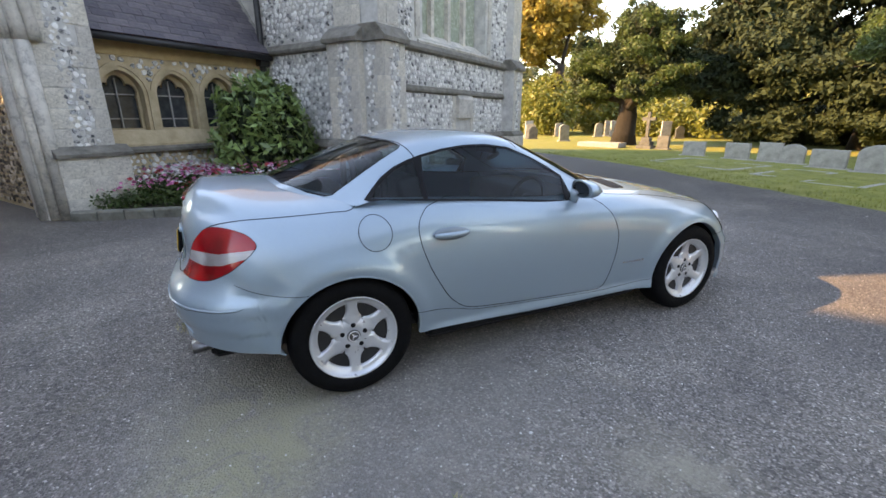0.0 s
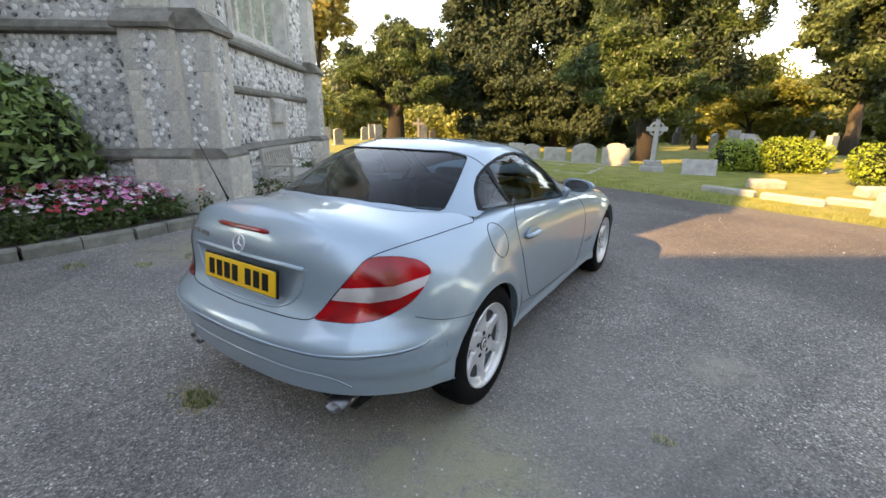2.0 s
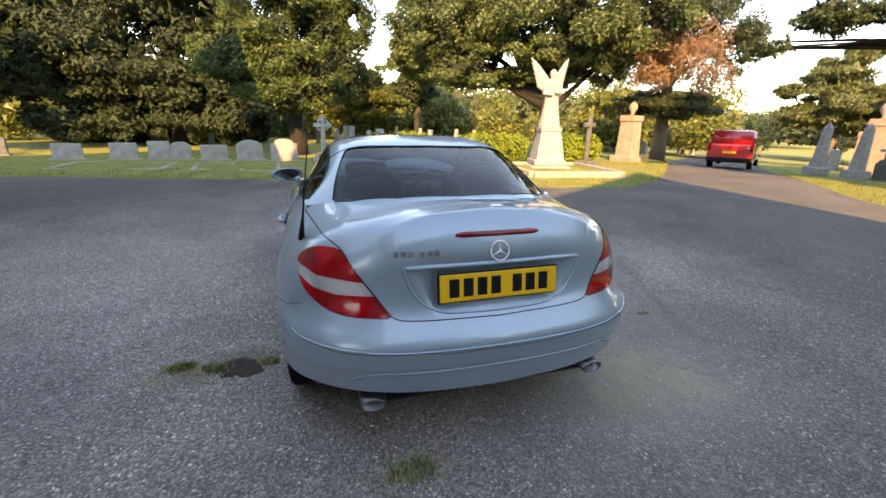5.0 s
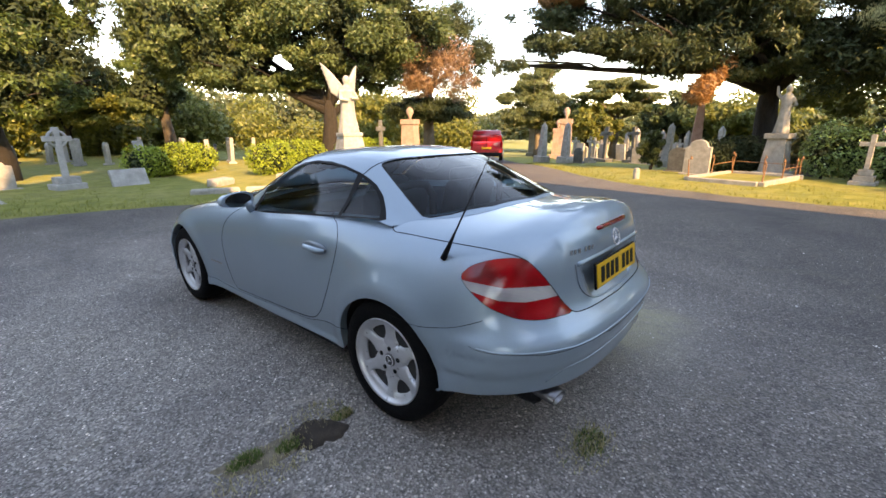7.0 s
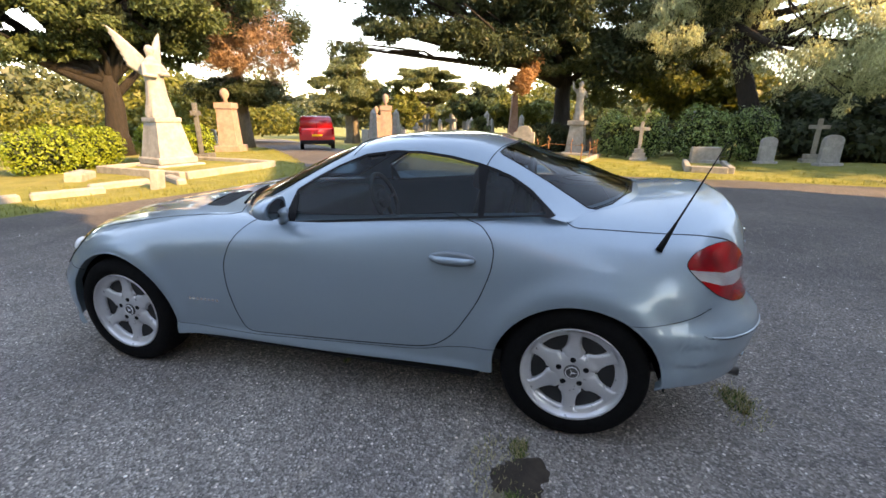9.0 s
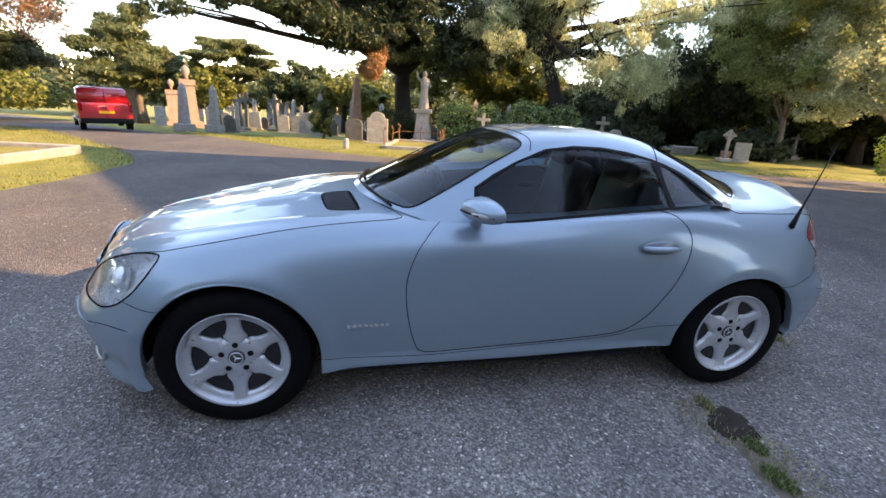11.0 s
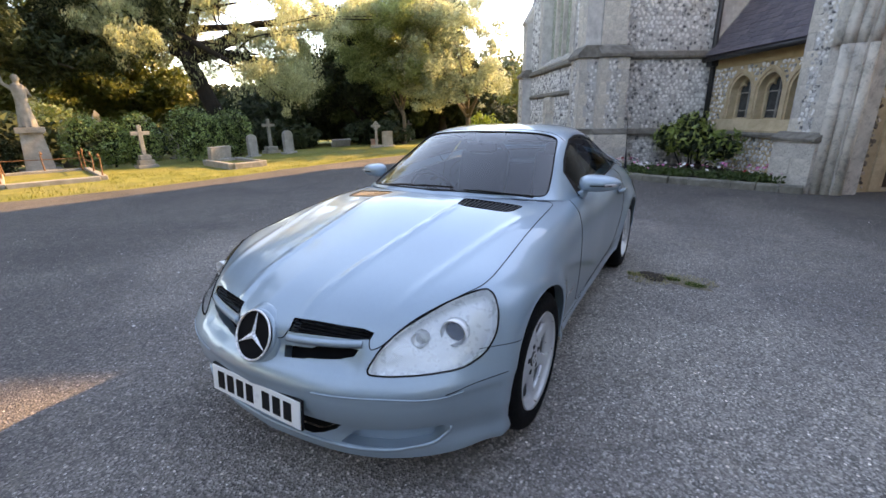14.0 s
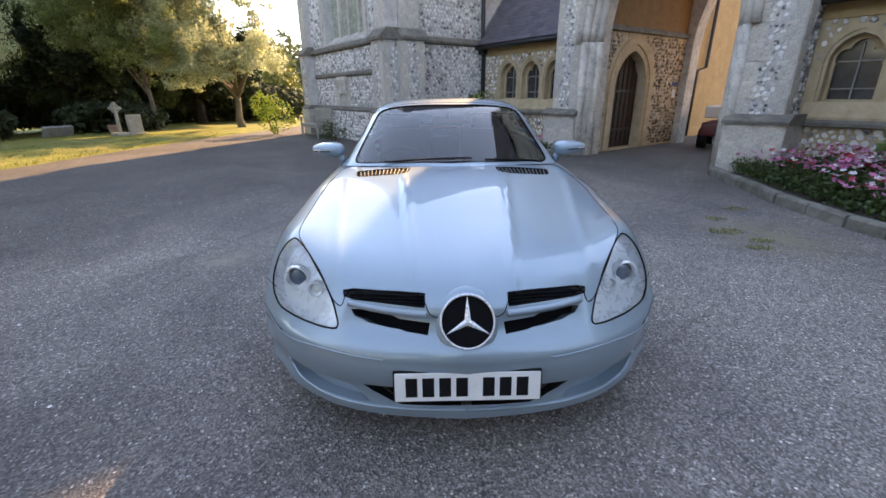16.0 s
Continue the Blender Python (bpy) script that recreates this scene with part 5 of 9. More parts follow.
def build_car():
    car = empty("car", pose(0, 0, 0), "silver-blue two-seat coupe with folding hard top parked on tarmac", "car")
    skin = Skin(BODY_STATIONS, 300, 130, bonnet_relief)
    flank = skin.g[..., 0] > 0.62
    side = lambda yz, closed=True, curve=True: skin.trace(side_pts(yz), (0.0, 1, 1), flank, 0.02, closed, curve)
    place = lambda pts, closed=True, curve=True: skin.trace(pts, (1, 1, 1), None, 0.02, closed, curve)
    R = 0.352
    # Wheel openings run out past the hem of the sheet.
    arches = []
    for cy in (1.215, -1.215):
        tall = 1.0 if cy > 0 else 0.945
        top = side([(y, 0.316 + (z - 0.316) * tall) for y, z in arc(cy, 0.316, R, -8, 188)], False, False)
        a, b = top[0], top[-1]
        arches.append([*top, (b[0], skin.lv), (a[0], skin.lv)])
    door = side([(.30, .905), (.385, .868), (.462, .785), (.508, .665), (.506, .54), (.480, .40), (.448, .305), (.405, .285), (.117, .298), (-.251, .318), (-.50, .338),
                 (-.60, .362), (-.69, .438), (-.795, .61), (-.845, .742), (-.856, .83), (-.838, .885), (-.775, .945), (-.40, .99), (.1, .95)])
    head = place([(.463, 1.915, .520), (.537, 1.885, .516), (.64, 1.819, .517), (.748, 1.724, .524), (.798, 1.638, .558), (.814, 1.575, .612), (.800, 1.525, .675), (.765, 1.492, .728), (.728, 1.492, .748),
                  (.648, 1.605, .724), (.560, 1.742, .675), (.497, 1.848, .608)], True, True)
    tail = place([(.612, -1.797, .895), (.684, -1.707, .889), (.745, -1.634, .866), (.786, -1.602, .826), (.792, -1.645, .780), (.768, -1.733, .710), (.69, -1.822, .660), (.60, -1.890, .643),
                  (.435, -1.951, .640), (.480, -1.92, .690), (.528, -1.892, .758), (.576, -1.862, .825)])
    bonnet = [(skin.find((0, .70, .93))[0], 0.0)] + place([(.02, .72, .925), (.40, .64, .915), (.60, .545, .895), (.69, .50, .885), (.705, .75, .87), (.715, 1.10, .82), (.725, 1.40, .765), (.715, 1.495, .755), (.67, 1.57, .735), (.60, 1.69, .695), (.53, 1.80, .645), (.495, 1.85, .605),
                    (.460, 1.876, .590), (.445, 1.85, .655), (.30, 1.885, .662), (.16, 1.915, .662), (.125, 1.975, .588), (.06, 1.98, .60), (.0, 1.98, .60)], False)
    bonnet.append((bonnet[-1][0], 0.0))
    boot = [(skin.find((0, -1.475, 1.04))[0], 0.0)] + place([(.0, -1.475, 1.04), (.31, -1.425, 1.02), (.50, -1.32, 1.0), (.63, -1.20, .97), (.705, -1.13, .955), (.735, -1.17, .925), (.72, -1.25, .92), (.70, -1.45, .925), (.675, -1.65, .918), (.612, -1.80, .897),
                    (.574, -1.865, .825), (.524, -1.894, .758), (.476, -1.922, .690), (.432, -1.952, .634), (.30, -1.975, .626), (.0, -1.99, .623)], False)
    boot.append((boot[-1][0], 0.0))
    fb_line = side([(1.84, .53), (1.72, .575), (1.62, .575), (1.52, .56), (1.42, .548), (1.30, .54)], False)
    front_bumper = [(0.0, 0.0), (0.0, skin.lv)] + [(fb_line[-1][0], skin.lv)] + fb_line[::-1]
    front_bumper += place([(.46, 1.90, .525), (.475, 1.865, .60), (.47, 1.855, .615), (.30, 1.885, .655), (.16, 1.915, .655), (.06, 1.95, .665), (.0, 1.955, .665)], False)
    front_bumper.append((front_bumper[-1][0], 0.0))
    rb_line = side([(-1.28, .592), (-1.44, .590), (-1.58, .605), (-1.66, .63), (-1.72, .655)], False)
    rear_bumper = [(rb_line[0][0], skin.lv)] + rb_line + place([(.70, -1.81, .655), (.655, -1.85, .645), (.55, -1.915, .637), (.435, -1.955, .632), (.30, -1.978, .621), (.0, -1.992, .618)], False)
    rear_bumper += [(rear_bumper[-1][0], 0.0), (skin.lu, 0.0), (skin.lu, skin.lv)]
    sill_top = side([(.93, .305), (.78, .288), (.41, .272), (.117, .284), (-.251, .305), (-.52, .324), (-.66, .365), (-.80, .385), (-.93, .40)], False)
    sill = sill_top + [(sill_top[-1][0], skin.lv), (sill_top[0][0], skin.lv)]
    slot_hi = place([(.150, 1.92, .662), (.30, 1.89, .662), (.42, 1.852, .656), (.455, 1.84, .642), (.450, 1.852, .626), (.40, 1.872, .621), (.28, 1.910, .622), (.150, 1.945, .622)], True, False)
    slot_lo = place([(.135, 1.985, .576), (.25, 1.96, .581), (.36, 1.92, .588), (.425, 1.90, .594), (.408, 1.915, .575), (.36, 1.935, .558), (.28, 1.955, .547), (.14, 1.99, .538)], True, False)
    intake = place([(-.02, 2.01, .325), (.20, 2.00, .325), (.30, 1.985, .324), (.385, 1.965, .318), (.35, 1.955, .285), (.29, 1.96, .245), (.24, 1.965, .228), (.10, 1.97, .226), (-.02, 1.97, .226)], True, False)
    intake = [(u, max(v, -0.02)) for u, v in intake]
    scoop = place([(.43, 1.955, .290), (.47, 1.925, .312), (.58, 1.87, .318), (.66, 1.82, .322), (.705, 1.785, .318), (.715, 1.765, .285), (.675, 1.80, .245), (.55, 1.87, .225), (.42, 1.925, .222), (.36, 1.945, .225), (.395, 1.945, .26)], True, False)
    vent = place([(.265, .905, .905), (.54, .855, .885), (.565, .80, .885), (.575, .705, .885), (.555, .695, .89), (.265, .745, .91), (.248, .765, .91)])
    regions = [("arch", arches[0]), ("arch", arches[1]), ("grille", slot_hi), ("lower_grille", slot_lo), ("intake", intake), ("scoop", scoop), ("vent", vent), ("head", head), ("tail", tail), ("door", door),
               ("bonnet", bonnet), ("boot", boot), ("front_bumper", front_bumper), ("rear_bumper", rear_bumper), ("sill", sill)]
    # The middle of the body lies under the cabin and is left open.
    hole = [(skin.find((0, .60, .92))[0], 0.0)] + place([(.0, .60, .92), (.55, .44, .90), (.68, .30, .90), (.70, -.2, .915), (.70, -.8, .955), (.66, -1.08, .98), (.57, -1.22, .99), (.45, -1.32, 1.01), (.28, -1.42, 1.03), (.0, -1.46, 1.035)], False)
    hole.append((hole[-1][0], 0.0))
    regions.insert(0, ("open", hole))
    bands = [place(line, False, False) for line in (
        [(.40, -1.95, .774), (.555, -1.88, .779), (.625, -1.84, .784), (.71, -1.764, .784), (.776, -1.641, .803), (.80, -1.59, .815)],
        [(.40, -1.96, .727), (.50, -1.90, .727), (.645, -1.83, .721), (.731, -1.757, .736), (.785, -1.66, .768), (.81, -1.60, .788)])]
    par, groups = cut_skin(skin, regions, 0.021, bands)
    body = skin_part("body", skin, par, groups["rest"], PAINT, car, label="silver-blue metallic wings and pillars")
    for name, part_name in (("bonnet", "bonnet"), ("boot", "boot_lid"), ("front_bumper", "front_bumper"), ("rear_bumper", "rear_bumper")):
        skin_part(part_name, skin, par, groups[name], PAINT, car)
    doors = {}
    for s in (1, -1):
        doors[s] = skin_part("door", skin, par, groups["door"], PAINT, car, (s,))
        skin_part("sill", skin, par, groups["sill"], PAINT, car, (s,))
        skin_part("scoop", skin, par, groups["scoop"], PAINT, car, (s,), -0.05, "shaded recess of the bumper scoop")
    for ring, width in ((door, 0.0022), (head, 0.0038), (tail, 0.0026)):
        gap_line(skin, ring, body, width)
    fb_gap = [q for q in fb_line if skin.at(*q)[1] < 1.66]
    for ring, width in ((bonnet[1:-1], .0022), (boot[1:-1], .0024), (fb_gap, .0015), (rb_line, .0014), (sill_top, .0014)):
        gap_line(skin, ring, body, width, False)
    # Dark recesses behind the grille, intake and bonnet vents.
    for s in (1, -1):
        for name, label in (("grille", "black upper grille opening"), ("lower_grille", "black lower grille opening"), ("intake", "black lower air intake"), ("vent", "black louvred bonnet vent")):
            skin_part(name, skin, par, groups[name], GAP, car, (s,), -0.045 if name != "vent" else -0.012, label)
    for ring in (slot_hi, slot_lo, scoop):
        lip(skin, ring, car, 0.055, "opening_edge", PAINT)
    lip(skin, vent, car, 0.014, "vent_edge", BLACK)
    gap_line(skin, slot_hi, body, 0.004)
    lip(skin, [p for p in intake if p[1] > 0.001], car, 0.035, "opening_edge", BLACK, False)
    for ring in (arches[0][:-2], arches[1][:-2]):
        lip(skin, ring, car, 0.05, "wheel_arch_lip", PAINT, False)
        gap_line(skin, ring, body, 0.006, False, name="arch_edge", mat=PAINT, lift=-0.004)
    for s in (1, -1):
        # Slats of the grille and of the bonnet vents.
        for k in range(3):
            z = 0.648 - 0.014 * k
            line = [skin.find((x, 1.94 - 0.19 * x, z - 0.02 * x)) for x in np.linspace(.15, .46, 9)]
            gap_line(skin, line, car, 0.003, False, (s,), "grille_slat", BLACK, -0.012)
        for k in range(13):
            f = (k + 0.5) / 13
            p0, p1 = np.array((.265 + .275 * f, .90 - .05 * f, .9)), np.array((.252 + .315 * f, .757 - .055 * f, .9))
            line = [skin.find(p0 + (p1 - p0) * t) for t in np.linspace(0.04, 0.96, 6)]
            gap_line(skin, line, car, 0.0030, False, (s,), "vent_slat", VENT_SLAT, -0.004)
        line = side([(1.80, .455), (1.72, .475), (1.64, .478), (1.585, .475)], False)
        gap_line(skin, line, car, 0.0018, False, (s,), "bumper_groove", GAP, -0.001)
        line = place([(.0, -2.04, .521), (.32, -2.025, .522), (.56, -1.97, .525), (.70, -1.88, .529), (.79, -1.785, .534), (.83, -1.72, .545), (.838, -1.685, .56)], False)
        gap_line(skin, line, car, 0.0010, False, (s,), "bumper_groove", GAP, 0.0008)
        line = place([(.0, -2.04, .5265), (.32, -2.025, .5275), (.56, -1.97, .5305), (.70, -1.88, .5345), (.79, -1.785, .5395), (.83, -1.72, .5505)], False)
        gap_line(skin, line, car, 0.0040, False, (s,), "bumper_crease", PAINT, 0.0010)
        line = place([(.0, -2.045, .424), (.32, -2.03, .426), (.50, -1.995, .428), (.56, -1.97, .414), (.62, -1.93, .378)], False)
        gap_line(skin, line, car, 0.0012, False, (s,), "bumper_groove", GAP, 0.0010)
        line = place([(.0, -2.045, .429), (.32, -2.03, .431), (.50, -1.995, .433), (.56, -1.97, .419), (.62, -1.93, .383)], False)
        gap_line(skin, line, car, 0.0034, False, (s,), "bumper_crease", PAINT, 0.0010)
        line = place([(.30, 2.02, .449), (.43, 1.98, .455), (.55, 1.93, .457), (.66, 1.86, .448), (.72, 1.81, .440), (.77, 1.75, .455)], False)
        gap_line(skin, line, car, 0.0030, False, (s,), "bumper_crease", PAINT, 0.0008)
        # Dark strip that stands in for shade under the scoop's upper edge.
        line = place([(.475, 1.92, .306), (.58, 1.87, .310), (.66, 1.82, .313), (.70, 1.785, .308)], False)
        gap_line(skin, line, car, 0.020, False, (s,), "scoop_slot", GAP, -0.040)
        line = place([(.145, 1.965, .600), (.25, 1.94, .601), (.36, 1.90, .605), (.435, 1.875, .610)], False)
        gap_line(skin, line, car, 0.015, False, (s,), "grille_blade", PAINT, -0.001)
        line = place([(.0, 1.98, .216), (.24, 1.965, .217), (.42, 1.925, .215), (.55, 1.87, .219), (.675, 1.80, .238), (.722, 1.765, .282), (.722, 1.768, .315)], False)
        gap_line(skin, line, car, 0.0085, False, (s,), "lower_lip", PAINT, 0.002)
        tail_lamp(skin, par, groups["tail"], s, car, bands)
        head_lamp(skin, par, groups["head"], s, car, head)
        handle(skin, s, doors[s])
        mirror_part(s, doors[s])
        wing_badge(skin, s, body)
    flap = side(arc(-1.075, .835, .082, 0, 360, 30)[:-1], True, False)
    gap_line(skin, flap, body, 0.002, True, (1,), "fuel_flap_gap")
    cabin(car)
    plates_and_badges(skin, car)
    underside(car)
    wheels(car)
    return car


def lip(skin, ring, parent, depth, name, mat, closed=True, sides=(1, -1)):
    """A flange that turns inwards from an edge of the sheet."""
    uv = np.array(ring)
    uv[:, 1] = np.clip(uv[:, 1], 0, skin.lv)
    p, n = skin.at(uv[:, 0], uv[:, 1]), skin.normal(uv[:, 0], uv[:, 1])
    q = p - n * depth
    k = len(p)
    for s in sides:
        verts = [(s * x, y, z) for x, y, z in p] + [(s * x, y, z) for x, y, z in q]
        faces = [(i, (i + 1) % k, (i + 1) % k + k, i + k) for i in range(k if closed else k - 1)]
        solid(name, verts, faces, mat, parent, True)


def tail_lamp(skin, par, faces, s, car, edges):
    lamp = solid("tail_lamp", *box_vf(s * .62 - .06, s * .62 + .06, -1.78, -1.70, .68, .80), BLACK, car)
    bands = {"red_lens": [], "clear_lens": [], "lower_red_lens": []}
    limits = [np.array(sorted((v, u) for u, v in e)) for e in edges]
    for f in faces:
        u, v = par[list(f)].mean(0)
        hi, lo = (np.interp(v, e[:, 0], e[:, 1]) for e in limits)
        bands["red_lens" if u < hi else "clear_lens" if u < lo else "lower_red_lens"].append(f)
    for name, fs in bands.items():
        skin_part(name, skin, par, fs, CLEAR_LAMP if name == "clear_lens" else RED_LAMP, lamp, (s,), 0.003, "clear ribbed lens" if name == "clear_lens" else "red lens")


def head_lamp(skin, par, faces, s, car, ring):
    lamp = skin_part("headlight", skin, par, faces, BOWL, car, (s,), -0.048, "bright silver headlight behind a clear lens")
    lip(skin, ring, lamp, 0.050, "bowl_wall", BOWL, True, (s,))
    skin_part("lens", skin, par, faces, LENS, lamp, (s,), 0.001, "clear polycarbonate lens")
    for name, x, y, z, r in (("main_beam", .688, 1.700, .622, .050), ("inner_lamp", .590, 1.778, .606, .029)):
        m = look((s * x, y, z), (s * (x + .12), y + 1.0, z + .02)) @ pose(0, 0, 0, 180, 0, 0) @ Matrix.Translation((0, 0, -.034))
        ring = bm_lathe([(r * .55, -.03), (r, -.03), (r * 1.06, .0), (r, .012), (r * .86, .004), (r * .80, -.012)], 28, m=m)
        part(name, ring, BOWL, lamp, smooth=True)
        part("bulb_lens", bm_lathe([(r * .78, -.02), (r * .70, -.006), (r * .4, .0), (0.002, .003)], 24, m=m), PROJECTOR if name == "main_beam" else BOWL, lamp, smooth=True)


def handle(skin, s, door):
    bm = bmesh.new()
    bmesh.ops.create_uvsphere(bm, u_segments=20, v_segments=10, radius=1.0)
    bmesh.ops.transform(bm, matrix=Matrix.Translation((s * .862, -.68, .795)) @ Matrix.Diagonal((.014, .105, .034, 1)), verts=bm.verts)
    part("handle_bowl", bm, RECESS, door, "shaded handle recess", True)
    pts = [(s * .868, -.775, .793), (s * .886, -.74, .795), (s * .890, -.68, .796), (s * .886, -.62, .797), (s * .868, -.585, .797)]
    v, f = tube(pts, [.010, .014, .015, .014, .010], 10)
    solid("handle", v, f, PAINT, door, True)


def mirror_part(s, door):
    bm = bmesh.new()
    bmesh.ops.create_uvsphere(bm, u_segments=24, v_segments=14, radius=1.0)
    for v in bm.verts:
        v.co = Vector((abs(v.co.x) ** 0.75 * math.copysign(1, v.co.x), abs(v.co.y) ** 0.9 * math.copysign(1, v.co.y), abs(v.co.z) ** 0.8 * math.copysign(1, v.co.z)))
        if v.co.y < -0.15:
            v.co.y = -0.15
        taper = 1.0 - 0.22 * s * v.co.x
        v.co.z *= 1.0 - 0.18 * (s * v.co.x)
        v.co = Vector((v.co.x * .122, v.co.y * .092 * taper, v.co.z * .049))
    m = pose(s * .862, .175, .965, 0, 0, -s * 14)
    bmesh.ops.transform(bm, matrix=m, verts=bm.verts)
    shell = part("mirror", bm, PAINT, door, smooth=True)
    bm = bmesh.new()
    bmesh.ops.create_circle(bm, cap_ends=True, segments=28, radius=1.0)
    bmesh.ops.transform(bm, matrix=m @ pose(0, -.0185, 0, 90, 0, 0) @ Matrix.Diagonal((.098, .044, 1, 1)), verts=bm.verts)
    part("mirror_glass", bm, CHROME, shell, "mirror glass")
    v, f = tube([m @ Vector((-s * .07, -.02, -.02)), Vector((s * .775, .19, .905)), Vector((s * .755, .20, .885))], [.026, .024, .03], 10)
    solid("mirror_foot", v, f, PAINT, shell, True)
    v, f = tube([m @ Vector((s * .02, .086, -.004)), m @ Vector((s * .07, .070, -.003)), m @ Vector((s * .104, .030, -.002))], [.009, .011, .008], 8)
    solid("indicator_lens", v, f, CLEAR_LAMP, shell, True)
    solid("mirror_groove", *tube([m @ Vector((s * x, y, -.004)) for x, y in ((-.06, .1), (.0, .096), (.06, .082), (.11, .035))], .0035, 5), GAP, shell, True)


def wing_badge(skin, s, body):
    flank = skin.g[..., 0] > 0.62
    for k in range(8):
        y = .585 + .0235 * k
        p = skin.at(*skin.find((.86, y, .452), (0, 1, 1), flank))
        solid("badge_bar", *box_vf(s * p[0] - .002, s * p[0] + .002, y - .008, y + .008, .445, .459), CHROME, body)


def cabin(car):
    skin = Skin(CABIN_STATIONS, 180, 110)
    place = lambda pts, closed=True, curve=True: skin.trace(pts, (1, 1, 1), None, 0.02, closed, curve)
    screen = [(skin.find((0, .70, .94))[0], 0.0)] + place([(.0, .70, .94), (.30, .66, .935), (.52, .56, .92), (.635, .475, .915), (.60, .30, 1.00), (.555, .08, 1.14), (.525, -.06, 1.207), (.47, -.085, 1.225), (.27, -.06, 1.247), (.0, -.05, 1.252)], False)
    screen.append((screen[-1][0], 0.0))
    back = [(skin.find((0, -.872, 1.245))[0], 0.0)] + place([(.0, -.872, 1.245), (.27, -.858, 1.238), (.43, -.830, 1.226), (.480, -.818, 1.215), (.497, -.835, 1.203), (.545, -.985, 1.130), (.580, -1.12, 1.055), (.598, -1.225, .990), (.585, -1.262, .984), (.515, -1.335, 1.000), (.31, -1.440, 1.024), (.0, -1.490, 1.036)], False, False)
    back.append((back[-1][0], 0.0))
    over = skin.g[..., 0] > 0.45
    flat = lambda yz, closed=True, curve=True: skin.trace([(.7, y, z) for y, z in yz], (0.0, 1, 1), over, 0.02, closed, curve)
    window = flat([(.135, .887), (.150, .955), (.168, 1.016), (.08, 1.068), (-.03, 1.130), (-.174, 1.188), (-.32, 1.208), (-.465, 1.207), (-.60, 1.191), (-.735, 1.162), (-.758, 1.06), (-.768, .966), (-.40, .937), (.0, .899)], True, False)
    quarter = flat([(-.785, 1.148), (-.89, 1.108), (-.96, 1.065), (-1.02, 1.020), (-1.055, .984), (-.90, .975), (-.795, .968), (-.785, 1.06)], True, False)
    frame_ring = flat([(.215, .874), (.195, .95), (.182, 1.022), (.09, 1.080), (-.03, 1.142), (-.174, 1.200), (-.32, 1.220), (-.465, 1.219), (-.606, 1.203), (-.742, 1.174), (-.82, 1.150), (-.90, 1.119), (-.979, 1.073), (-1.05, 1.015), (-1.095, .978), (-1.07, .966), (-.80, .952), (-.40, .925), (.0, .887)], True, False)
    regions = [("screen", screen), ("back", back), ("window", window), ("quarter", quarter), ("seal", frame_ring)]
    par, groups = cut_skin(skin, regions, 0.026)
    roof = skin_part("hard_top", skin, par, groups["rest"], PAINT, car, label="silver-blue folding metal roof and pillars")
    skin_part("windscreen", skin, par, groups["screen"], SCREEN_GLASS, car, lift=-0.003, label="tinted windscreen")
    skin_part("rear_window", skin, par, groups["back"], GLASS, car, lift=-0.003, label="dark tinted rear window")
    for s in (1, -1):
        skin_part("side_window", skin, par, groups["window"], GLASS, car, (s,), -0.004)
        skin_part("quarter_window", skin, par, groups["quarter"], GLASS, car, (s,), -0.004)
        skin_part("window_seal", skin, par, groups["seal"], BLACK, car, (s,), 0.001, "black rubber window seal")
    gap_line(skin, screen[1:-1], roof, 0.005, False, name="screen_seal", mat=BLACK)
    gap_line(skin, back[1:-1], roof, 0.003, False, name="rear_seal", mat=BLACK)
    seam = place([(.0, -.862, 1.249), (.28, -.846, 1.241), (.44, -.815, 1.229), (.50, -.800, 1.212), (.545, -.785, 1.19), (.585, -.772, 1.158)], False)
    gap_line(skin, seam, roof, 0.0026, False)
    seam = place([(.0, -.115, 1.268), (.30, -.12, 1.262), (.48, -.13, 1.235), (.56, -.10, 1.19)], False)
    gap_line(skin, seam, roof, 0.0022, False)
    # Wipers at the foot of the windscreen.
    for x0, x1 in ((.42, -.12), (-.20, -.58)):
        pts = []
        for k in range(8):
            x = x0 + (x1 - x0) * k / 7
            q = skin.at(*skin.find((abs(x), .69 - .28 * x * x - .02 * k / 7, .95)))
            pts.append((x, q[1], q[2] + .012))
        solid("wiper", *tube(pts, .006, 6), BLACK, car, True)
    interior(car)


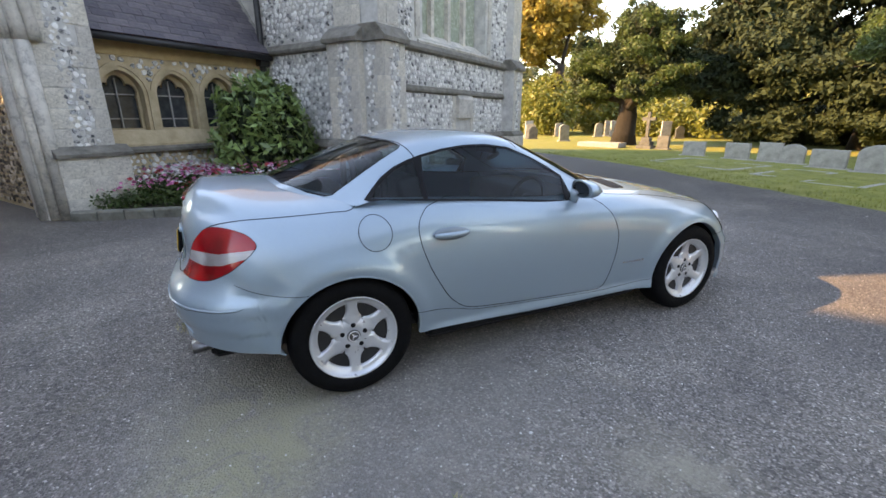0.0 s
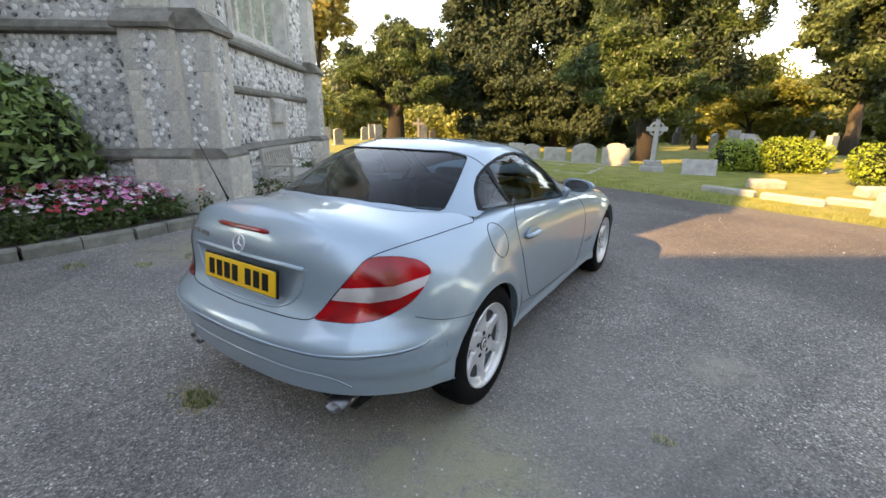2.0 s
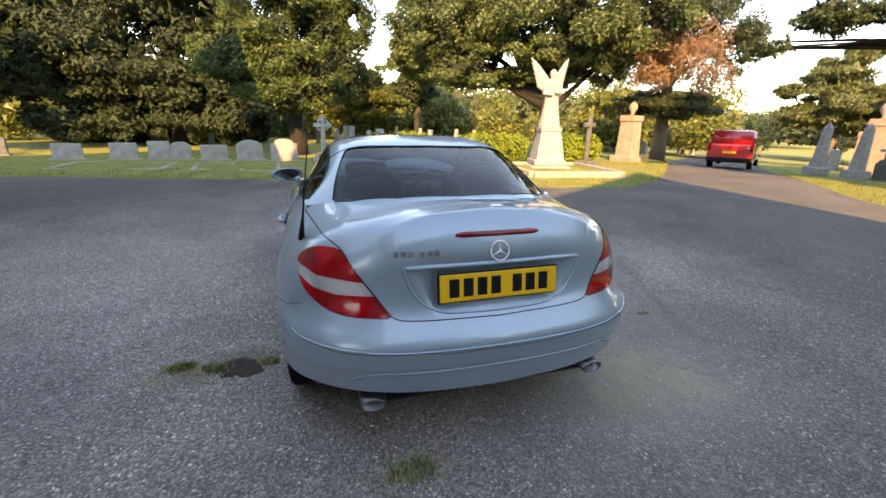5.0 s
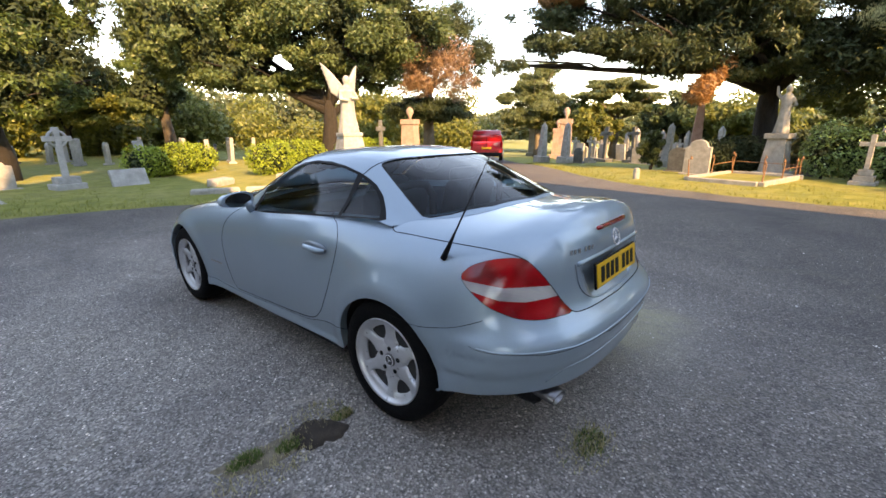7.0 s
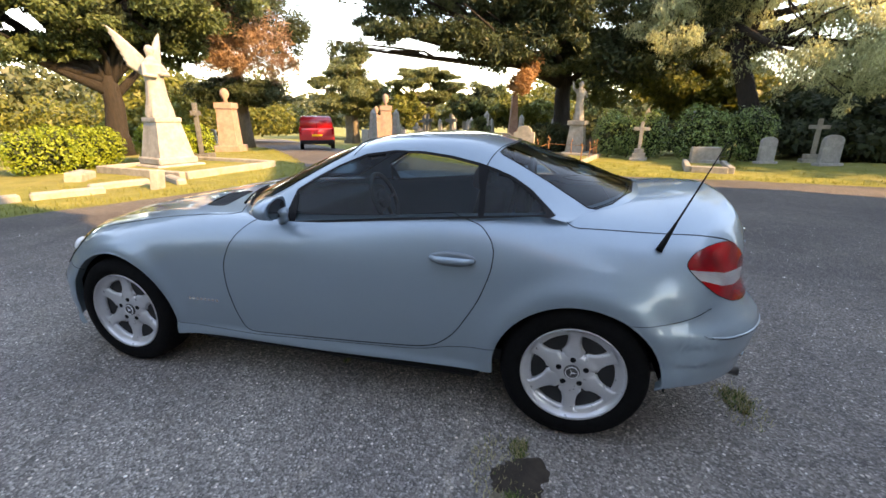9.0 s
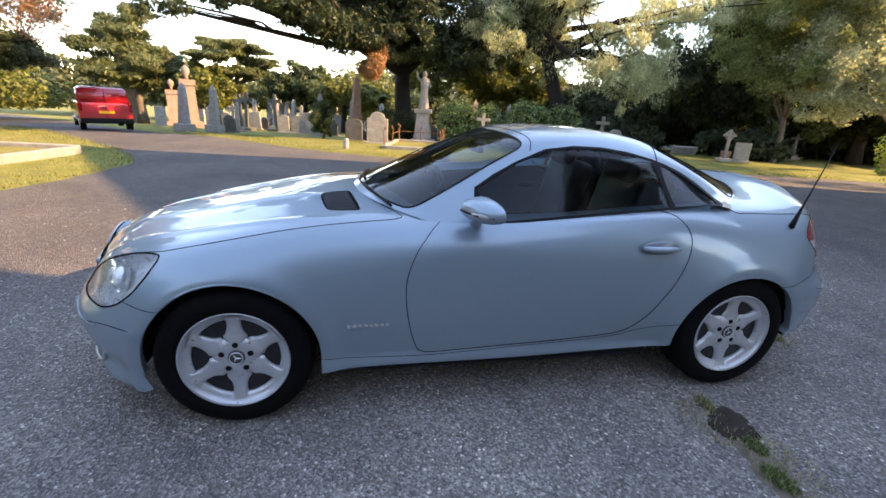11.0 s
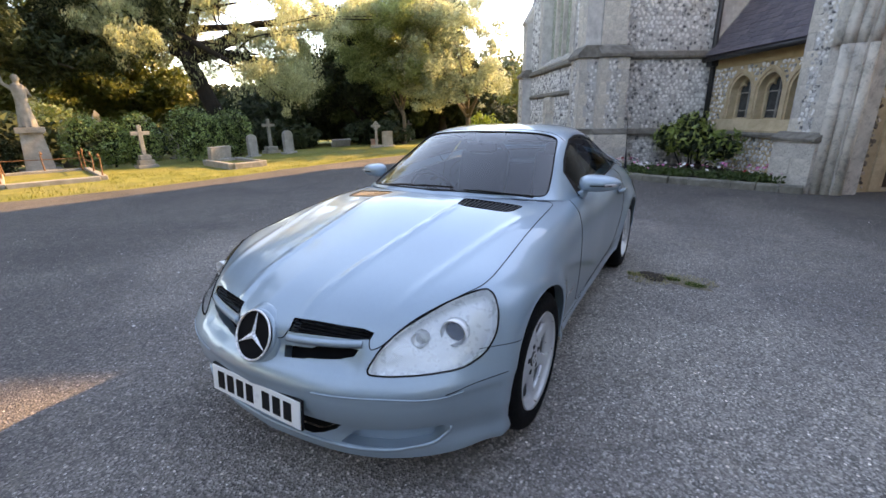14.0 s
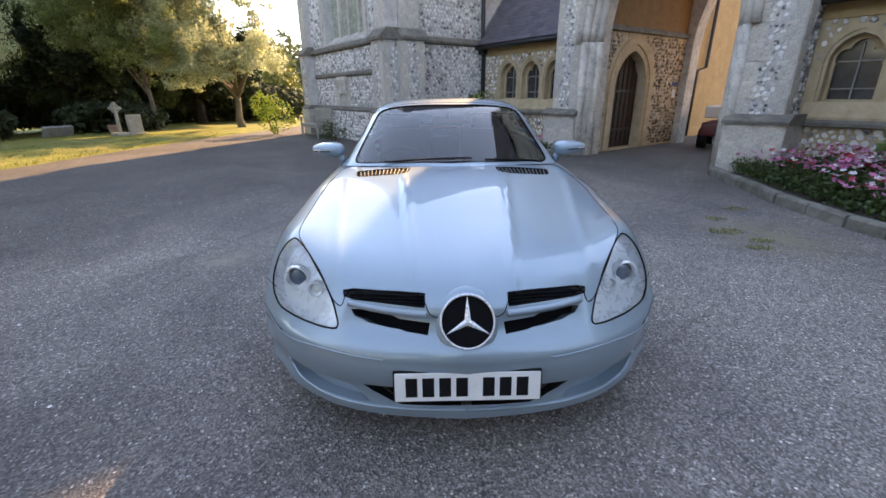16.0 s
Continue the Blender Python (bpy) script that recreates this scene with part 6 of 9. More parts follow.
def interior(car):
    dash = bm_box(-.66, .66, .22, .66, .62, .86, .06, 3)
    part("dashboard", dash, LEATHER, car, "black dashboard", True)
    part("cabin_floor", bm_box(-.70, .70, -1.15, .62, .24, .30), GREY_TRIM, car)
    part("rear_bulkhead", bm_box(-.66, .66, -1.16, -1.02, .28, .93, .03, 2), GREY_TRIM, car)
    part("parcel_shelf", bm_box(-.56, .56, -1.40, -1.02, .90, .93, .01, 1), LEATHER, car)
    part("centre_console", bm_box(-.12, .12, -.75, .30, .28, .60, .03, 2), LEATHER, car)
    for x in (-.36, .36):
        seat = part("seat", bm_box(x - .24, x + .24, -.60, -.06, .32, .52, .07, 3), LEATHER, car, "black leather seat", True)
        bm = bm_box(-.23, .23, -.07, .07, 0, .62, .06, 3, m=pose(x, -.66, .46, 14, 0, 0))
        part("backrest", bm, LEATHER, seat, smooth=True)
        bm = bm_box(-.13, .13, -.045, .045, .60, .71, .04, 3, m=pose(x, -.62, .44, 10, 0, 0))
        part("headrest", bm, LEATHER, seat, smooth=True)
        hoop = [(x - .17, -.93, .80), (x - .17, -.93, 1.02), (x - .11, -.93, 1.09), (x, -.93, 1.105), (x + .11, -.93, 1.09), (x + .17, -.93, 1.02), (x + .17, -.93, .80)]
        solid("roll_hoop", *tube(hoop, .024, 8), GREY_TRIM, seat, True)
    m = pose(.36, .12, .80, 68, 0, 0)
    ring = [m @ Vector((.185 * math.cos(a), .185 * math.sin(a), 0)) for a in np.linspace(0, 2 * math.pi, 33)[:-1]]
    wheel = solid("steering_wheel", *tube(ring, .016, 8, True), LEATHER, car, True, "black steering wheel")
    part("steering_boss", bm_lathe([(.07, -.03), (.075, .0), (.05, .02)], 18, m=m), LEATHER, wheel, smooth=True)
    for a in (0, 180, 270):
        d = m @ Vector((.18 * math.cos(radians(a)), .18 * math.sin(radians(a)), 0))
        solid("steering_spoke", *tube([m @ Vector((0, 0, 0)), d], .014, 6), LEATHER, wheel, True)
    v, f = tube([(0, .05, 1.20), (0, .03, 1.165)], .01, 6)
    inner = solid("interior_mirror", *box_vf(-.115, .115, .0, .03, 1.125, 1.175), BLACK, car)
    solid("mirror_stalk", v, f, BLACK, inner)
    for x in (-.32, .32):
        part("sun_visor", bm_box(x - .15, x + .15, -.16, -.04, 1.185, 1.195, .004, 1), GREY_TRIM, car)


def star(parent, m, r, ring_w, dish=True):
    """A round badge: a ring round three prongs."""
    if dish:
        part("badge_disc", bm_lathe([(r * .98, -.012), (r * .98, -.004), (0.001, -.004)], 36, m=m), GAP, parent, smooth=False)
    ring = [m @ Vector((r * math.cos(a), r * math.sin(a), 0)) for a in np.linspace(0, 2 * math.pi, 41)[:-1]]
    solid("badge_ring", *tube(ring, ring_w, 8, True), SILVER, parent, True)
    for k in range(3):
        a = radians(90 + 120 * k)
        d, e = Vector((math.cos(a), math.sin(a), 0)), Vector((-math.sin(a), math.cos(a), 0))
        pts = [m @ p for p in (d * r * .97, e * r * .12 + d * r * .08, d * -r * .06, e * -r * .12 + d * r * .08, Vector((0, 0, ring_w * 1.6)) + d * r * .06)]
        solid("badge_prong", pts, [(0, 1, 4), (1, 2, 4), (2, 3, 4), (3, 0, 4)], SILVER, parent)


def plate_bars(parent, m, width=0.52, height=0.111, back=None, name="number_plate"):
    base = part(name, bm_box(-width / 2, width / 2, -height / 2, height / 2, 0, .006, .004, 2, m=m), back, parent)
    part("plate_surround", bm_box(-width / 2 - .006, width / 2 + .006, -height / 2 - .006, height / 2 + .006, -.012, .001, .004, 1, m=m), BLACK, base)
    xs = [-.200, -.140, -.080, -.020, .075, .135, .195]
    for x in xs:
        part("plate_bar", bm_box(x - .021, x + .021, -.037, .037, .006, .0075, m=m), BLACK, base)
    return base


def plates_and_badges(skin, car):
    up = Matrix(((1, 0, 0, 0), (0, 0, -1, 0), (0, 1, 0, 0), (0, 0, 0, 1)))
    front = Matrix.Rotation(radians(180), 4, "Z") @ up
    plate_bars(car, Matrix.Translation((0, 2.036, .352)) @ front @ Matrix.Rotation(radians(-6), 4, "X"), back=WHITE_PLATE)
    # Rear plate sits in a shallow tray in the boot lid.
    plate_bars(car, Matrix.Translation((0, -1.972, .757)) @ up @ Matrix.Rotation(radians(-7), 4, "X"), back=YELLOW)
    tray = [(-.40, -1.962, .842), (-.36, -1.968, .72), (-.26, -1.985, .655), (0, -1.992, .648), (.26, -1.985, .655), (.36, -1.968, .72), (.40, -1.962, .842)]
    for _ in range(2):
        cut = [tray[0]]
        for a, b in zip(tray, tray[1:]):
            cut += [tuple(Vector(a).lerp(Vector(b), .25)), tuple(Vector(a).lerp(Vector(b), .75))]
        tray = cut + [tray[-1]]
    snug = []
    for k in range(len(tray) - 1):
        for t in np.linspace(0, 1, 3)[:-1]:
            q = Vector(tray[k]).lerp(Vector(tray[k + 1]), t)
            p = skin.at(*skin.find((abs(q.x), q.y, q.z), (1, .3, 1)))
            snug.append((math.copysign(p[0], q.x), p[1] - .001, p[2]))
    solid("tray_edge", *tube(snug, .0045, 6), PAINT, car, True)
    bar = []
    for x in np.linspace(-.385, .385, 21):
        p = skin.at(*skin.find((abs(x), -1.955, .838), (1, .3, 1)))
        bar.append((x, p[1] - .003, p[2]))
    solid("boot_handle_strip", *tube(bar, .011, 6), PAINT, car, True)
    line = []
    for x in np.linspace(-.183, .183, 15):
        p = skin.at(*skin.find((abs(x), -1.935, .962), (1, .3, 1)))
        line.append((x, p[1] - .001, p[2]))
    solid("brake_light", *tube(line, [.006] + [.012] * 13 + [.006], 8), RED_LAMP, car, True, "red high-level brake light")
    p = skin.at(*skin.find((0, -1.955, .893), (1, .3, 1)))
    star(car, Matrix.Translation((0, p[1] - .006, .893)) @ up @ Matrix.Rotation(radians(-16), 4, "X"), .040, .0035, False)
    # The model lettering is a row of bright bars.
    for k, x in enumerate((-.42, -.395, -.365, -.320, -.290, -.262)):
        p = skin.at(*skin.find((abs(x), -1.93, .893), (1, .3, 1)))
        solid("model_badge_bar", *box_vf(x - .009, x + .009, p[1] - .004, p[1] + .002, .884, .905), CHROME, car)
    # Star in a bulge of the nose.
    m = Matrix.Translation((0, 1.990, .588)) @ front @ Matrix.Rotation(radians(-24), 4, "X")
    part("badge_pod", bm_lathe([(.090, -.09), (.100, -.03), (.101, -.006), (.097, .0)], 40, m=m), PAINT, car, smooth=True)
    star(car, m @ Matrix.Translation((0, 0, .012)), .093, .0040)
    bm = bmesh.new()
    bmesh.ops.create_uvsphere(bm, u_segments=24, v_segments=12, radius=1)
    bmesh.ops.transform(bm, matrix=m @ Matrix.Translation((0, -.012, -.026)) @ Matrix.Diagonal((.110, .136, .031, 1)), verts=bm.verts)
    part("nose_bulge", bm, PAINT, car, smooth=True)
    # Exhausts and the aerial.
    for s in (1, -1):
        m = pose(s * .525, -1.928, .272, 97, 0, s * 4) @ Matrix.Diagonal((1.55, .84, 1, 1))
        part("exhaust_tip", bm_lathe([(.036, -.16), (.036, .028), (.033, .030), (.030, .028), (.029, -.03)], 24, m=m), EXHAUST, car, "oval chrome exhaust tip", True)
        part("exhaust_bore", bm_lathe([(.0290, -.03), (.0290, -.025), (0.001, -.025)], 24, m=m), GAP, car)
    foot = skin.at(*skin.find((.775, -1.50, .88)))
    a = Vector((-foot[0], foot[1], foot[2]))
    v, f = tube([a, a + Vector((.004, -.016, .036)), a + Vector((.014, -.053, .12)), a + Vector((.05, -.19, .43))], [.015, .012, .0045, .0018], 8)
    solid("aerial", v, f, BLACK, car, True, "black whip aerial")


def underside(car):
    part("underbody", bm_box(-.80, .80, -.80, .80, .17, .26, .03, 1), BLACK, car)
    part("front_undertray", bm_box(-.58, .58, .80, 1.80, .17, .26, .03, 1), BLACK, car)
    part("rear_undertray", bm_box(-.58, .58, -1.88, -.80, .20, .30, .03, 1), BLACK, car)
    for s in (1, -1):
        for cy in (1.215, -1.215):
            pts, n = [], 24
            verts = [(s * x, cy + .375 * math.cos(a), .316 + .375 * math.sin(a)) for x in (.52, .835) for a in np.linspace(-.12, math.pi + .12, n)]
            faces = [(k, k + 1, n + k + 1, n + k) for k in range(n - 1)] + [tuple(range(n))]
            solid("wheel_well", verts, faces, BLACK, car, False)


def wheels(car):
    """Front wheels and rear wheels: tyre, six-spoke alloy rim, bolts and brake disc."""
    made = None
    for s in (1, -1):
        for y in (1.215, -1.215):
            m = pose(s * .772, y, .316, 0, 0, 0 if s > 0 else 180)
            if made is None:
                made = build_wheel(car)
                made.matrix_basis = m
            else:
                copy_thing(made, m)


def build_wheel(car):
    turn = pose(0, 0, 0, 0, 90, 0)
    prof = [(.222, -.10), (.255, -.104), (.292, -.098), (.309, -.078), (.316, -.05), (.317, 0), (.316, .05), (.309, .078), (.294, .095), (.260, .103), (.228, .098), (.218, .088)]
    wheel = part("wheel", bm_lathe([(.206, .045), (.216, .06), (.222, .092), (.219, .100), (.212, .088), (.206, .076), (.192, .072), (.180, .066), (.176, .056), (.184, .044)], 56, m=turn), ALLOY, car, "six-spoke silver alloy wheel", True)
    bm = bmesh.new()
    n = 64
    rings = [[bm.verts.new((x, r * math.cos(2 * math.pi * i / n), r * math.sin(2 * math.pi * i / n))) for i in range(n)] for r, x in prof]
    for a, b in zip(rings, rings[1:]):
        for i in range(n):
            bm.faces.new((a[i], b[i], b[(i + 1) % n], a[(i + 1) % n]))
    bmesh.ops.recalc_face_normals(bm, faces=bm.faces)
    part("tyre", bm, RUBBER, wheel, "black road tyre", True)
    part("brake_disc", bm_lathe([(.07, -.02), (.145, -.02), (.145, .0), (.07, .004)], 32, m=turn), STEEL, wheel, smooth=False)
    part("barrel", bm_lathe([(.212, .05), (.204, .03), (.198, -.02), (.193, -.08), (.02, -.075)], 40, m=turn), BARREL, wheel)
    part("caliper", bm_box(-.03, .025, .09, .16, -.05, .05, .015, 2), STEEL, wheel)
    for k in range(6):
        part("spoke", spoke_mesh(pose(0, 0, 0, 60 * k, 0, 0)), ALLOY, wheel, smooth=True)
    part("hub", bm_lathe([(.096, .020), (.098, .050), (.090, .062), (.050, .069), (.034, .064)], 36, m=turn), ALLOY, wheel, smooth=True)
    cap = part("hub_cap", bm_lathe([(.034, .055), (.034, .068), (.028, .071), (0.001, .072)], 24, m=turn), STEEL, wheel, "grey centre cap", True)
    star(wheel, Matrix.Translation((.0735, 0, 0)) @ turn, .027, .0022, False)
    for k in range(5):
        a = radians(90 + 72 * k)
        m = Matrix.Translation((0, .060 * math.cos(a), .060 * math.sin(a))) @ turn
        part("bolt", bm_lathe([(.0125, .050), (.0125, .0695), (.010, .0700)], 10, m=m), BLACK, wheel)
    return wheel


def spoke_mesh(m):
    """A broad spoke that swells at the hub and splits into the rim, in the plane of y and z."""
    prof = [(.050, .0249, .062), (.075, .0374, .062), (.098, .0489, .060), (.104, .0500, .059), (.109, .0520, .059), (.113, .0455, .059), (.119, .0390, .060), (.128, .0340, .061), (.142, .0300, .062), (.160, .0285, .064), (.176, .0300, .067), (.188, .036, .070), (.197, .050, .072)]
    bm = bmesh.new()
    rows = []
    for r, w, x in prof:
        row = []
        for t in (-1, -.82, -.5, 0, .5, .82, 1):
            ang = math.asin(max(-1, min(1, t * w / r)))
            crown = x + .005 * (1 - t * t) - (.012 if abs(t) == 1 else 0)
            row.append(bm.verts.new(m @ Vector((crown, r * math.sin(ang), r * math.cos(ang)))))
        for t in (1, -1):
            ang = math.asin(max(-1, min(1, t * w / r)))
            row.append(bm.verts.new(m @ Vector((x - .045, r * math.sin(ang) * .96, r * math.cos(ang)))))
        rows.append(row)
    for a, b in zip(rows, rows[1:]):
        k = len(a)
        for i in range(k):
            bm.faces.new((a[i], a[(i + 1) % k], b[(i + 1) % k], b[i]))
    bmesh.ops.recalc_face_normals(bm, faces=bm.faces)
    return bm


build_car()


# ---- planting ----
def leaf_cloud(rng, blobs, n, size, aspect=0.55, shell=0.55, lumps=1.3, droop=0.0, cut=-0.10, corners=4):
    """Leaves scattered over ellipsoids (cx, cy, cz, rx, ry, rz), thinned by a noise so that gaps show. Gives verts and faces."""
    vol = np.array([max(b[3] * b[4], b[3] * b[5]) for b in blobs])
    pick = rng.choice(len(blobs), n, p=vol / vol.sum())
    b = np.array(blobs)[pick]
    d = rng.normal(size=(n, 3))
    d /= np.linalg.norm(d, axis=1, keepdims=True)
    r = shell + (1 - shell) * rng.random(n) ** 0.7
    p = b[:, :3] + d * b[:, 3:] * r[:, None]
    ok = np.array([noise.noise(Vector(q) * lumps) > cut for q in p]) & (p[:, 2] > 0.03)
    p, d = p[ok], d[ok]
    n = len(p)
    nrm = d * 0.6 + rng.normal(size=(n, 3)) * 0.7 + np.array((0, 0, 0.35))
    nrm /= np.linalg.norm(nrm, axis=1, keepdims=True)
    a = np.cross(nrm, rng.normal(size=(n, 3)) + np.array((0, 0, -droop * 4)) * 0)
    if droop:
        a = a * (1 - droop) + np.array((0, 0, -1.0)) * droop
    a /= np.linalg.norm(a, axis=1, keepdims=True)
    c = np.cross(nrm, a)
    s = size * (0.6 + 0.8 * rng.random(n))[:, None]
    tip, root, l, rr = p + a * s, p - a * s * 0.9, p + c * s * aspect, p - c * s * aspect
    if corners == 3:
        return np.stack([root - c * s * aspect * .6, root + c * s * aspect, tip], 1).reshape(-1, 3), np.arange(3 * n).reshape(n, 3)
    verts = np.stack([root, rr, tip, l], 1).reshape(-1, 3)
    faces = np.arange(4 * n).reshape(n, 4)
    return verts, faces


def leaf_object(name, verts, faces, mat, parent=None, label=""):
    me = bpy.data.meshes.new(name)
    me.vertices.add(len(verts))
    me.vertices.foreach_set("co", np.asarray(verts, np.float32).ravel())
    me.loops.add(faces.size)
    me.loops.foreach_set("vertex_index", faces.ravel().astype(np.int32))
    me.polygons.add(len(faces))
    me.polygons.foreach_set("loop_start", (np.arange(len(faces)) * faces.shape[1]).astype(np.int32))
    me.materials.append(mat)
    me.update(calc_edges=True)
    ob = new(name, me)
    if parent is not None:
        ob.parent = parent
    if label:
        ob["label"] = label
    return ob


def tree(name, x, y, label, trunk_h, trunk_r, blobs, n, leaf, mat, bark=None, seed=1, lean=(0, 0), aspect=0.55, droop=0.0, dead=None, lumps=0.9, cut=-0.22, dead_share=.3, dead_mat=None):
    """Trunk with limbs to every mass of the crown; blobs are relative to the foot: (dx, dy, z, rx, ry, rz)."""
    rng = np.random.default_rng(seed)
    z0 = terrain(x, y)
    root = empty(name, pose(x, y, z0), label, "tree")
    top = Vector((lean[0], lean[1], trunk_h))
    pts = [Vector((0, 0, -0.1)), Vector((lean[0] * .15 + rng.normal() * .05, lean[1] * .15, trunk_h * .3)), Vector((lean[0] * .5, lean[1] * .5 + rng.normal() * .08, trunk_h * .65)), top]
    groups = [tube(pts, [trunk_r * 1.35, trunk_r, trunk_r * .86, trunk_r * .7], 10)]
    for b in blobs:
        c = Vector(b[:3])
        mid = top.lerp(c, 0.5) + Vector((rng.normal() * .2, rng.normal() * .2, rng.normal() * .1 - 0.1))
        start = pts[2].lerp(top, rng.uniform(0.2, 1.0))
        groups.append(tube([start, mid, c], [trunk_r * .45, trunk_r * .28, trunk_r * .08], 7))
        for _ in range(3):
            e = c + Vector((rng.normal() * b[3] * .5, rng.normal() * b[4] * .5, rng.normal() * b[5] * .4))
            groups.append(tube([mid.lerp(c, rng.uniform(.2, .8)), (mid + e) / 2 + Vector((0, 0, .1)), e], [trunk_r * .16, trunk_r * .10, trunk_r * .04], 5))
    solid("trunk", *joined(groups), bark or BARK, root, True)
    sprays = []
    for b in blobs:
        for _ in range(26):
            d = rng.normal(size=3)
            d /= np.linalg.norm(d)
            k = rng.uniform(.62, 1.02)
            s = rng.uniform(.17, .40) * (1.15 - .3 * abs(d[2]))
            sprays.append((b[0] + d[0] * b[3] * k, b[1] + d[1] * b[4] * k, b[2] + d[2] * b[5] * k, b[3] * s, b[4] * s, min(b[5] * s * .8, 1.0)))
    v, f = leaf_cloud(rng, sprays, int(n * (2.7 if mat in (PALE, SAGE, OLIVE_LEAF) else 3.9)), leaf * .80, aspect * 1.25, 0.15, lumps, droop, cut, 3)
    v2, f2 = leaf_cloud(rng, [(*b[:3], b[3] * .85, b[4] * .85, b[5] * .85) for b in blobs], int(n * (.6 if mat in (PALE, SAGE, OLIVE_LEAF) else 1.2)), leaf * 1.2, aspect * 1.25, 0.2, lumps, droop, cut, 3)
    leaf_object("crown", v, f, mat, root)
    # Dense crowns get darker inner leaves, which stand in for their inner shade.
    leaf_object("inner_foliage", v2, f2, DEEP_AND_SHADED if mat in (YEW, HOLM, PINE, LAUREL) else mat, root)
    if dead:
        v, f = leaf_cloud(rng, dead, int(n * dead_share), leaf * 1.1, .14, 0.2, 1.6, .15, -.1)
        leaf_object("dead_foliage", v, f, dead_mat or DEAD, root, "brown dead needles")
    return root


def hedge(x0, y0, x1, y1, width, height, mat, label, n=9500, leaf=0.036, seed=3):
    rng = np.random.default_rng(seed)
    a, b = np.array((x0, y0)), np.array((x1, y1))
    k = max(2, int(np.linalg.norm(b - a) / (width * .5)))
    blobs = []
    z0 = terrain((x0 + x1) / 2, (y0 + y1) / 2)
    for i in range(k + 1):
        p = a + (b - a) * i / k
        blobs.append((p[0] + rng.normal() * .05, p[1] + rng.normal() * .05, z0 + height * .5, width * .62, width * .62, height * .53 * rng.uniform(.9, 1.08)))
    v, f = leaf_cloud(rng, blobs, n, leaf, .6, 0.6, 2.2, 0, -0.35)
    root = empty("hedge", pose(0, 0, 0), label, "hedge")
    leaf_object("foliage", v, f, mat, root)
    # Dark core leaves: the shade inside the hedge is coloured in.
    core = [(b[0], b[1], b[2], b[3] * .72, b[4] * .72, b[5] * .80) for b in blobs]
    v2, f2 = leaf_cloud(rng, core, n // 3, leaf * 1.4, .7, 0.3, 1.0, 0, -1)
    leaf_object("inner_foliage", v2, f2, DEEP_AND_SHADED, root)
    for p in blobs:
        solid("stem", *tube([(p[0], p[1], z0 - .05), (p[0] + rng.normal() * .1, p[1] + rng.normal() * .1, z0 + height * .8)], [.04, .012], 5), BARK, root)
    return root


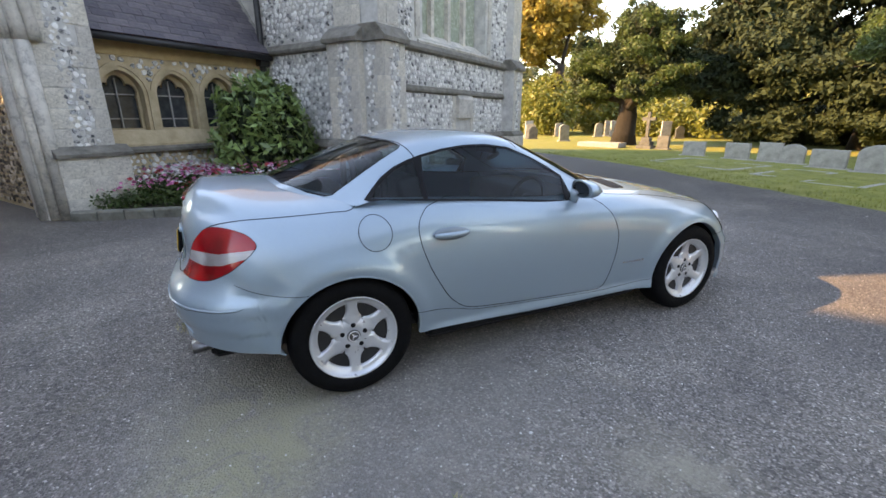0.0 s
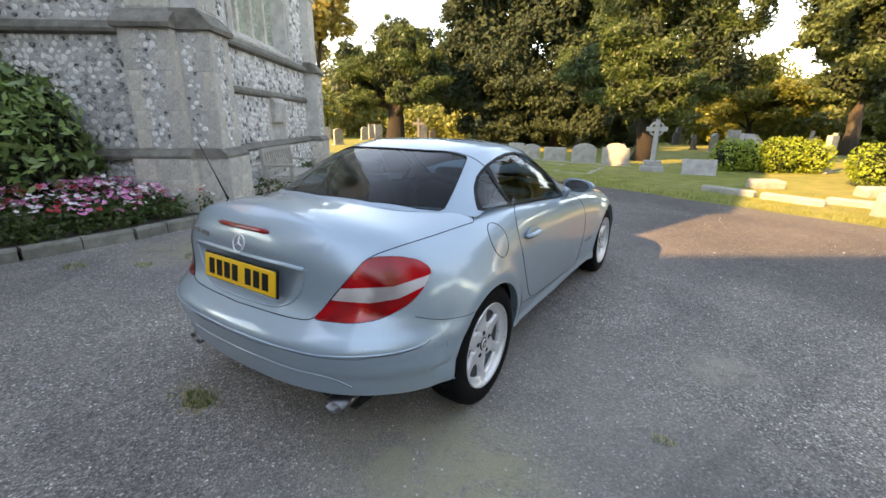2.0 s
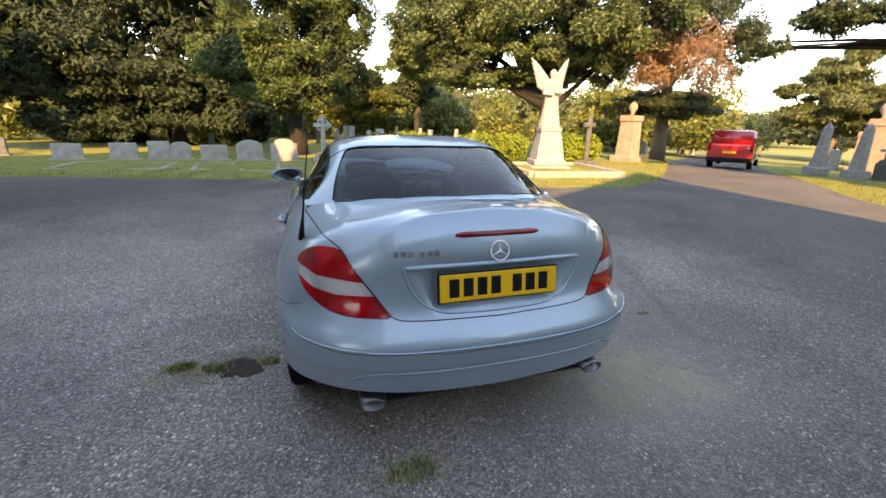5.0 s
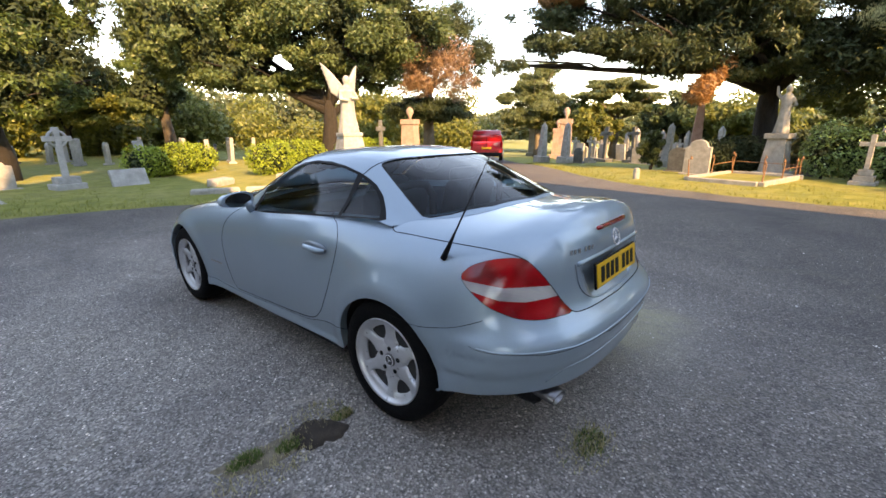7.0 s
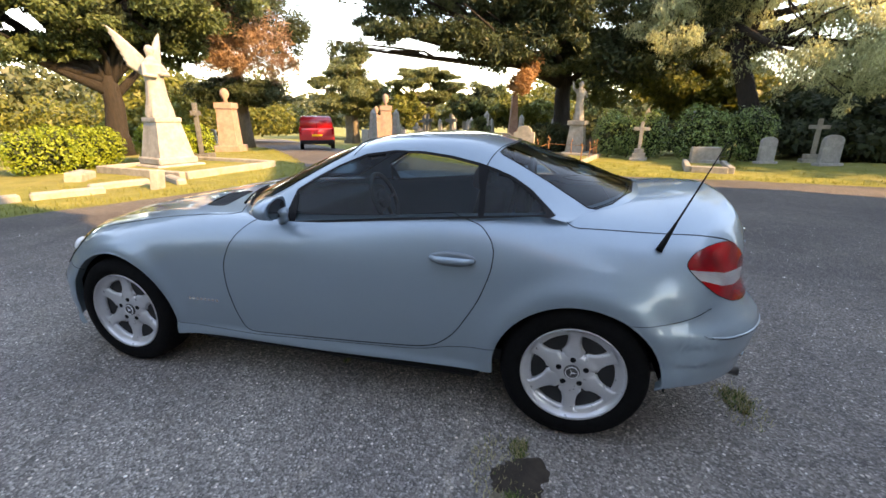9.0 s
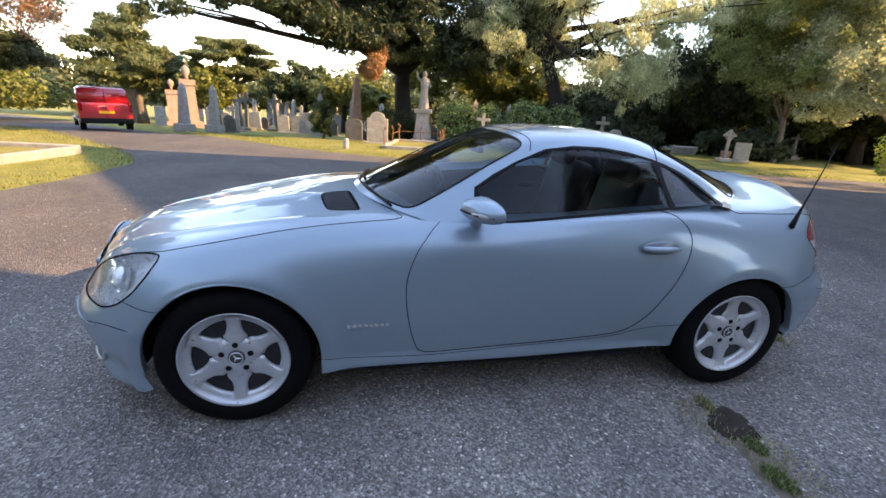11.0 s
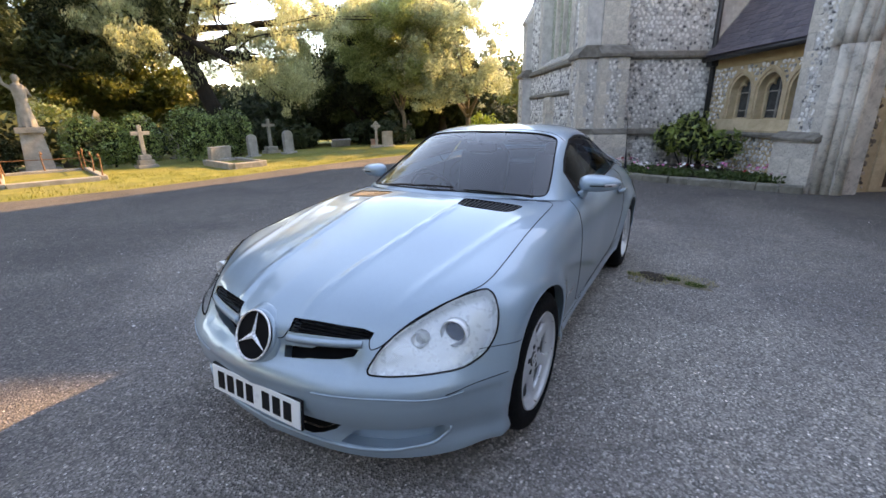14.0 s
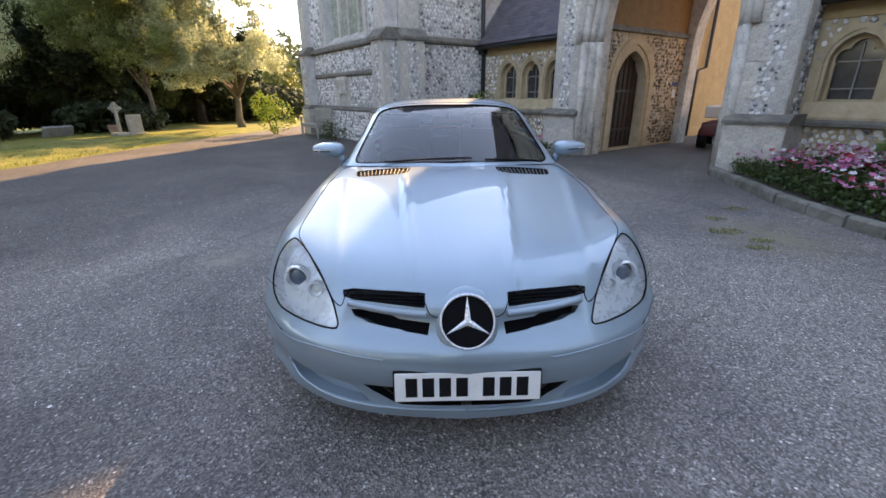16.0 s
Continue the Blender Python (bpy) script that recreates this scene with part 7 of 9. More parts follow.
def plant_trees():
    t = tree
    t("yew_tree", -13.4, 15.7, "broad old yew with a dark trunk and sunlit olive crown", 2.2, .50, [(0, 0, 4.0, 2.1, 2.1, 1.5), (-1.9, -.6, 3.6, 1.4, 1.4, 1.4), (1.9, .4, 3.6, 1.4, 1.4, 1.4), (-.9, .3, 5.1, 1.0, 1.0, 1.2), (.2, -.2, 5.5, .9, .9, 1.1), (1.0, -.3, 5.2, 1.0, 1.0, 1.2), (-2.3, -.9, 4.7, .8, .8, 1.0), (2.2, .2, 4.9, .8, .8, 1.0), (-1.6, -.8, 2.5, 1.2, 1.2, .7), (1.5, -.8, 2.6, 1.1, 1.1, .6)], 22000, .085, YEW, seed=11, aspect=.4)
    t("tree", -6.3, 21.5, "tall dark broadleaf tree shading the gravestones", 3.2, .45, [(0, 0, 6.6, 3.6, 3.2, 2.8), (-3.4, -1.4, 4.6, 2.6, 2.3, 2.4), (2.2, .6, 5.2, 2.4, 2.4, 2.6), (-1.2, -.8, 9.4, 3.0, 2.8, 2.4), (-4.4, -.6, 7.6, 2.4, 2.4, 2.4), (-6.0, -1.0, 5.6, 1.9, 1.9, 2.3), (-2.0, -2.0, 3.2, 2.2, 1.6, 1.3), (1.4, -2.2, 2.8, 2.2, 1.6, 1.2), (-5.0, -1.8, 2.8, 2.0, 1.6, 1.3), (.2, -1.6, 1.5, 2.2, 1.2, 1.2), (2.8, -2.6, 1.4, 2.0, 1.2, 1.1), (-3.0, -2.4, 1.4, 2.0, 1.2, 1.1)], 32000, .13, DEEP_AND_SHADED, seed=12)
    t("yew_tree", -0.9, 15.0, "dense yew with sunlit drooping sprays", 2.0, .33, [(0, 0, 4.4, 2.5, 2.2, 1.9), (-1.7, -.4, 3.4, 1.5, 1.5, 1.3), (2.1, .2, 3.5, 1.6, 1.5, 1.4), (.3, .2, 6.4, 2.3, 2.1, 1.9), (2.2, .4, 5.4, 1.5, 1.4, 1.5), (-.3, -.7, 3.2, 1.5, 1.2, .9), (-.4, -1.3, 2.3, 1.4, .9, .8), (.9, -1.0, 2.6, 1.2, .9, .8)], 21000, .09, YEW, seed=13, aspect=.4)
    t("young_tree", 2.6, 26.0, "low yellow-green tree beyond the yews", 1.4, .16, [(0, 0, 2.9, 2.0, 1.8, 1.5), (1.6, .4, 2.4, 1.5, 1.4, 1.2), (-1.4, -.2, 2.2, 1.3, 1.3, 1.0)], 7000, .10, BRIGHT_TREE, seed=14)
    t("tree", 6.4, 24.0, "tall pale green tree behind the holm oak", 3.4, .28, [(0, 0, 5.6, 2.0, 2.0, 2.2), (.6, 0, 8.4, 2.2, 2.2, 2.2), (2.2, .6, 6.4, 1.8, 1.8, 2.0), (-.2, .2, 3.4, 1.6, 1.6, 1.2)], 15000, .11, HOLM, OAK_BARK, seed=30)
    t("holm_oak", 9.4, 13.6, "spreading holm oak with a forked trunk behind the winged figure", 2.6, .34, [(-1.6, .6, 5.4, 2.6, 2.4, 2.0), (-4.2, 1.8, 4.8, 2.4, 2.2, 1.8), (.8, -.8, 5.2, 2.4, 2.2, 1.9), (-2.2, 1.2, 7.6, 3.0, 2.6, 2.0), (-3.4, 1.0, 3.7, 1.8, 1.8, 1.1), (1.2, -1.0, 7.0, 2.0, 2.0, 1.8), (3.0, -1.6, 5.6, 2.0, 2.0, 1.8), (2.6, -.4, 4.2, 1.7, 1.7, 1.2), (-4.0, 3.0, 6.6, 1.7, 1.7, 1.9), (-3.6, 2.6, 8.4, 1.9, 1.9, 1.6), (-.6, -.4, 4.0, 1.5, 1.5, .9), (.9, .4, 3.9, 1.4, 1.4, .9), (-2.0, .8, 4.0, 1.3, 1.3, .8), (-2.9, 1.3, 3.5, 1.2, 1.2, .7), (-1.7, .7, 3.4, 1.0, 1.0, .55), (-4.3, 1.6, 3.7, 1.3, 1.3, .8), (-5.2, 2.4, 4.2, 1.2, 1.2, .9)], 50000, .085, HOLM, BARK, seed=15)
    t("pine_tree", 15.8, 13.6, "ragged pine with sprays of brown dead twigs", 4.2, .30, [(.9, -1.2, 6.2, 2.2, 2.2, 1.6), (1.9, -1.8, 5.2, 1.1, 1.1, 1.4), (-.2, -.6, 2.6, 2.0, 1.9, .7), (-1.6, 0, 2.4, 1.2, 1.2, .6), (-.4, .8, 5.0, 1.8, 1.6, 1.3)], 11000, .11, PINE, PALE_BARK, seed=16, aspect=.22, dead=[(-1.3, -1.5, 4.7, 2.1, 2.1, 1.3), (-3.2, -.9, 4.8, 1.6, 1.6, .9), (-.2, -2.2, 3.6, 1.2, 1.2, .8), (-2.2, -1.2, 3.7, 1.3, 1.3, .6)], dead_share=2.2, dead_mat=TWIG)
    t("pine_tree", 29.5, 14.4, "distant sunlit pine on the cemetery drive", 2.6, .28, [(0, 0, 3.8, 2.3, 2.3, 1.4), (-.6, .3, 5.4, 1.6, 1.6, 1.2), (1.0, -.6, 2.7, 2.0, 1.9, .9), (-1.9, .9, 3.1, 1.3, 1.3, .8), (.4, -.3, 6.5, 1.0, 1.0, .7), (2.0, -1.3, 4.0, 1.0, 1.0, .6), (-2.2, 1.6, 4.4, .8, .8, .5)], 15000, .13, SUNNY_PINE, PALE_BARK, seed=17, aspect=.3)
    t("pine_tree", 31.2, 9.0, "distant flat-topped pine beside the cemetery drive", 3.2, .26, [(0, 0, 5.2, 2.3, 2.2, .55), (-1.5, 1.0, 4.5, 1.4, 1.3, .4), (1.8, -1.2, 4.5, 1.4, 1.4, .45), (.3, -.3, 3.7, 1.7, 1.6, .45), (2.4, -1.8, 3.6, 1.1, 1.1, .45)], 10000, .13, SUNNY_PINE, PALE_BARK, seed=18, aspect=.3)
    t("tree", 29.2, 10.2, "round yellow-green tree among the far graves", 1.6, .2, [(0, 0, 2.6, 1.5, 1.5, 1.3), (.7, -.8, 2.2, 1.1, 1.1, 1.0)], 5000, .12, BRIGHT_TREE, seed=27)
    t("tree", 31.0, 4.4, "rounded olive tree among the far graves", 2.0, .22, [(0, 0, 3.3, 1.9, 1.9, 1.3), (-.6, 1.4, 2.8, 1.4, 1.4, 1.0), (.6, -1.6, 2.6, 1.5, 1.5, 1.0)], 6000, .13, HOLM, seed=28)
    t("tree", 27.5, 1.6, "low brownish green tree among the far graves", 1.8, .2, [(0, 0, 2.6, 1.7, 1.7, 1.0), (0, -1.6, 2.3, 1.4, 1.4, .9)], 5000, .12, BRIGHT_TREE, seed=29)
    t("pine_tree", 16.6, -1.2, "huge dark pine with long boughs over the graves", 3.6, .36, [(0, 0, 6.4, 3.6, 3.2, 2.6), (-.8, -3.2, 5.2, 2.4, 2.4, 2.0), (-.6, 2.8, 5.6, 2.2, 2.4, 1.6), (.4, -1.0, 9.2, 3.4, 3.2, 2.4), (-1.0, .4, 4.0, 1.8, 2.2, 1.0), (-1.6, 2.6, 4.5, 1.4, 1.6, 1.0), (-1.2, -1.8, 3.6, 1.6, 1.8, 1.0), (-5.6, 6.8, 3.65, .60, .75, .30), (-5.1, 5.6, 4.15, .75, .90, .34), (-4.4, 4.2, 4.25, .85, .90, .38), (-3.2, 5.4, 5.6, 1.3, 1.6, .8), (-3.8, 7.0, 5.2, 1.0, 1.3, .55), (-4.0, 4.0, 6.6, 1.8, 2.0, .9), (-3.0, 2.0, 7.6, 2.2, 2.2, 1.3), (-3.0, 2.2, 5.6, 1.6, 1.6, .8), (-2.6, .6, 5.2, 1.7, 1.7, 1.1), (-3.6, 3.4, 7.4, 1.8, 1.8, 1.0), (-3.4, 2.6, 3.8, 1.4, 1.4, .8), (-2.4, .8, 3.9, 1.4, 1.4, .9), (-3.9, 3.8, 4.3, 1.1, 1.3, .6)], 40000, .115, PINE, seed=19, aspect=.25,
      dead=[(-3.7, 1.45, 2.70, .50, .50, .42), (-3.3, 1.2, 3.15, .3, .3, .4), (-3.6, 6.0, 5.9, .7, .9, .35), (-2.4, 1.2, 3.4, .3, .4, .5)])
    t("weeping_tree", 14.2, -7.4, "leaning tree with pale weeping foliage", 4.4, .30, [(.2, .8, 3.6, 1.3, 1.3, 1.2), (-.6, -1.4, 3.3, 1.2, 1.2, 1.3), (-1.0, -3.2, 3.2, 1.0, 1.0, 1.2), (1.2, 3.2, 4.2, 1.4, 1.4, 1.2), (-1.4, -3.4, 4.9, 1.4, 1.4, 1.2), (-1.4, -.8, 3.6, 1.6, 1.6, 1.9), (-.8, -.6, 5.3, 1.8, 1.8, 1.5), (.5, .6, 5.8, 2.4, 2.2, 1.5), (2.2, 1.8, 4.9, 2.0, 2.0, 1.3), (-1.9, -2.1, 4.4, 1.0, 1.0, 1.4), (-1.7, -4.1, 5.4, 1.8, 1.8, .9), (-2.1, -5.9, 5.6, 1.3, 1.3, .8), (-2.0, -1.3, 2.4, .8, .8, .9), (-1.6, -2.2, 3.2, 1.0, 1.0, 1.2), (0, -.4, 7.4, 2.6, 2.6, 1.4), (.6, 3.0, 5.4, 1.8, 1.8, 1.3), (-.4, 3.2, 3.9, 1.1, 1.1, 1.0)], 52000, .066, PALE, seed=20, lean=(.6, 1.1), droop=.55, aspect=.35, cut=-.06)
    t("tree", 22.0, -7.6, "sunlit yellow-green broadleaf tree", 2.6, .3, [(-.6, 1.0, 3.4, 2.4, 2.4, 1.9), (.7, 1.9, 4.6, 2.2, 2.2, 2.0), (-1.3, -.7, 3.0, 2.2, 2.2, 1.7), (.9, -.5, 5.8, 3, 3, 2.0), (.4, 4.4, 4.0, 2.2, 2.2, 1.8)], 20000, .11, BRIGHT_TREE, seed=21)
    t("tree", 15.0, -16.2, "dark evergreen tree in deep shade", 1.6, .26, [(0, 0, 3.4, 2.3, 2.3, 2.4), (-1.6, -1.0, 2.6, 1.7, 1.7, 1.8), (1.6, 1.6, 3.2, 1.9, 1.9, 2.2), (0, 0, 5.8, 2.0, 2.0, 1.8)], 16000, .10, HOLM, seed=22)
    t("tree", 11.6, -19.0, "dark evergreen tree behind the graves", 1.8, .24, [(0, 0, 3.6, 2.2, 2.2, 2.4), (-1.4, 0, 2.6, 1.6, 1.6, 1.6), (.6, .6, 6.0, 1.9, 1.9, 1.9)], 9000, .12, DEEP_AND_SHADED, seed=23)
    t("olive_tree", 8.4, -16.0, "grey-green sunlit tree with twin pale stems", 1.5, .14, [(0, 1.0, 3.3, 1.8, 1.8, 1.6), (1.4, 1.4, 3.5, 1.6, 1.6, 1.5), (-1.2, .8, 2.9, 1.2, 1.2, 1.3), (.2, 1.2, 5.0, 1.8, 1.8, 1.3), (1.6, 1.8, 5.2, 1.6, 1.6, 1.3), (.7, 1.5, 2.2, 1.4, 1.4, .8), (-1.4, .5, 4.2, 1.1, 1.1, 1.0)], 30000, .055, SAGE, PALE_BARK, 24, cut=-.02)
    t("tree", 11.2, -14.6, "grey-green tree with slender pale stems behind the graves", 1.7, .10, [(0, .2, 3.0, 1.6, 1.6, 1.2), (1.0, .3, 3.9, 1.7, 1.7, 1.4), (-1.0, .4, 3.6, 1.5, 1.5, 1.3), (.2, .5, 5.2, 1.8, 1.8, 1.3), (1.8, 1.0, 5.2, 1.5, 1.5, 1.2), (-1.0, .8, 5.6, 1.4, 1.4, 1.1)], 26000, .060, OLIVE_LEAF, PALE_BARK, seed=40, cut=-.04)
    t("conifer", 20.9, -32.7, "tall distant conifer beyond the graves", 5, .4, [(0, 0, 9.0, 3.2, 3.2, 2.6), (0, 0, 12.6, 2.4, 2.4, 2.4), (-1.5, 1.0, 6.5, 3.4, 3.4, 2.2)], 6000, .22, PINE, seed=25, aspect=.3)
    t("autumn_tree", -24.5, 20.5, "tall tree turning orange beyond the chapel", 5, .4, [(0, 0, 9.0, 3.0, 3.0, 2.6), (-1.5, -1.2, 7.0, 2.4, 2.4, 2.0)], 6000, .19, AUTUMN, seed=26)
    t("shrub", 15.6, 2.05, "dark green shrub among the graves", .4, .06, [(0, 0, .75, .55, .55, .6), (.2, .1, 1.15, .35, .35, .35)], 1700, .05, HOLM, seed=51)
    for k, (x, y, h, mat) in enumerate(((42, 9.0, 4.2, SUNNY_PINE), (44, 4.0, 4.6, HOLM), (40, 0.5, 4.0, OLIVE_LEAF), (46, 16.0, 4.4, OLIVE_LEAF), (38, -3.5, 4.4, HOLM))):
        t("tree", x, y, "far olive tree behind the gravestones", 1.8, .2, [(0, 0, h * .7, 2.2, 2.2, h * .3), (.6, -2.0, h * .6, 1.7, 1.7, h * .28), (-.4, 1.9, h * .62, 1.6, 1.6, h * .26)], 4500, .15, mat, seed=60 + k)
    # Shrubs.
    bush("laurel_bush", -4.70, -2.52, [(0, 0, 1.0, .92, .92, .92), (.25, -.30, .8, .75, .75, .78), (-.45, .35, .85, .75, .75, .8), (-.15, .1, 1.55, .62, .62, .52), (.35, -.3, 1.4, .55, .55, .5)], 8000, .088, LAUREL, "rounded glossy green laurel bush in the flower bed", True)
    bush("laurel_bush", 4.4, -2.5, [(0, 0, .75, .55, .5, .45), (-.5, .4, .6, .45, .42, .36), (.5, -.45, .75, .45, .45, .4), (.1, .0, 1.05, .38, .38, .34)], 1150, .075, VARIEGATED, "low yellow-green laurel bush in the flower bed", True)
    bush("shrub", 11.6, 1.0, [(0, 0, .65, .7, .7, .62), (.3, .2, 1.0, .45, .45, .4)], 1700, .06, BRIGHT, "bright yellow-green shrub by the chapel corner")
    bush("weeds", -6.25, .22, [(0, 0, .20, .42, .20, .22), (.3, .1, .16, .3, .15, .2)], 500, .05, FLOWER_GREEN, "green weeds at the foot of the wall")
    bush("weeds", -9.0, .2, [(0, 0, .22, .5, .22, .24), (-.4, .1, .26, .4, .2, .26)], 500, .05, FLOWER_GREEN, "green weeds beside the bench")
    bush("weeds", 7.9, .3, [(0, 0, .25, .4, .25, .3), (.2, .1, .32, .2, .2, .3)], 500, .05, FLOWER_GREEN, "tall green weeds against the wall")
    hedge(1.9, 12.4, 3.9, 13.3, .9, 1.0, BRIGHT, "bright yellow-green clipped hedge", seed=31)
    hedge(4.6, 10.5, 6.6, 10.9, .9, 1.1, BRIGHT, "bright yellow-green clipped hedge", seed=32)
    hedge(7.9, 10.6, 9.4, 10.4, .8, 1.15, BRIGHT, "bright yellow-green clipped hedge", seed=33)
    hedge(14.9, -.2, 15.2, -1.0, 1.0, 1.25, DEEP_AND_SHADED, "dark clipped evergreen hedge", seed=34)
    hedge(14.3, -2.9, 14.0, -4.2, 1.0, 1.6, LAUREL, "glossy green evergreen hedge", seed=35)
    hedge(13.3, -5.3, 13.2, -7.0, 1.1, 1.75, LAUREL, "glossy green evergreen hedge", seed=36)
    # Far woods close the view all round.
    rng = np.random.default_rng(77)
    blobs = []
    for k in range(120):
        a = 2 * math.pi * k / 120
        deg = math.degrees(a)
        r = rng.uniform(46, 74)
        h = rng.uniform(5.0, 9.5)
        if 2 < deg < 30:
            r, h = rng.uniform(50, 64), rng.uniform(5.0, 7.0)
        elif 30 <= deg < 42:
            r, h = rng.uniform(95, 130), rng.uniform(7, 9)
        if 195 < deg < 260:
            r = rng.uniform(60, 75)
        x, y = r * math.cos(a), r * math.sin(a)
        w = r * .05 + rng.uniform(1.5, 3.5)
        blobs.append((x, y, terrain(x, y) + h * .45, w, w, h * .55))
    v, f = leaf_cloud(rng, blobs, 330000, .31, .8, .3, .35, 0, -.7, 3)
    tagged(leaf_object("far_woods", v, f, FAR), "hazy green trees round the cemetery", "woods", kind="stuff")
    belt = []
    for k in range(150):
        a = rng.uniform(-75, 150)
        if 6 < a < 34 or (a < 6 and k % 3):
            continue
        r = rng.uniform(29, 44)
        x, y = r * math.cos(radians(a)), r * math.sin(radians(a))
        h, w = rng.uniform(2.2, 5.4), rng.uniform(1.3, 2.8)
        belt.append((x, y, terrain(x, y) + h * .45, w, w, h * .55))
    v, f = leaf_cloud(rng, belt, 210000, .15, .7, .3, .6, 0, -.35, 3)
    tagged(leaf_object("shrub_belt", v, f, BRIGHT_TREE), "yellow-green shrubs and young trees beyond the graves", "shrubs", kind="stuff")
    # Undergrowth between the nearer trees, coloured dark for the shade below the crowns.
    low = []
    for x, y, w, h in ((-10, 25, 4, 2.0), (-7, 26, 4, 3.0), (-4.5, 25, 2.5, 2.0), (19, -6, 2, 1.6), (17, -11, 3, 1.6), (12.8, -14.6, 2, 1.2), (18, -19, 4, 3), (10, -22, 3, 2), (20, -3, 2.4, 1.8), (20, -12, 4, 3.4), (23, -16, 4, 4), (16, -22, 4, 4), (13.5, -20.5, 3, 2.6), (23.5, -13, 3.4, 3.8), (19.5, -17.5, 3.2, 3.6)):
        low.append((x, y, terrain(x, y) + h * .45, w, w * .8, h * .55))
    v, f = leaf_cloud(rng, low, 130000, .14, .7, .3, 1.0, 0, -.4, 3)
    tagged(leaf_object("undergrowth", v, f, DEEP_AND_SHADED), "rough green undergrowth below the trees", "shrubs", kind="stuff")


def at_chapel(x, y, z=0.0):
    return CHAPEL_M @ Vector((x, y, z))


def bush(name, lx, ly, blobs, n, leaf, mat, label, dense=False):
    rng = np.random.default_rng(int(abs(lx * 100)) + 5)
    p = at_chapel(lx, ly)
    root = empty(name, pose(p.x, p.y, 0), label, "bush")
    sprays = list(blobs)
    for b in blobs:
        for _ in range(9):
            d = rng.normal(size=3)
            d /= np.linalg.norm(d)
            k, s = rng.uniform(.8, 1.1), rng.uniform(.18, .34)
            sprays.append((b[0] + d[0] * b[3] * k, b[1] + d[1] * b[4] * k, max(.1, b[2] + d[2] * b[5] * k), b[3] * s, b[4] * s, b[5] * s))
    v, f = leaf_cloud(rng, sprays, n, leaf, .34, .5, 2.8, .25, -.30)
    leaf_object("foliage", v, f, mat, root)
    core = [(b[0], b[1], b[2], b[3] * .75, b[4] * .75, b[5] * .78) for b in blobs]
    # Dark inner leaves carry the bush's inner shade in their colour.
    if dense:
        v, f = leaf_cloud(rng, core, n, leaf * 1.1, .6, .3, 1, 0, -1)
        leaf_object("inner_foliage", v, f, DEEP_AND_SHADED, root)
    stems = [tube([(b[0] * .3, b[1] * .3, 0.0), (b[0] * .7, b[1] * .7, b[2] * .5), b[:3]], [.022, .016, .008], 5) for b in blobs]
    solid("stems", *joined(stems), BARK, root)
    return root


BRIGHT_TREE = leaf_material("yellow_green_leaves", (0.060, 0.085, 0.018), (0.20, 0.21, 0.045))
AUTUMN = leaf_material("yellowing_autumn_leaves", (0.12, 0.095, 0.018), (0.36, 0.27, 0.055))
FAR = leaf_material("distant_foliage", (0.035, 0.055, 0.020), (0.12, 0.13, 0.050))


# ---- graves ----
def headstone(w, h, t, top="round", mat=None, name="gravestone", m=None, label="", group="", base=True):
    n = 12
    if top == "round":
        ring = [(w / 2 * math.cos(math.pi * i / n), h - w * .28 + w * .28 * math.sin(math.pi * i / n)) for i in range(n + 1)]
    elif top == "shoulder":
        ring = [(w / 2, h * .78), (w * .36, h * .80)] + [(w * .34 * math.cos(math.pi * i / n), h * .84 + h * .16 * math.sin(math.pi * i / n)) for i in range(n + 1)] + [(-w * .36, h * .80), (-w / 2, h * .78)]
    else:
        ring = [(w / 2, h), (-w / 2, h)]
    v, f = plate([(-w / 2, 0), (w / 2, 0)] + ring, [], t)
    bm = bmesh.new()
    bv = [bm.verts.new((x, y - t / 2, z + (.10 if base else -.03))) for x, y, z in v]
    for q in f:
        bm.faces.new([bv[i] for i in q])
    bmesh.ops.recalc_face_normals(bm, faces=bm.faces)
    edges = [e for e in bm.edges if len(e.link_faces) == 2 and e.calc_face_angle(0) > .6]
    bmesh.ops.bevel(bm, geom=edges, offset=min(.012, t * .12), segments=1, affect="EDGES")
    root = empty(name, m or pose(0, 0, 0), label, "gravestone", group)
    part("slab", bm, mat, root)
    if base:
        part("base", bm_box(-w * .62, w * .62, -t * 1.1, t * 1.1, -.06, .10, .015, 1), mat, root)
    return root


def stone_cross(h, mat, m, label, steps=2, celtic=False, name="stone_cross"):
    root = empty(name, m, label, "gravestone")
    z = 0.0
    w = h * .42
    for k in range(steps):
        part("step", bm_box(-w / 2, w / 2, -w * .4, w * .4, z - (.06 if k == 0 else 0), z + h * .11, .012, 1), mat, root)
        z += h * .11
        w *= .74
    s = h * .085
    bm = bm_box(-s / 2, s / 2, -s * .4, s * .4, z, h, .010, 1)
    part("shaft", bm, mat, root)
    cz = h * .82
    part("arms", bm_box(-h * .19, h * .19, -s * .36, s * .36, cz - s / 2, cz + s / 2, .010, 1), mat, root)
    if celtic:
        ring = [(h * .12 * math.cos(a), 0, cz + h * .12 * math.sin(a)) for a in np.linspace(0, 2 * math.pi, 25)[:-1]]
        solid("ring", *tube(ring, s * .3, 6, True), mat, root, True)
    return root


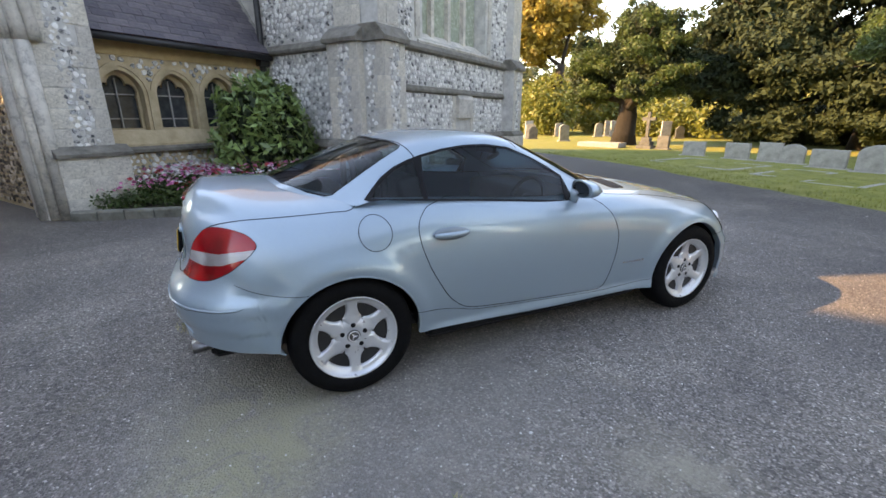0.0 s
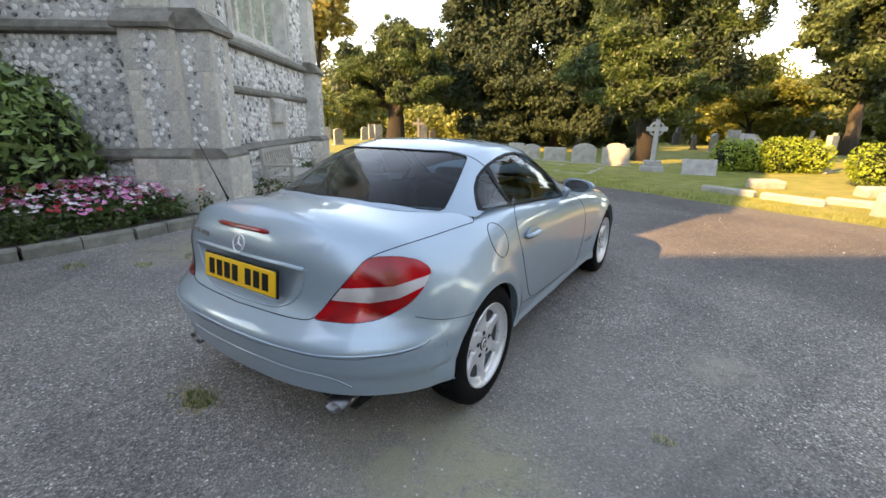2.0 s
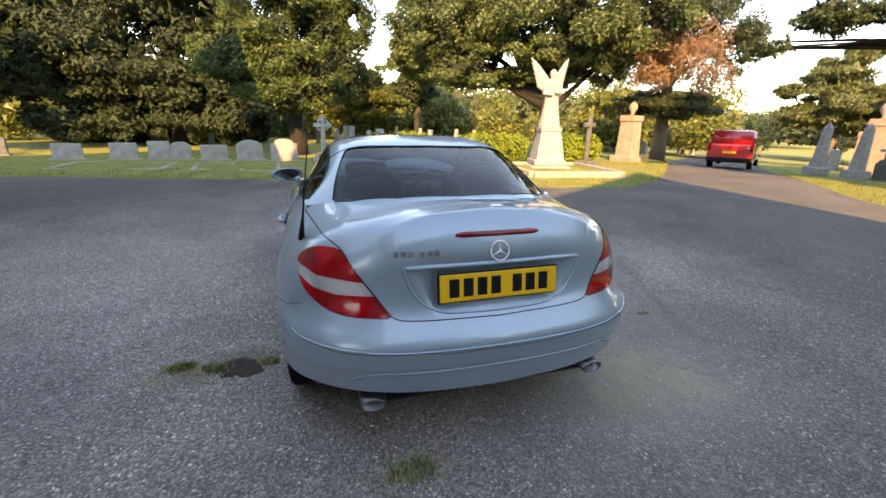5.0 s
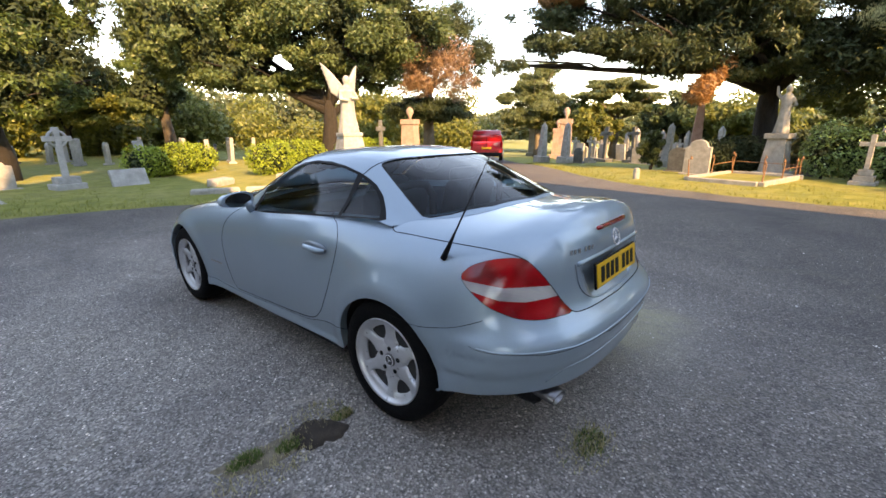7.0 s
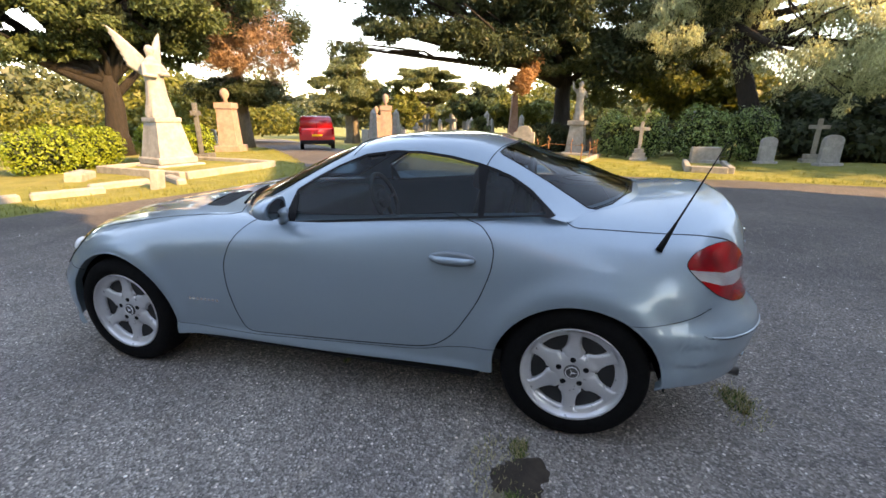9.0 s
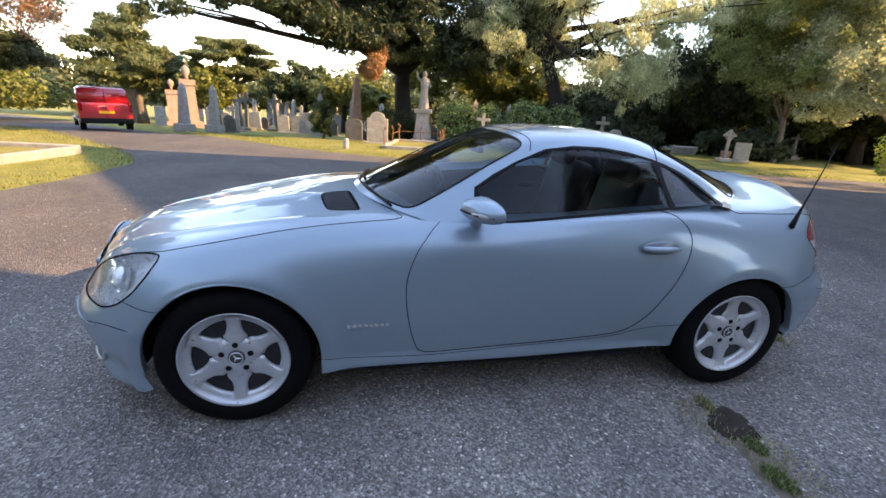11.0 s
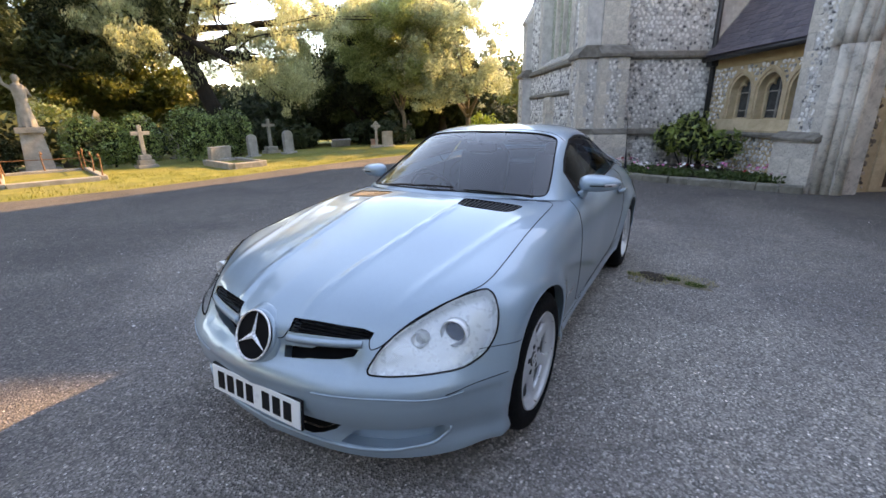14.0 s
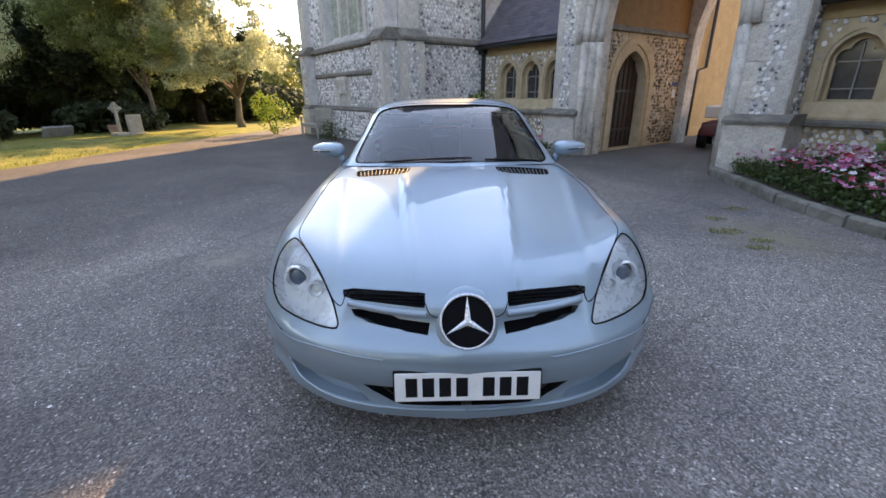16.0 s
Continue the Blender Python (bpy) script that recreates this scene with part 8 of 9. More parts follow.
def grave_kerb(name, w, l, h, mat, m, label, turf=True):
    root = empty(name, m, label, "grave")
    for x in (-w / 2, w / 2):
        part("kerb_stone", bm_box(x - .07, x + .07, -l / 2, l / 2, -.06, h, .015, 1), mat, root)
    for y in (-l / 2, l / 2):
        part("kerb_stone", bm_box(-w / 2 + .075, w / 2 - .075, y - .07, y + .07, -.06, h * .97, .015, 1), mat, root)
    part("infill", bm_box(-w / 2 + .06, w / 2 - .06, -l / 2 + .06, l / 2 - .06, -.05, h * .55), TURF if turf else mat, root)
    return root


def pedestal(root, w, h, mat, taper=.8):
    part("plinth_step", bm_box(-w * .72, w * .72, -w * .72, w * .72, -.08, h * .14, .02, 1), mat, root)
    bm = bmesh.new()
    bm_cyl(w * .5 * 1.414, w * .5 * 1.414 * taper, h * .14, h * .88, 4, bm=bm, m=pose(0, 0, 0, 0, 0, 45))
    part("die", bm, mat, root)
    part("cornice", bm_box(-w * .5, w * .5, -w * .5, w * .5, h * .88, h, .02, 2), mat, root)


def robed_figure(h, wings=False, arm=False, stout=1.0):
    """A plain robed statue: draped body, head, and wings or a raised arm."""
    bm = bm_lathe([(h * .15, 0), (h * .145, h * .08), (h * .115, h * .30), (h * .10, h * .48), (h * .105, h * .62), (h * .115, h * .72), (h * .09, h * .80), (h * .045, h * .835), (h * .05, h * .86), (h * .066, h * .90), (h * .066, h * .94), (h * .04, h * .985), (.002, h)], 20)
    for v in bm.verts:
        a = math.atan2(v.co.y, v.co.x)
        k = 1 + (.09 * math.sin(7 * a + v.co.z * 3)) * max(0, 1 - v.co.z / (h * .6))
        k *= stout if v.co.z < h * .78 else 1.0
        v.co.x, v.co.y = v.co.x * k, v.co.y * k * .82
    def limb(pts, rad):
        v, f = tube([Vector(p) * h for p in pts], [r * h for r in rad], 10)
        bv = [bm.verts.new(p) for p in v]
        for q in f:
            bm.faces.new([bv[i] for i in q])
    if arm:
        limb([(.10, 0, .74), (.20, -.03, .82), (.22, -.02, 1.0)], [.04, .032, .022])
        limb([(-.10, 0, .74), (-.15, -.08, .60), (-.05, -.13, .56)], [.04, .034, .026])
    else:
        limb([(.11, 0, .74), (.16, -.08, .60), (.02, -.15, .60)], [.04, .036, .026])
        limb([(-.11, 0, .74), (-.16, -.08, .58), (-.03, -.15, .56)], [.04, .036, .026])
    if wings:
        # Raised wings swept back, each a fan of long overlapping feathers below a thick leading edge.
        for s in (1, -1):
            for k in range(7):
                f = k / 6
                root = Vector((.05, .10, .80 - .20 * f))
                knee = Vector((.20 + .02 * f, .20, 1.00 - .26 * f))
                tip = Vector((.35 - .15 * f ** 1.3, .32 - .10 * f, 1.22 - .48 * f))
                limb([(s * p.x, p.y, p.z) for p in (root, knee, knee.lerp(tip, .6), tip)], [.036, .046 - .012 * f, .034, .010])
    bmesh.ops.recalc_face_normals(bm, faces=bm.faces)
    return bm


def fused(ob):
    """Melts the overlapping lumps of a carved figure into one skin."""
    r = ob.modifiers.new("fuse", "REMESH")
    r.mode, r.voxel_size, r.use_smooth_shade = "VOXEL", 0.02, True
    return ob


def build_graves():
    row = "row of pale headstones"
    for x, y, w, h, yaw, top in ((-7.7, 13.1, .75, .52, 3, "flat"), (-6.2, 13.15, .75, .55, -4, "flat"), (-5.2, 13.1, .62, .62, 0, "flat"), (-4.57, 13.1, .60, .60, 2, "round"), (-3.5, 12.7, .80, .52, -3, "flat"), (-2.4, 12.5, .82, .72, 2, "round"), (-1.3, 12.25, .86, .78, -2, "shoulder")):
        headstone(w, h * .9, .12, top, GRAVE_GREY, "gravestone", pose(x, y, -.05, RNG.uniform(-3, 3), 0, yaw + 8), "pale grey weathered headstone in a shaded row", row)
    for x, y, a in ((-6.6, 11.2, 4), (-4.9, 10.9, 2), (-3.2, 10.6, 6), (-1.9, 10.2, 3)):
        grave_kerb("grave_kerb", .95, 2.0, .04, GRAVE_GREY, pose(x, y, 0, 0, 0, a), "low stone kerb round an old grassed grave")
    stone_cross(1.55, GRAVE_DARK, pose(-10.9, 14.4, 0, 0, 0, 15), "dark stone cross on steps", 3)
    headstone(.5, .5, .14, "flat", GRAVE_DARK, "gravestone", pose(-10.2, 14.6, 0, 0, 0, 10), "small dark grey headstone beside a cross")
    part_root = empty("ledger_stone", pose(-12.7, 13.6, 0, 0, 0, 20), "flat white ledger stone on a grave", "grave")
    part("slab", bm_box(-1.0, 1.0, -.42, .42, .02, .24, .02, 1), GRAVE_WHITE, part_root)
    stone_cross(1.5, GRAVE_WHITE, pose(-.05, 11.3, 0, 0, 0, 12), "sunlit white marble cross on a stepped base", 2, True)
    headstone(.85, .50, .12, "flat", GRAVE_WHITE, "gravestone", pose(1.2, 11.0, -.02, -18, 0, 10), "pale leaning stone slab in the grass", base=False)
    # Angel on its pedestal inside a kerbed plot.
    root = empty("angel_monument", pose(6.75, 8.85, 0, 0, 0, -15), "tall white marble winged figure on a tapering pedestal", "statue")
    part("plinth_step", bm_box(-.62, .62, -.62, .62, -.08, .16, .03, 1), GRAVE_WHITE, root)
    part("plinth_step", bm_box(-.50, .50, -.50, .50, .16, .34, .03, 1), GRAVE_WHITE, root)
    part("die", bm_cyl(.44 * 1.414, .30 * 1.414, .34, 1.20, 4, m=pose(0, 0, 0, 0, 0, 45)), GRAVE_WHITE, root)
    part("cornice", bm_box(-.33, .33, -.33, .33, 1.20, 1.32, .03, 2), GRAVE_WHITE, root)
    bm = robed_figure(1.72, True, False, 1.28)
    bmesh.ops.translate(bm, vec=(0, 0, 1.31), verts=bm.verts)
    fused(part("statue", bm, GRAVE_WHITE, root, smooth=True))
    grave_kerb("grave_kerb", 2.7, 2.9, .20, GRAVE_GREY, pose(6.6, 8.0, 0, 0, 0, -8), "wide low kerb round the angel's plot")
    stone_cross(1.75, GRAVE_DARK, pose(9.1, 10.0, 0, 0, 0, 25), "dark weathered stone cross in front of a hedge", 1)
    headstone(.27, .44, .15, "flat", GRAVE_WHITE, "gravestone", pose(3.95, 6.25, -.02, 4, 5, 20), "small broken white stone stump by the kerb", base=False)
    for k, (x, y, a) in enumerate(((1.9, 7.5, -25), (2.9, 7.0, -27), (3.9, 7.1, -20), (4.7, 6.6, 60))):
        root = empty("kerb_stone", pose(x, y, 0, 0, 0, a), "old pale kerb stone half sunk in grass", "kerb")
        part("stone", bm_box(-.5, .5, -.09, .09, -.05, .15, .03, 1), GRAVE_GREY, root)
    for x, y in ((2.6, 8.9), (4.4, 8.8)):
        root = empty("broken_stone", pose(x, y, 0, 8, 0, 30), "broken pale memorial stone lying in grass", "gravestone")
        part("stone", bm_box(-.34, .34, -.16, .16, -.04, .22, .05, 2), GRAVE_GREY, root)
    # Pink column, far pillars, obelisk.
    for x, y, h, w, mat, lab in ((12.0, 11.3, 2.35, .66, PINKISH, "warm pinkish granite pillar monument with an urn"), (25.3, 10.1, 3.35, .80, PINKISH, "tall pale pinkish monument beside the drive"), (27.9, 11.9, 2.75, .70, PINKISH, "pale pinkish pillar monument with an urn"), (31.0, 15.6, 3.0, .7, GRAVE_GREY, "distant grey pillar monument")):
        z = terrain(x, y)
        root = empty("pillar_monument", pose(x, y, z, 0, 0, 20), lab, "gravestone")
        pedestal(root, w, h * .78, mat, .86)
        part("urn", bm_lathe([(w * .14, h * .78), (w * .10, h * .82), (w * .26, h * .90), (w * .22, h * .96), (w * .06, h)], 14), mat, root, smooth=True)
    for x, y in ((23.0, 6.6), (23.3, 5.1), (25.0, 7.3)):
        stone_cross(2.0, GRAVE_DARK, pose(x, y, terrain(x, y), 0, RNG.uniform(-3, 3), 70), "tall dark stone cross among the far graves", 1)
    z = terrain(16.4, .8)
    root = empty("obelisk", pose(16.3, .8, z, 0, -5, 15), "leaning pink granite obelisk on a dark base", "gravestone")
    part("base", bm_box(-.36, .36, -.36, .36, -.08, .45, .02, 1), GRAVE_DARK, root)
    part("shaft", bm_cyl(.30, .15, .45, 2.35, 4, m=pose(0, 0, 0, 0, 0, 45)), GRAVE_PINK, root)
    part("tip", bm_cyl(.15, .004, 2.35, 2.6, 4, m=pose(0, 0, 0, 0, 0, 45)), GRAVE_PINK, root)
    headstone(.72, 1.0, .12, "shoulder", GRAVE_GREY, "gravestone", pose(12.9, .05, -.03, 0, 0, 82), "tall grey headstone beside rusty railings")
    headstone(.62, .75, .12, "round", GRAVE_DARK, "gravestone", pose(14.2, .85, -.08, 0, 0, 80), "dark rounded headstone in shade")
    # Railed plot with the statue behind.
    m = pose(12.25, -1.25, -.02, 0, 0, 76)
    grave_kerb("grave_kerb", 1.75, 2.75, .16, GRAVE_GREY, m, "kerbed grassy plot with remains of rusty railings")
    rails = empty("rusty_railing", m, "broken rusty iron railing round a grave plot", "railing")
    for x, y, h in ((-.85, -1.35, .42), (0, -1.35, .40), (.85, -1.35, .48), (.85, 0, .44), (-.85, 0, .40), (.78, -1.30, .42), (-.76, -1.30, .36), (.85, 1.3, .45), (-.85, 1.3, .42)):
        bm = bm_cyl(.020, .014, .1, .16 + h, 7, m=pose(x, y, 0, RNG.uniform(-6, 6), RNG.uniform(-6, 6), 0))
        bm_lathe([(.012, .15 + h), (.034, .18 + h), (.026, .21 + h), (.004, .26 + h)], 8, bm=bm, m=pose(x, y, 0))
        part("post", bm, RUST, rails)
    for a, b in (((-.85, -1.35, .42), (.85, -1.35, .45)), ((.85, -1.35, .44), (.85, 0, .40)), ((-.85, -1.35, .40), (-.85, 0, .38))):
        solid("rail", *tube([a, b], .011, 6), RUST, rails)
    z = terrain(14.4, -1.8)
    root = empty("statue_monument", pose(14.4, -1.75, z, 0, 0, 75), "grey statue with raised arm on a stone pedestal", "statue")
    pedestal(root, .62, 1.3, GRAVE_GREY, .74)
    bm = robed_figure(1.35, False, True)
    bmesh.ops.translate(bm, vec=(0, 0, 1.3), verts=bm.verts)
    fused(part("statue", bm, GRAVE_GREY, root, smooth=True))
    post = empty("marker_post", pose(10.5, 1.05, .0), "short white stone marker post at the road edge", "post")
    part("post", bm_lathe([(.085, -.05), (.085, .27), (.07, .33), (.03, .35)], 14), GRAVE_WHITE, post)
    stone_cross(1.25, GRAVE_GREY, pose(12.7, -3.65, -.02, 0, 0, 80), "grey cross on a stepped base before a hedge", 3)
    headstone(.80, .46, .14, "flat", GRAVE_GREY, "gravestone", pose(11.5, -5.2, 0, -6, 0, 102), "broad low stone tilted before a hedge")
    grave_kerb("grave_kerb", .95, 1.9, .20, GRAVE_GREY, pose(10.5, -5.0, 0, 0, 0, 78), "thick stone kerb round a small grave")
    # Paler marble on the next two stones: sunlight is put into their colour.
    headstone(.52, .72, .11, "round", GRAVE_WHITE, "gravestone", pose(12.6, -7.2, 0, 0, 0, 112), "narrow rounded headstone in sunlight")
    headstone(.66, .80, .12, "round", GRAVE_WHITE, "gravestone", pose(12.6, -8.8, 0, 0, 0, 112), "rounded headstone in sunlight")
    stone_cross(1.4, GRAVE_GREY, pose(13.9, -9.0, -.06, 0, 0, 80), "weathered grey cross between two headstones", 2)
    headstone(.95, .45, .12, "flat", GRAVE_WHITE, "gravestone", pose(13.6, -12.7, -.03, -28, 0, 70), "pale slab leaning back in grass", base=False)
    stone_cross(1.15, GRAVE_GREY, pose(11.2, -12.5, 0, 0, 0, 70), "ornate wheel cross in sunlight", 1, True)
    headstone(.5, .62, .12, "flat", GRAVE_GREY, "gravestone", pose(10.9, -12.9, 0, 0, 0, 70), "small square-topped grey headstone")
    stone_cross(1.1, GRAVE_WHITE, pose(13.0, -17.6, 0, 0, 0, 60), "small white cross in shade of trees", 2)
    root = empty("flower_pot", pose(11.9, -13.2, 0), "terracotta pot by a grave", "pot")
    part("pot", bm_lathe([(.13, 0), (.19, .30), (.20, .34), (.17, .34), (.16, .28)], 14), GRAVE_PINK, root)
    scatter_graves()


def scatter_graves():
    rng = random.Random(21)
    protos = [headstone(.6, .85, .12, "round", GRAVE_GREY, "far_gravestone", pose(24, 3.0, terrain(24, 3.0), 0, 0, 70), "weathered grey headstone among many in the grass", "distant gravestones"),
              headstone(.55, .7, .12, "shoulder", GRAVE_DARK, "far_gravestone", pose(26, 5.0, terrain(26, 5), 0, 0, 70), "dark headstone among many in the grass", "distant gravestones"),
              headstone(.6, 1.0, .14, "flat", GRAVE_WHITE, "far_gravestone", pose(28, 2.0, terrain(28, 2), 0, 0, 70), "pale marble headstone among many in the grass", "distant gravestones")]
    root = empty("far_gravestone", pose(30, 5.5, terrain(30, 5.5), 0, 0, 70), "slender pale stone memorial among many headstones", "gravestone", "distant gravestones")
    part("base", bm_box(-.3, .3, -.3, .3, -.08, .35, .02, 1), GRAVE_WHITE, root)
    part("shaft", bm_cyl(.24, .15, .35, 1.8, 4, m=pose(0, 0, 0, 0, 0, 45)), GRAVE_WHITE, root)
    part("tip", bm_cyl(.15, .01, 1.8, 2.0, 4, m=pose(0, 0, 0, 0, 0, 45)), GRAVE_WHITE, root)
    protos.append(root)
    c = stone_cross(1.4, GRAVE_GREY, pose(27, 8.0, terrain(27, 8), 0, 0, 70), "grey memorial cross among many headstones", 2)
    c.name = "far_gravestone"
    c["group"] = "distant gravestones"
    protos.append(c)
    ring = smooth_ring(ROAD_EDGE, 4)
    zones = [(17, 42, -8, 8, 120), (24, 40, 6, 14, 30), (14, 40, 20, 34, 24), (-24, -12, 15, 30, 18), (-9, 9, 20, 34, 26), (14, 26, -26, -12, 12), (2, 9, 13.5, 19, 10)]
    for x0, x1, y0, y1, n in zones:
        for _ in range(n):
            x, y = rng.uniform(x0, x1), rng.uniform(y0, y1)
            if inside((x, y), ring) or min(math.hypot(x - a, y - b) for a, b in ring) < 1.2:
                continue
            p = rng.choice(protos if x > 17 and y < 15 else protos[:3])
            copy_thing(p, pose(x, y, terrain(x, y), rng.uniform(-4, 4), rng.uniform(-3, 3), 70 + rng.uniform(-14, 14)))


# ---- flower beds, bench, small things ----
BED_EDGE = [(1.55, -2.70), (2.0, -2.22), (2.53, -1.72), (3.0, -1.22), (3.8, -.62), (4.47, -.28), (5.2, .04)]


def build_beds():
    for m in (-1, 1):
        edge = [at_chapel(m * x, y) for x, y in BED_EDGE]
        kerb = empty("bed_kerb", pose(0, 0, 0), "worn mossy stone kerb round the flower bed", "kerb")
        fine = []
        for a, b in zip(edge, edge[1:]):
            fine += [a.lerp(b, t / 4) for t in range(4)]
        fine.append(edge[-1])
        for k in range(0, len(fine) - 2, 2):
            seg = fine[k:k + 3]
            verts = []
            for i, p in enumerate(seg):
                d = (seg[min(i + 1, 2)] - seg[max(i - 1, 0)]).normalized()
                n = Vector((-d.y, d.x, 0)) * m
                q = p + d * (.006 if i == 0 else -.006 if i == 2 else 0)
                for off, z in ((0, -.03), (.005, .115), (.03, .135), (.12, .135), (.14, .11), (.14, -.03)):
                    verts.append(q + n * off + Vector((0, 0, z)))
            faces = [(r * 6 + c, r * 6 + c + 1, (r + 1) * 6 + c + 1, (r + 1) * 6 + c) for r in range(2) for c in range(5)] + [tuple(range(6)), tuple(range(17, 11, -1))]
            if m > 0:
                faces = [tuple(reversed(f)) for f in faces]
            solid("kerb_stone", verts, faces, KERB, kerb)
        ring = [(m * x, y) for x, y in BED_EDGE] + [(m * 5.2, -.4), (m * 5.35, -3.3), (m * 2.3, -3.3), (m * 2.3, -2.7)]
        pts = [at_chapel(x, y, .085) for x, y in ring]
        face = tuple(range(len(pts)))
        tagged(solid("soil_bed", pts, [face if m > 0 else tuple(reversed(face))], SOIL), "dark soil of the flower bed", "soil", kind="structure")
        plant_bed(m)


def plant_bed(m):
    rng = np.random.default_rng(40 + m)
    green, pink, white, red = [], [], [], []
    ring = [(x, y) for x, y in BED_EDGE] + [(5.2, -.4), (5.3, -3.1), (2.4, -3.1), (2.35, -2.75)]
    count = 0
    while count < (760 if m < 0 else 260):
        x, y = rng.uniform(1.6, 5.3), rng.uniform(-3.1, .0)
        if not inside((x, y), ring):
            continue
        d = min(math.hypot(x - a, y - b) for a, b in smooth_line(BED_EDGE))
        if d < .18 or d > (1.9 if m < 0 else .9):
            continue
        count += 1
        p = at_chapel(m * x, y)
        h = (rng.uniform(.14, .24) + min(.20, d * .18)) if m < 0 else rng.uniform(.08, .20)
        green.append((p.x, p.y, .08 + h * .5, .13, .13, h * .6))
        flowering = ((.30 if d < .45 else .80) if m < 0 and x < 4.9 else .35)
        if rng.random() < flowering:
            kind = rng.random()
            for _ in range(rng.integers(1, 5)):
                q = (p.x + rng.normal() * .07, p.y + rng.normal() * .07, .10 + h + rng.uniform(.02, .10))
                (white if kind < (.35 if m < 0 else .6) else red if kind > .88 else pink).append(q)
    v, f = leaf_cloud(rng, green, 16000 if m < 0 else 5000, .032, .55, .3, 3, 0, -1)
    tagged(leaf_object("bedding_plants", v, f, FLOWER_GREEN), "low green bedding plants in the flower bed", "plants", kind="stuff")
    for name, pts, mat, lab in (("pink_flowers", pink, PINK, "pink bedding flowers in the bed"), ("white_flowers", white, WHITE_PETAL, "white bedding flowers in the bed"), ("red_flowers", red, RED_PETAL, "red bedding flowers in the bed")):
        if not pts:
            continue
        verts, faces = [], []
        for q in pts:
            c = Vector(q)
            r = rng.uniform(.020, .036)
            t = Vector((rng.normal() * .5, rng.normal() * .5, 1)).normalized()
            a = t.orthogonal().normalized()
            b = t.cross(a)
            for k in range(5):
                w = 2 * math.pi * k / 5 + rng.uniform(0, .4)
                d = a * math.cos(w) + b * math.sin(w)
                e = t.cross(d)
                i = len(verts)
                verts += [c, c + d * r * .7 + e * r * .5 + t * .004, c + d * r * 1.25 + t * .008, c + d * r * .7 - e * r * .5 + t * .004]
                faces.append((i, i + 1, i + 2, i + 3))
        tagged(leaf_object(name, np.array([tuple(p) for p in verts]), np.array(faces), mat), lab, "flowers", kind="stuff")


def smooth_line(line, n=5):
    return [(a[0] + (b[0] - a[0]) * t / n, a[1] + (b[1] - a[1]) * t / n) for a, b in zip(line, line[1:]) for t in range(n + 1)]


KERB = mortar_material("mossy_kerb_stone", (0.10, 0.095, 0.075), (0.27, 0.26, 0.22))


def bench(m):
    root = empty("garden_bench", m, "weathered grey wooden garden bench against the chapel wall", "bench", "benches")
    w = 1.5
    for x in (-w / 2, w / 2):
        part("leg", bm_box(x - .03, x + .03, .40, .46, 0, .60, .006, 1), BENCH_WOOD, root)
        part("leg", bm_box(x - .03, x + .03, -.03, .03, 0, .86, .006, 1, m=pose(0, 0, 0, 6, 0, 0)), BENCH_WOOD, root)
        part("armrest", bm_box(x - .045, x + .045, -.03, .50, .60, .635, .008, 1), BENCH_WOOD, root)
        part("side_rail", bm_box(x - .02, x + .02, .03, .42, .33, .40, .005, 1), BENCH_WOOD, root)
    for k in range(5):
        part("seat_slat", bm_box(-w / 2, w / 2, .06 + k * .085, .13 + k * .085, .405, .43, .005, 1), BENCH_WOOD, root)
    part("front_rail", bm_box(-w / 2, w / 2, .425, .45, .32, .40, .005, 1), BENCH_WOOD, root)
    for z0, z1 in ((.84, .91), (.46, .52)):
        part("back_rail", bm_box(-w / 2, w / 2, -.02, .02, z0, z1, .005, 1, m=pose(0, 0, 0, 6, 0, 0)), BENCH_WOOD, root)
    for k in range(13):
        x = -w / 2 + .10 + k * (w - .2) / 12
        part("back_slat", bm_box(x - .022, x + .022, -.010, .010, .52, .84, .003, 1, m=pose(0, 0, 0, 6, 0, 0)), BENCH_WOOD, root)
    return root


def tuft(x, y, r, n, seed, dry=0.35, label="tuft of grass growing through the tarmac"):
    rng = np.random.default_rng(seed)
    verts, faces, mats = [], [], []
    for _ in range(n):
        a, d = rng.uniform(0, 6.28), r * math.sqrt(rng.random())
        px, py = x + d * math.cos(a), y + d * math.sin(a) * .6
        h, b = rng.uniform(.008, .030), rng.uniform(0, 6.28)
        lean = rng.uniform(.3, 1.2) * h
        i = len(verts)
        w = .0035
        verts += [(px - w * math.sin(b), py + w * math.cos(b), -.004), (px + w * math.sin(b), py - w * math.cos(b), -.004), (px + lean * math.cos(b), py + lean * math.sin(b), h)]
        faces.append((i, i + 1, i + 2))
        mats.append(1 if rng.random() < dry else 0)
    tagged(solid("grass_tuft", verts, faces, [TUFT, STRAW], mat_index=mats), label, "grass", kind="stuff")


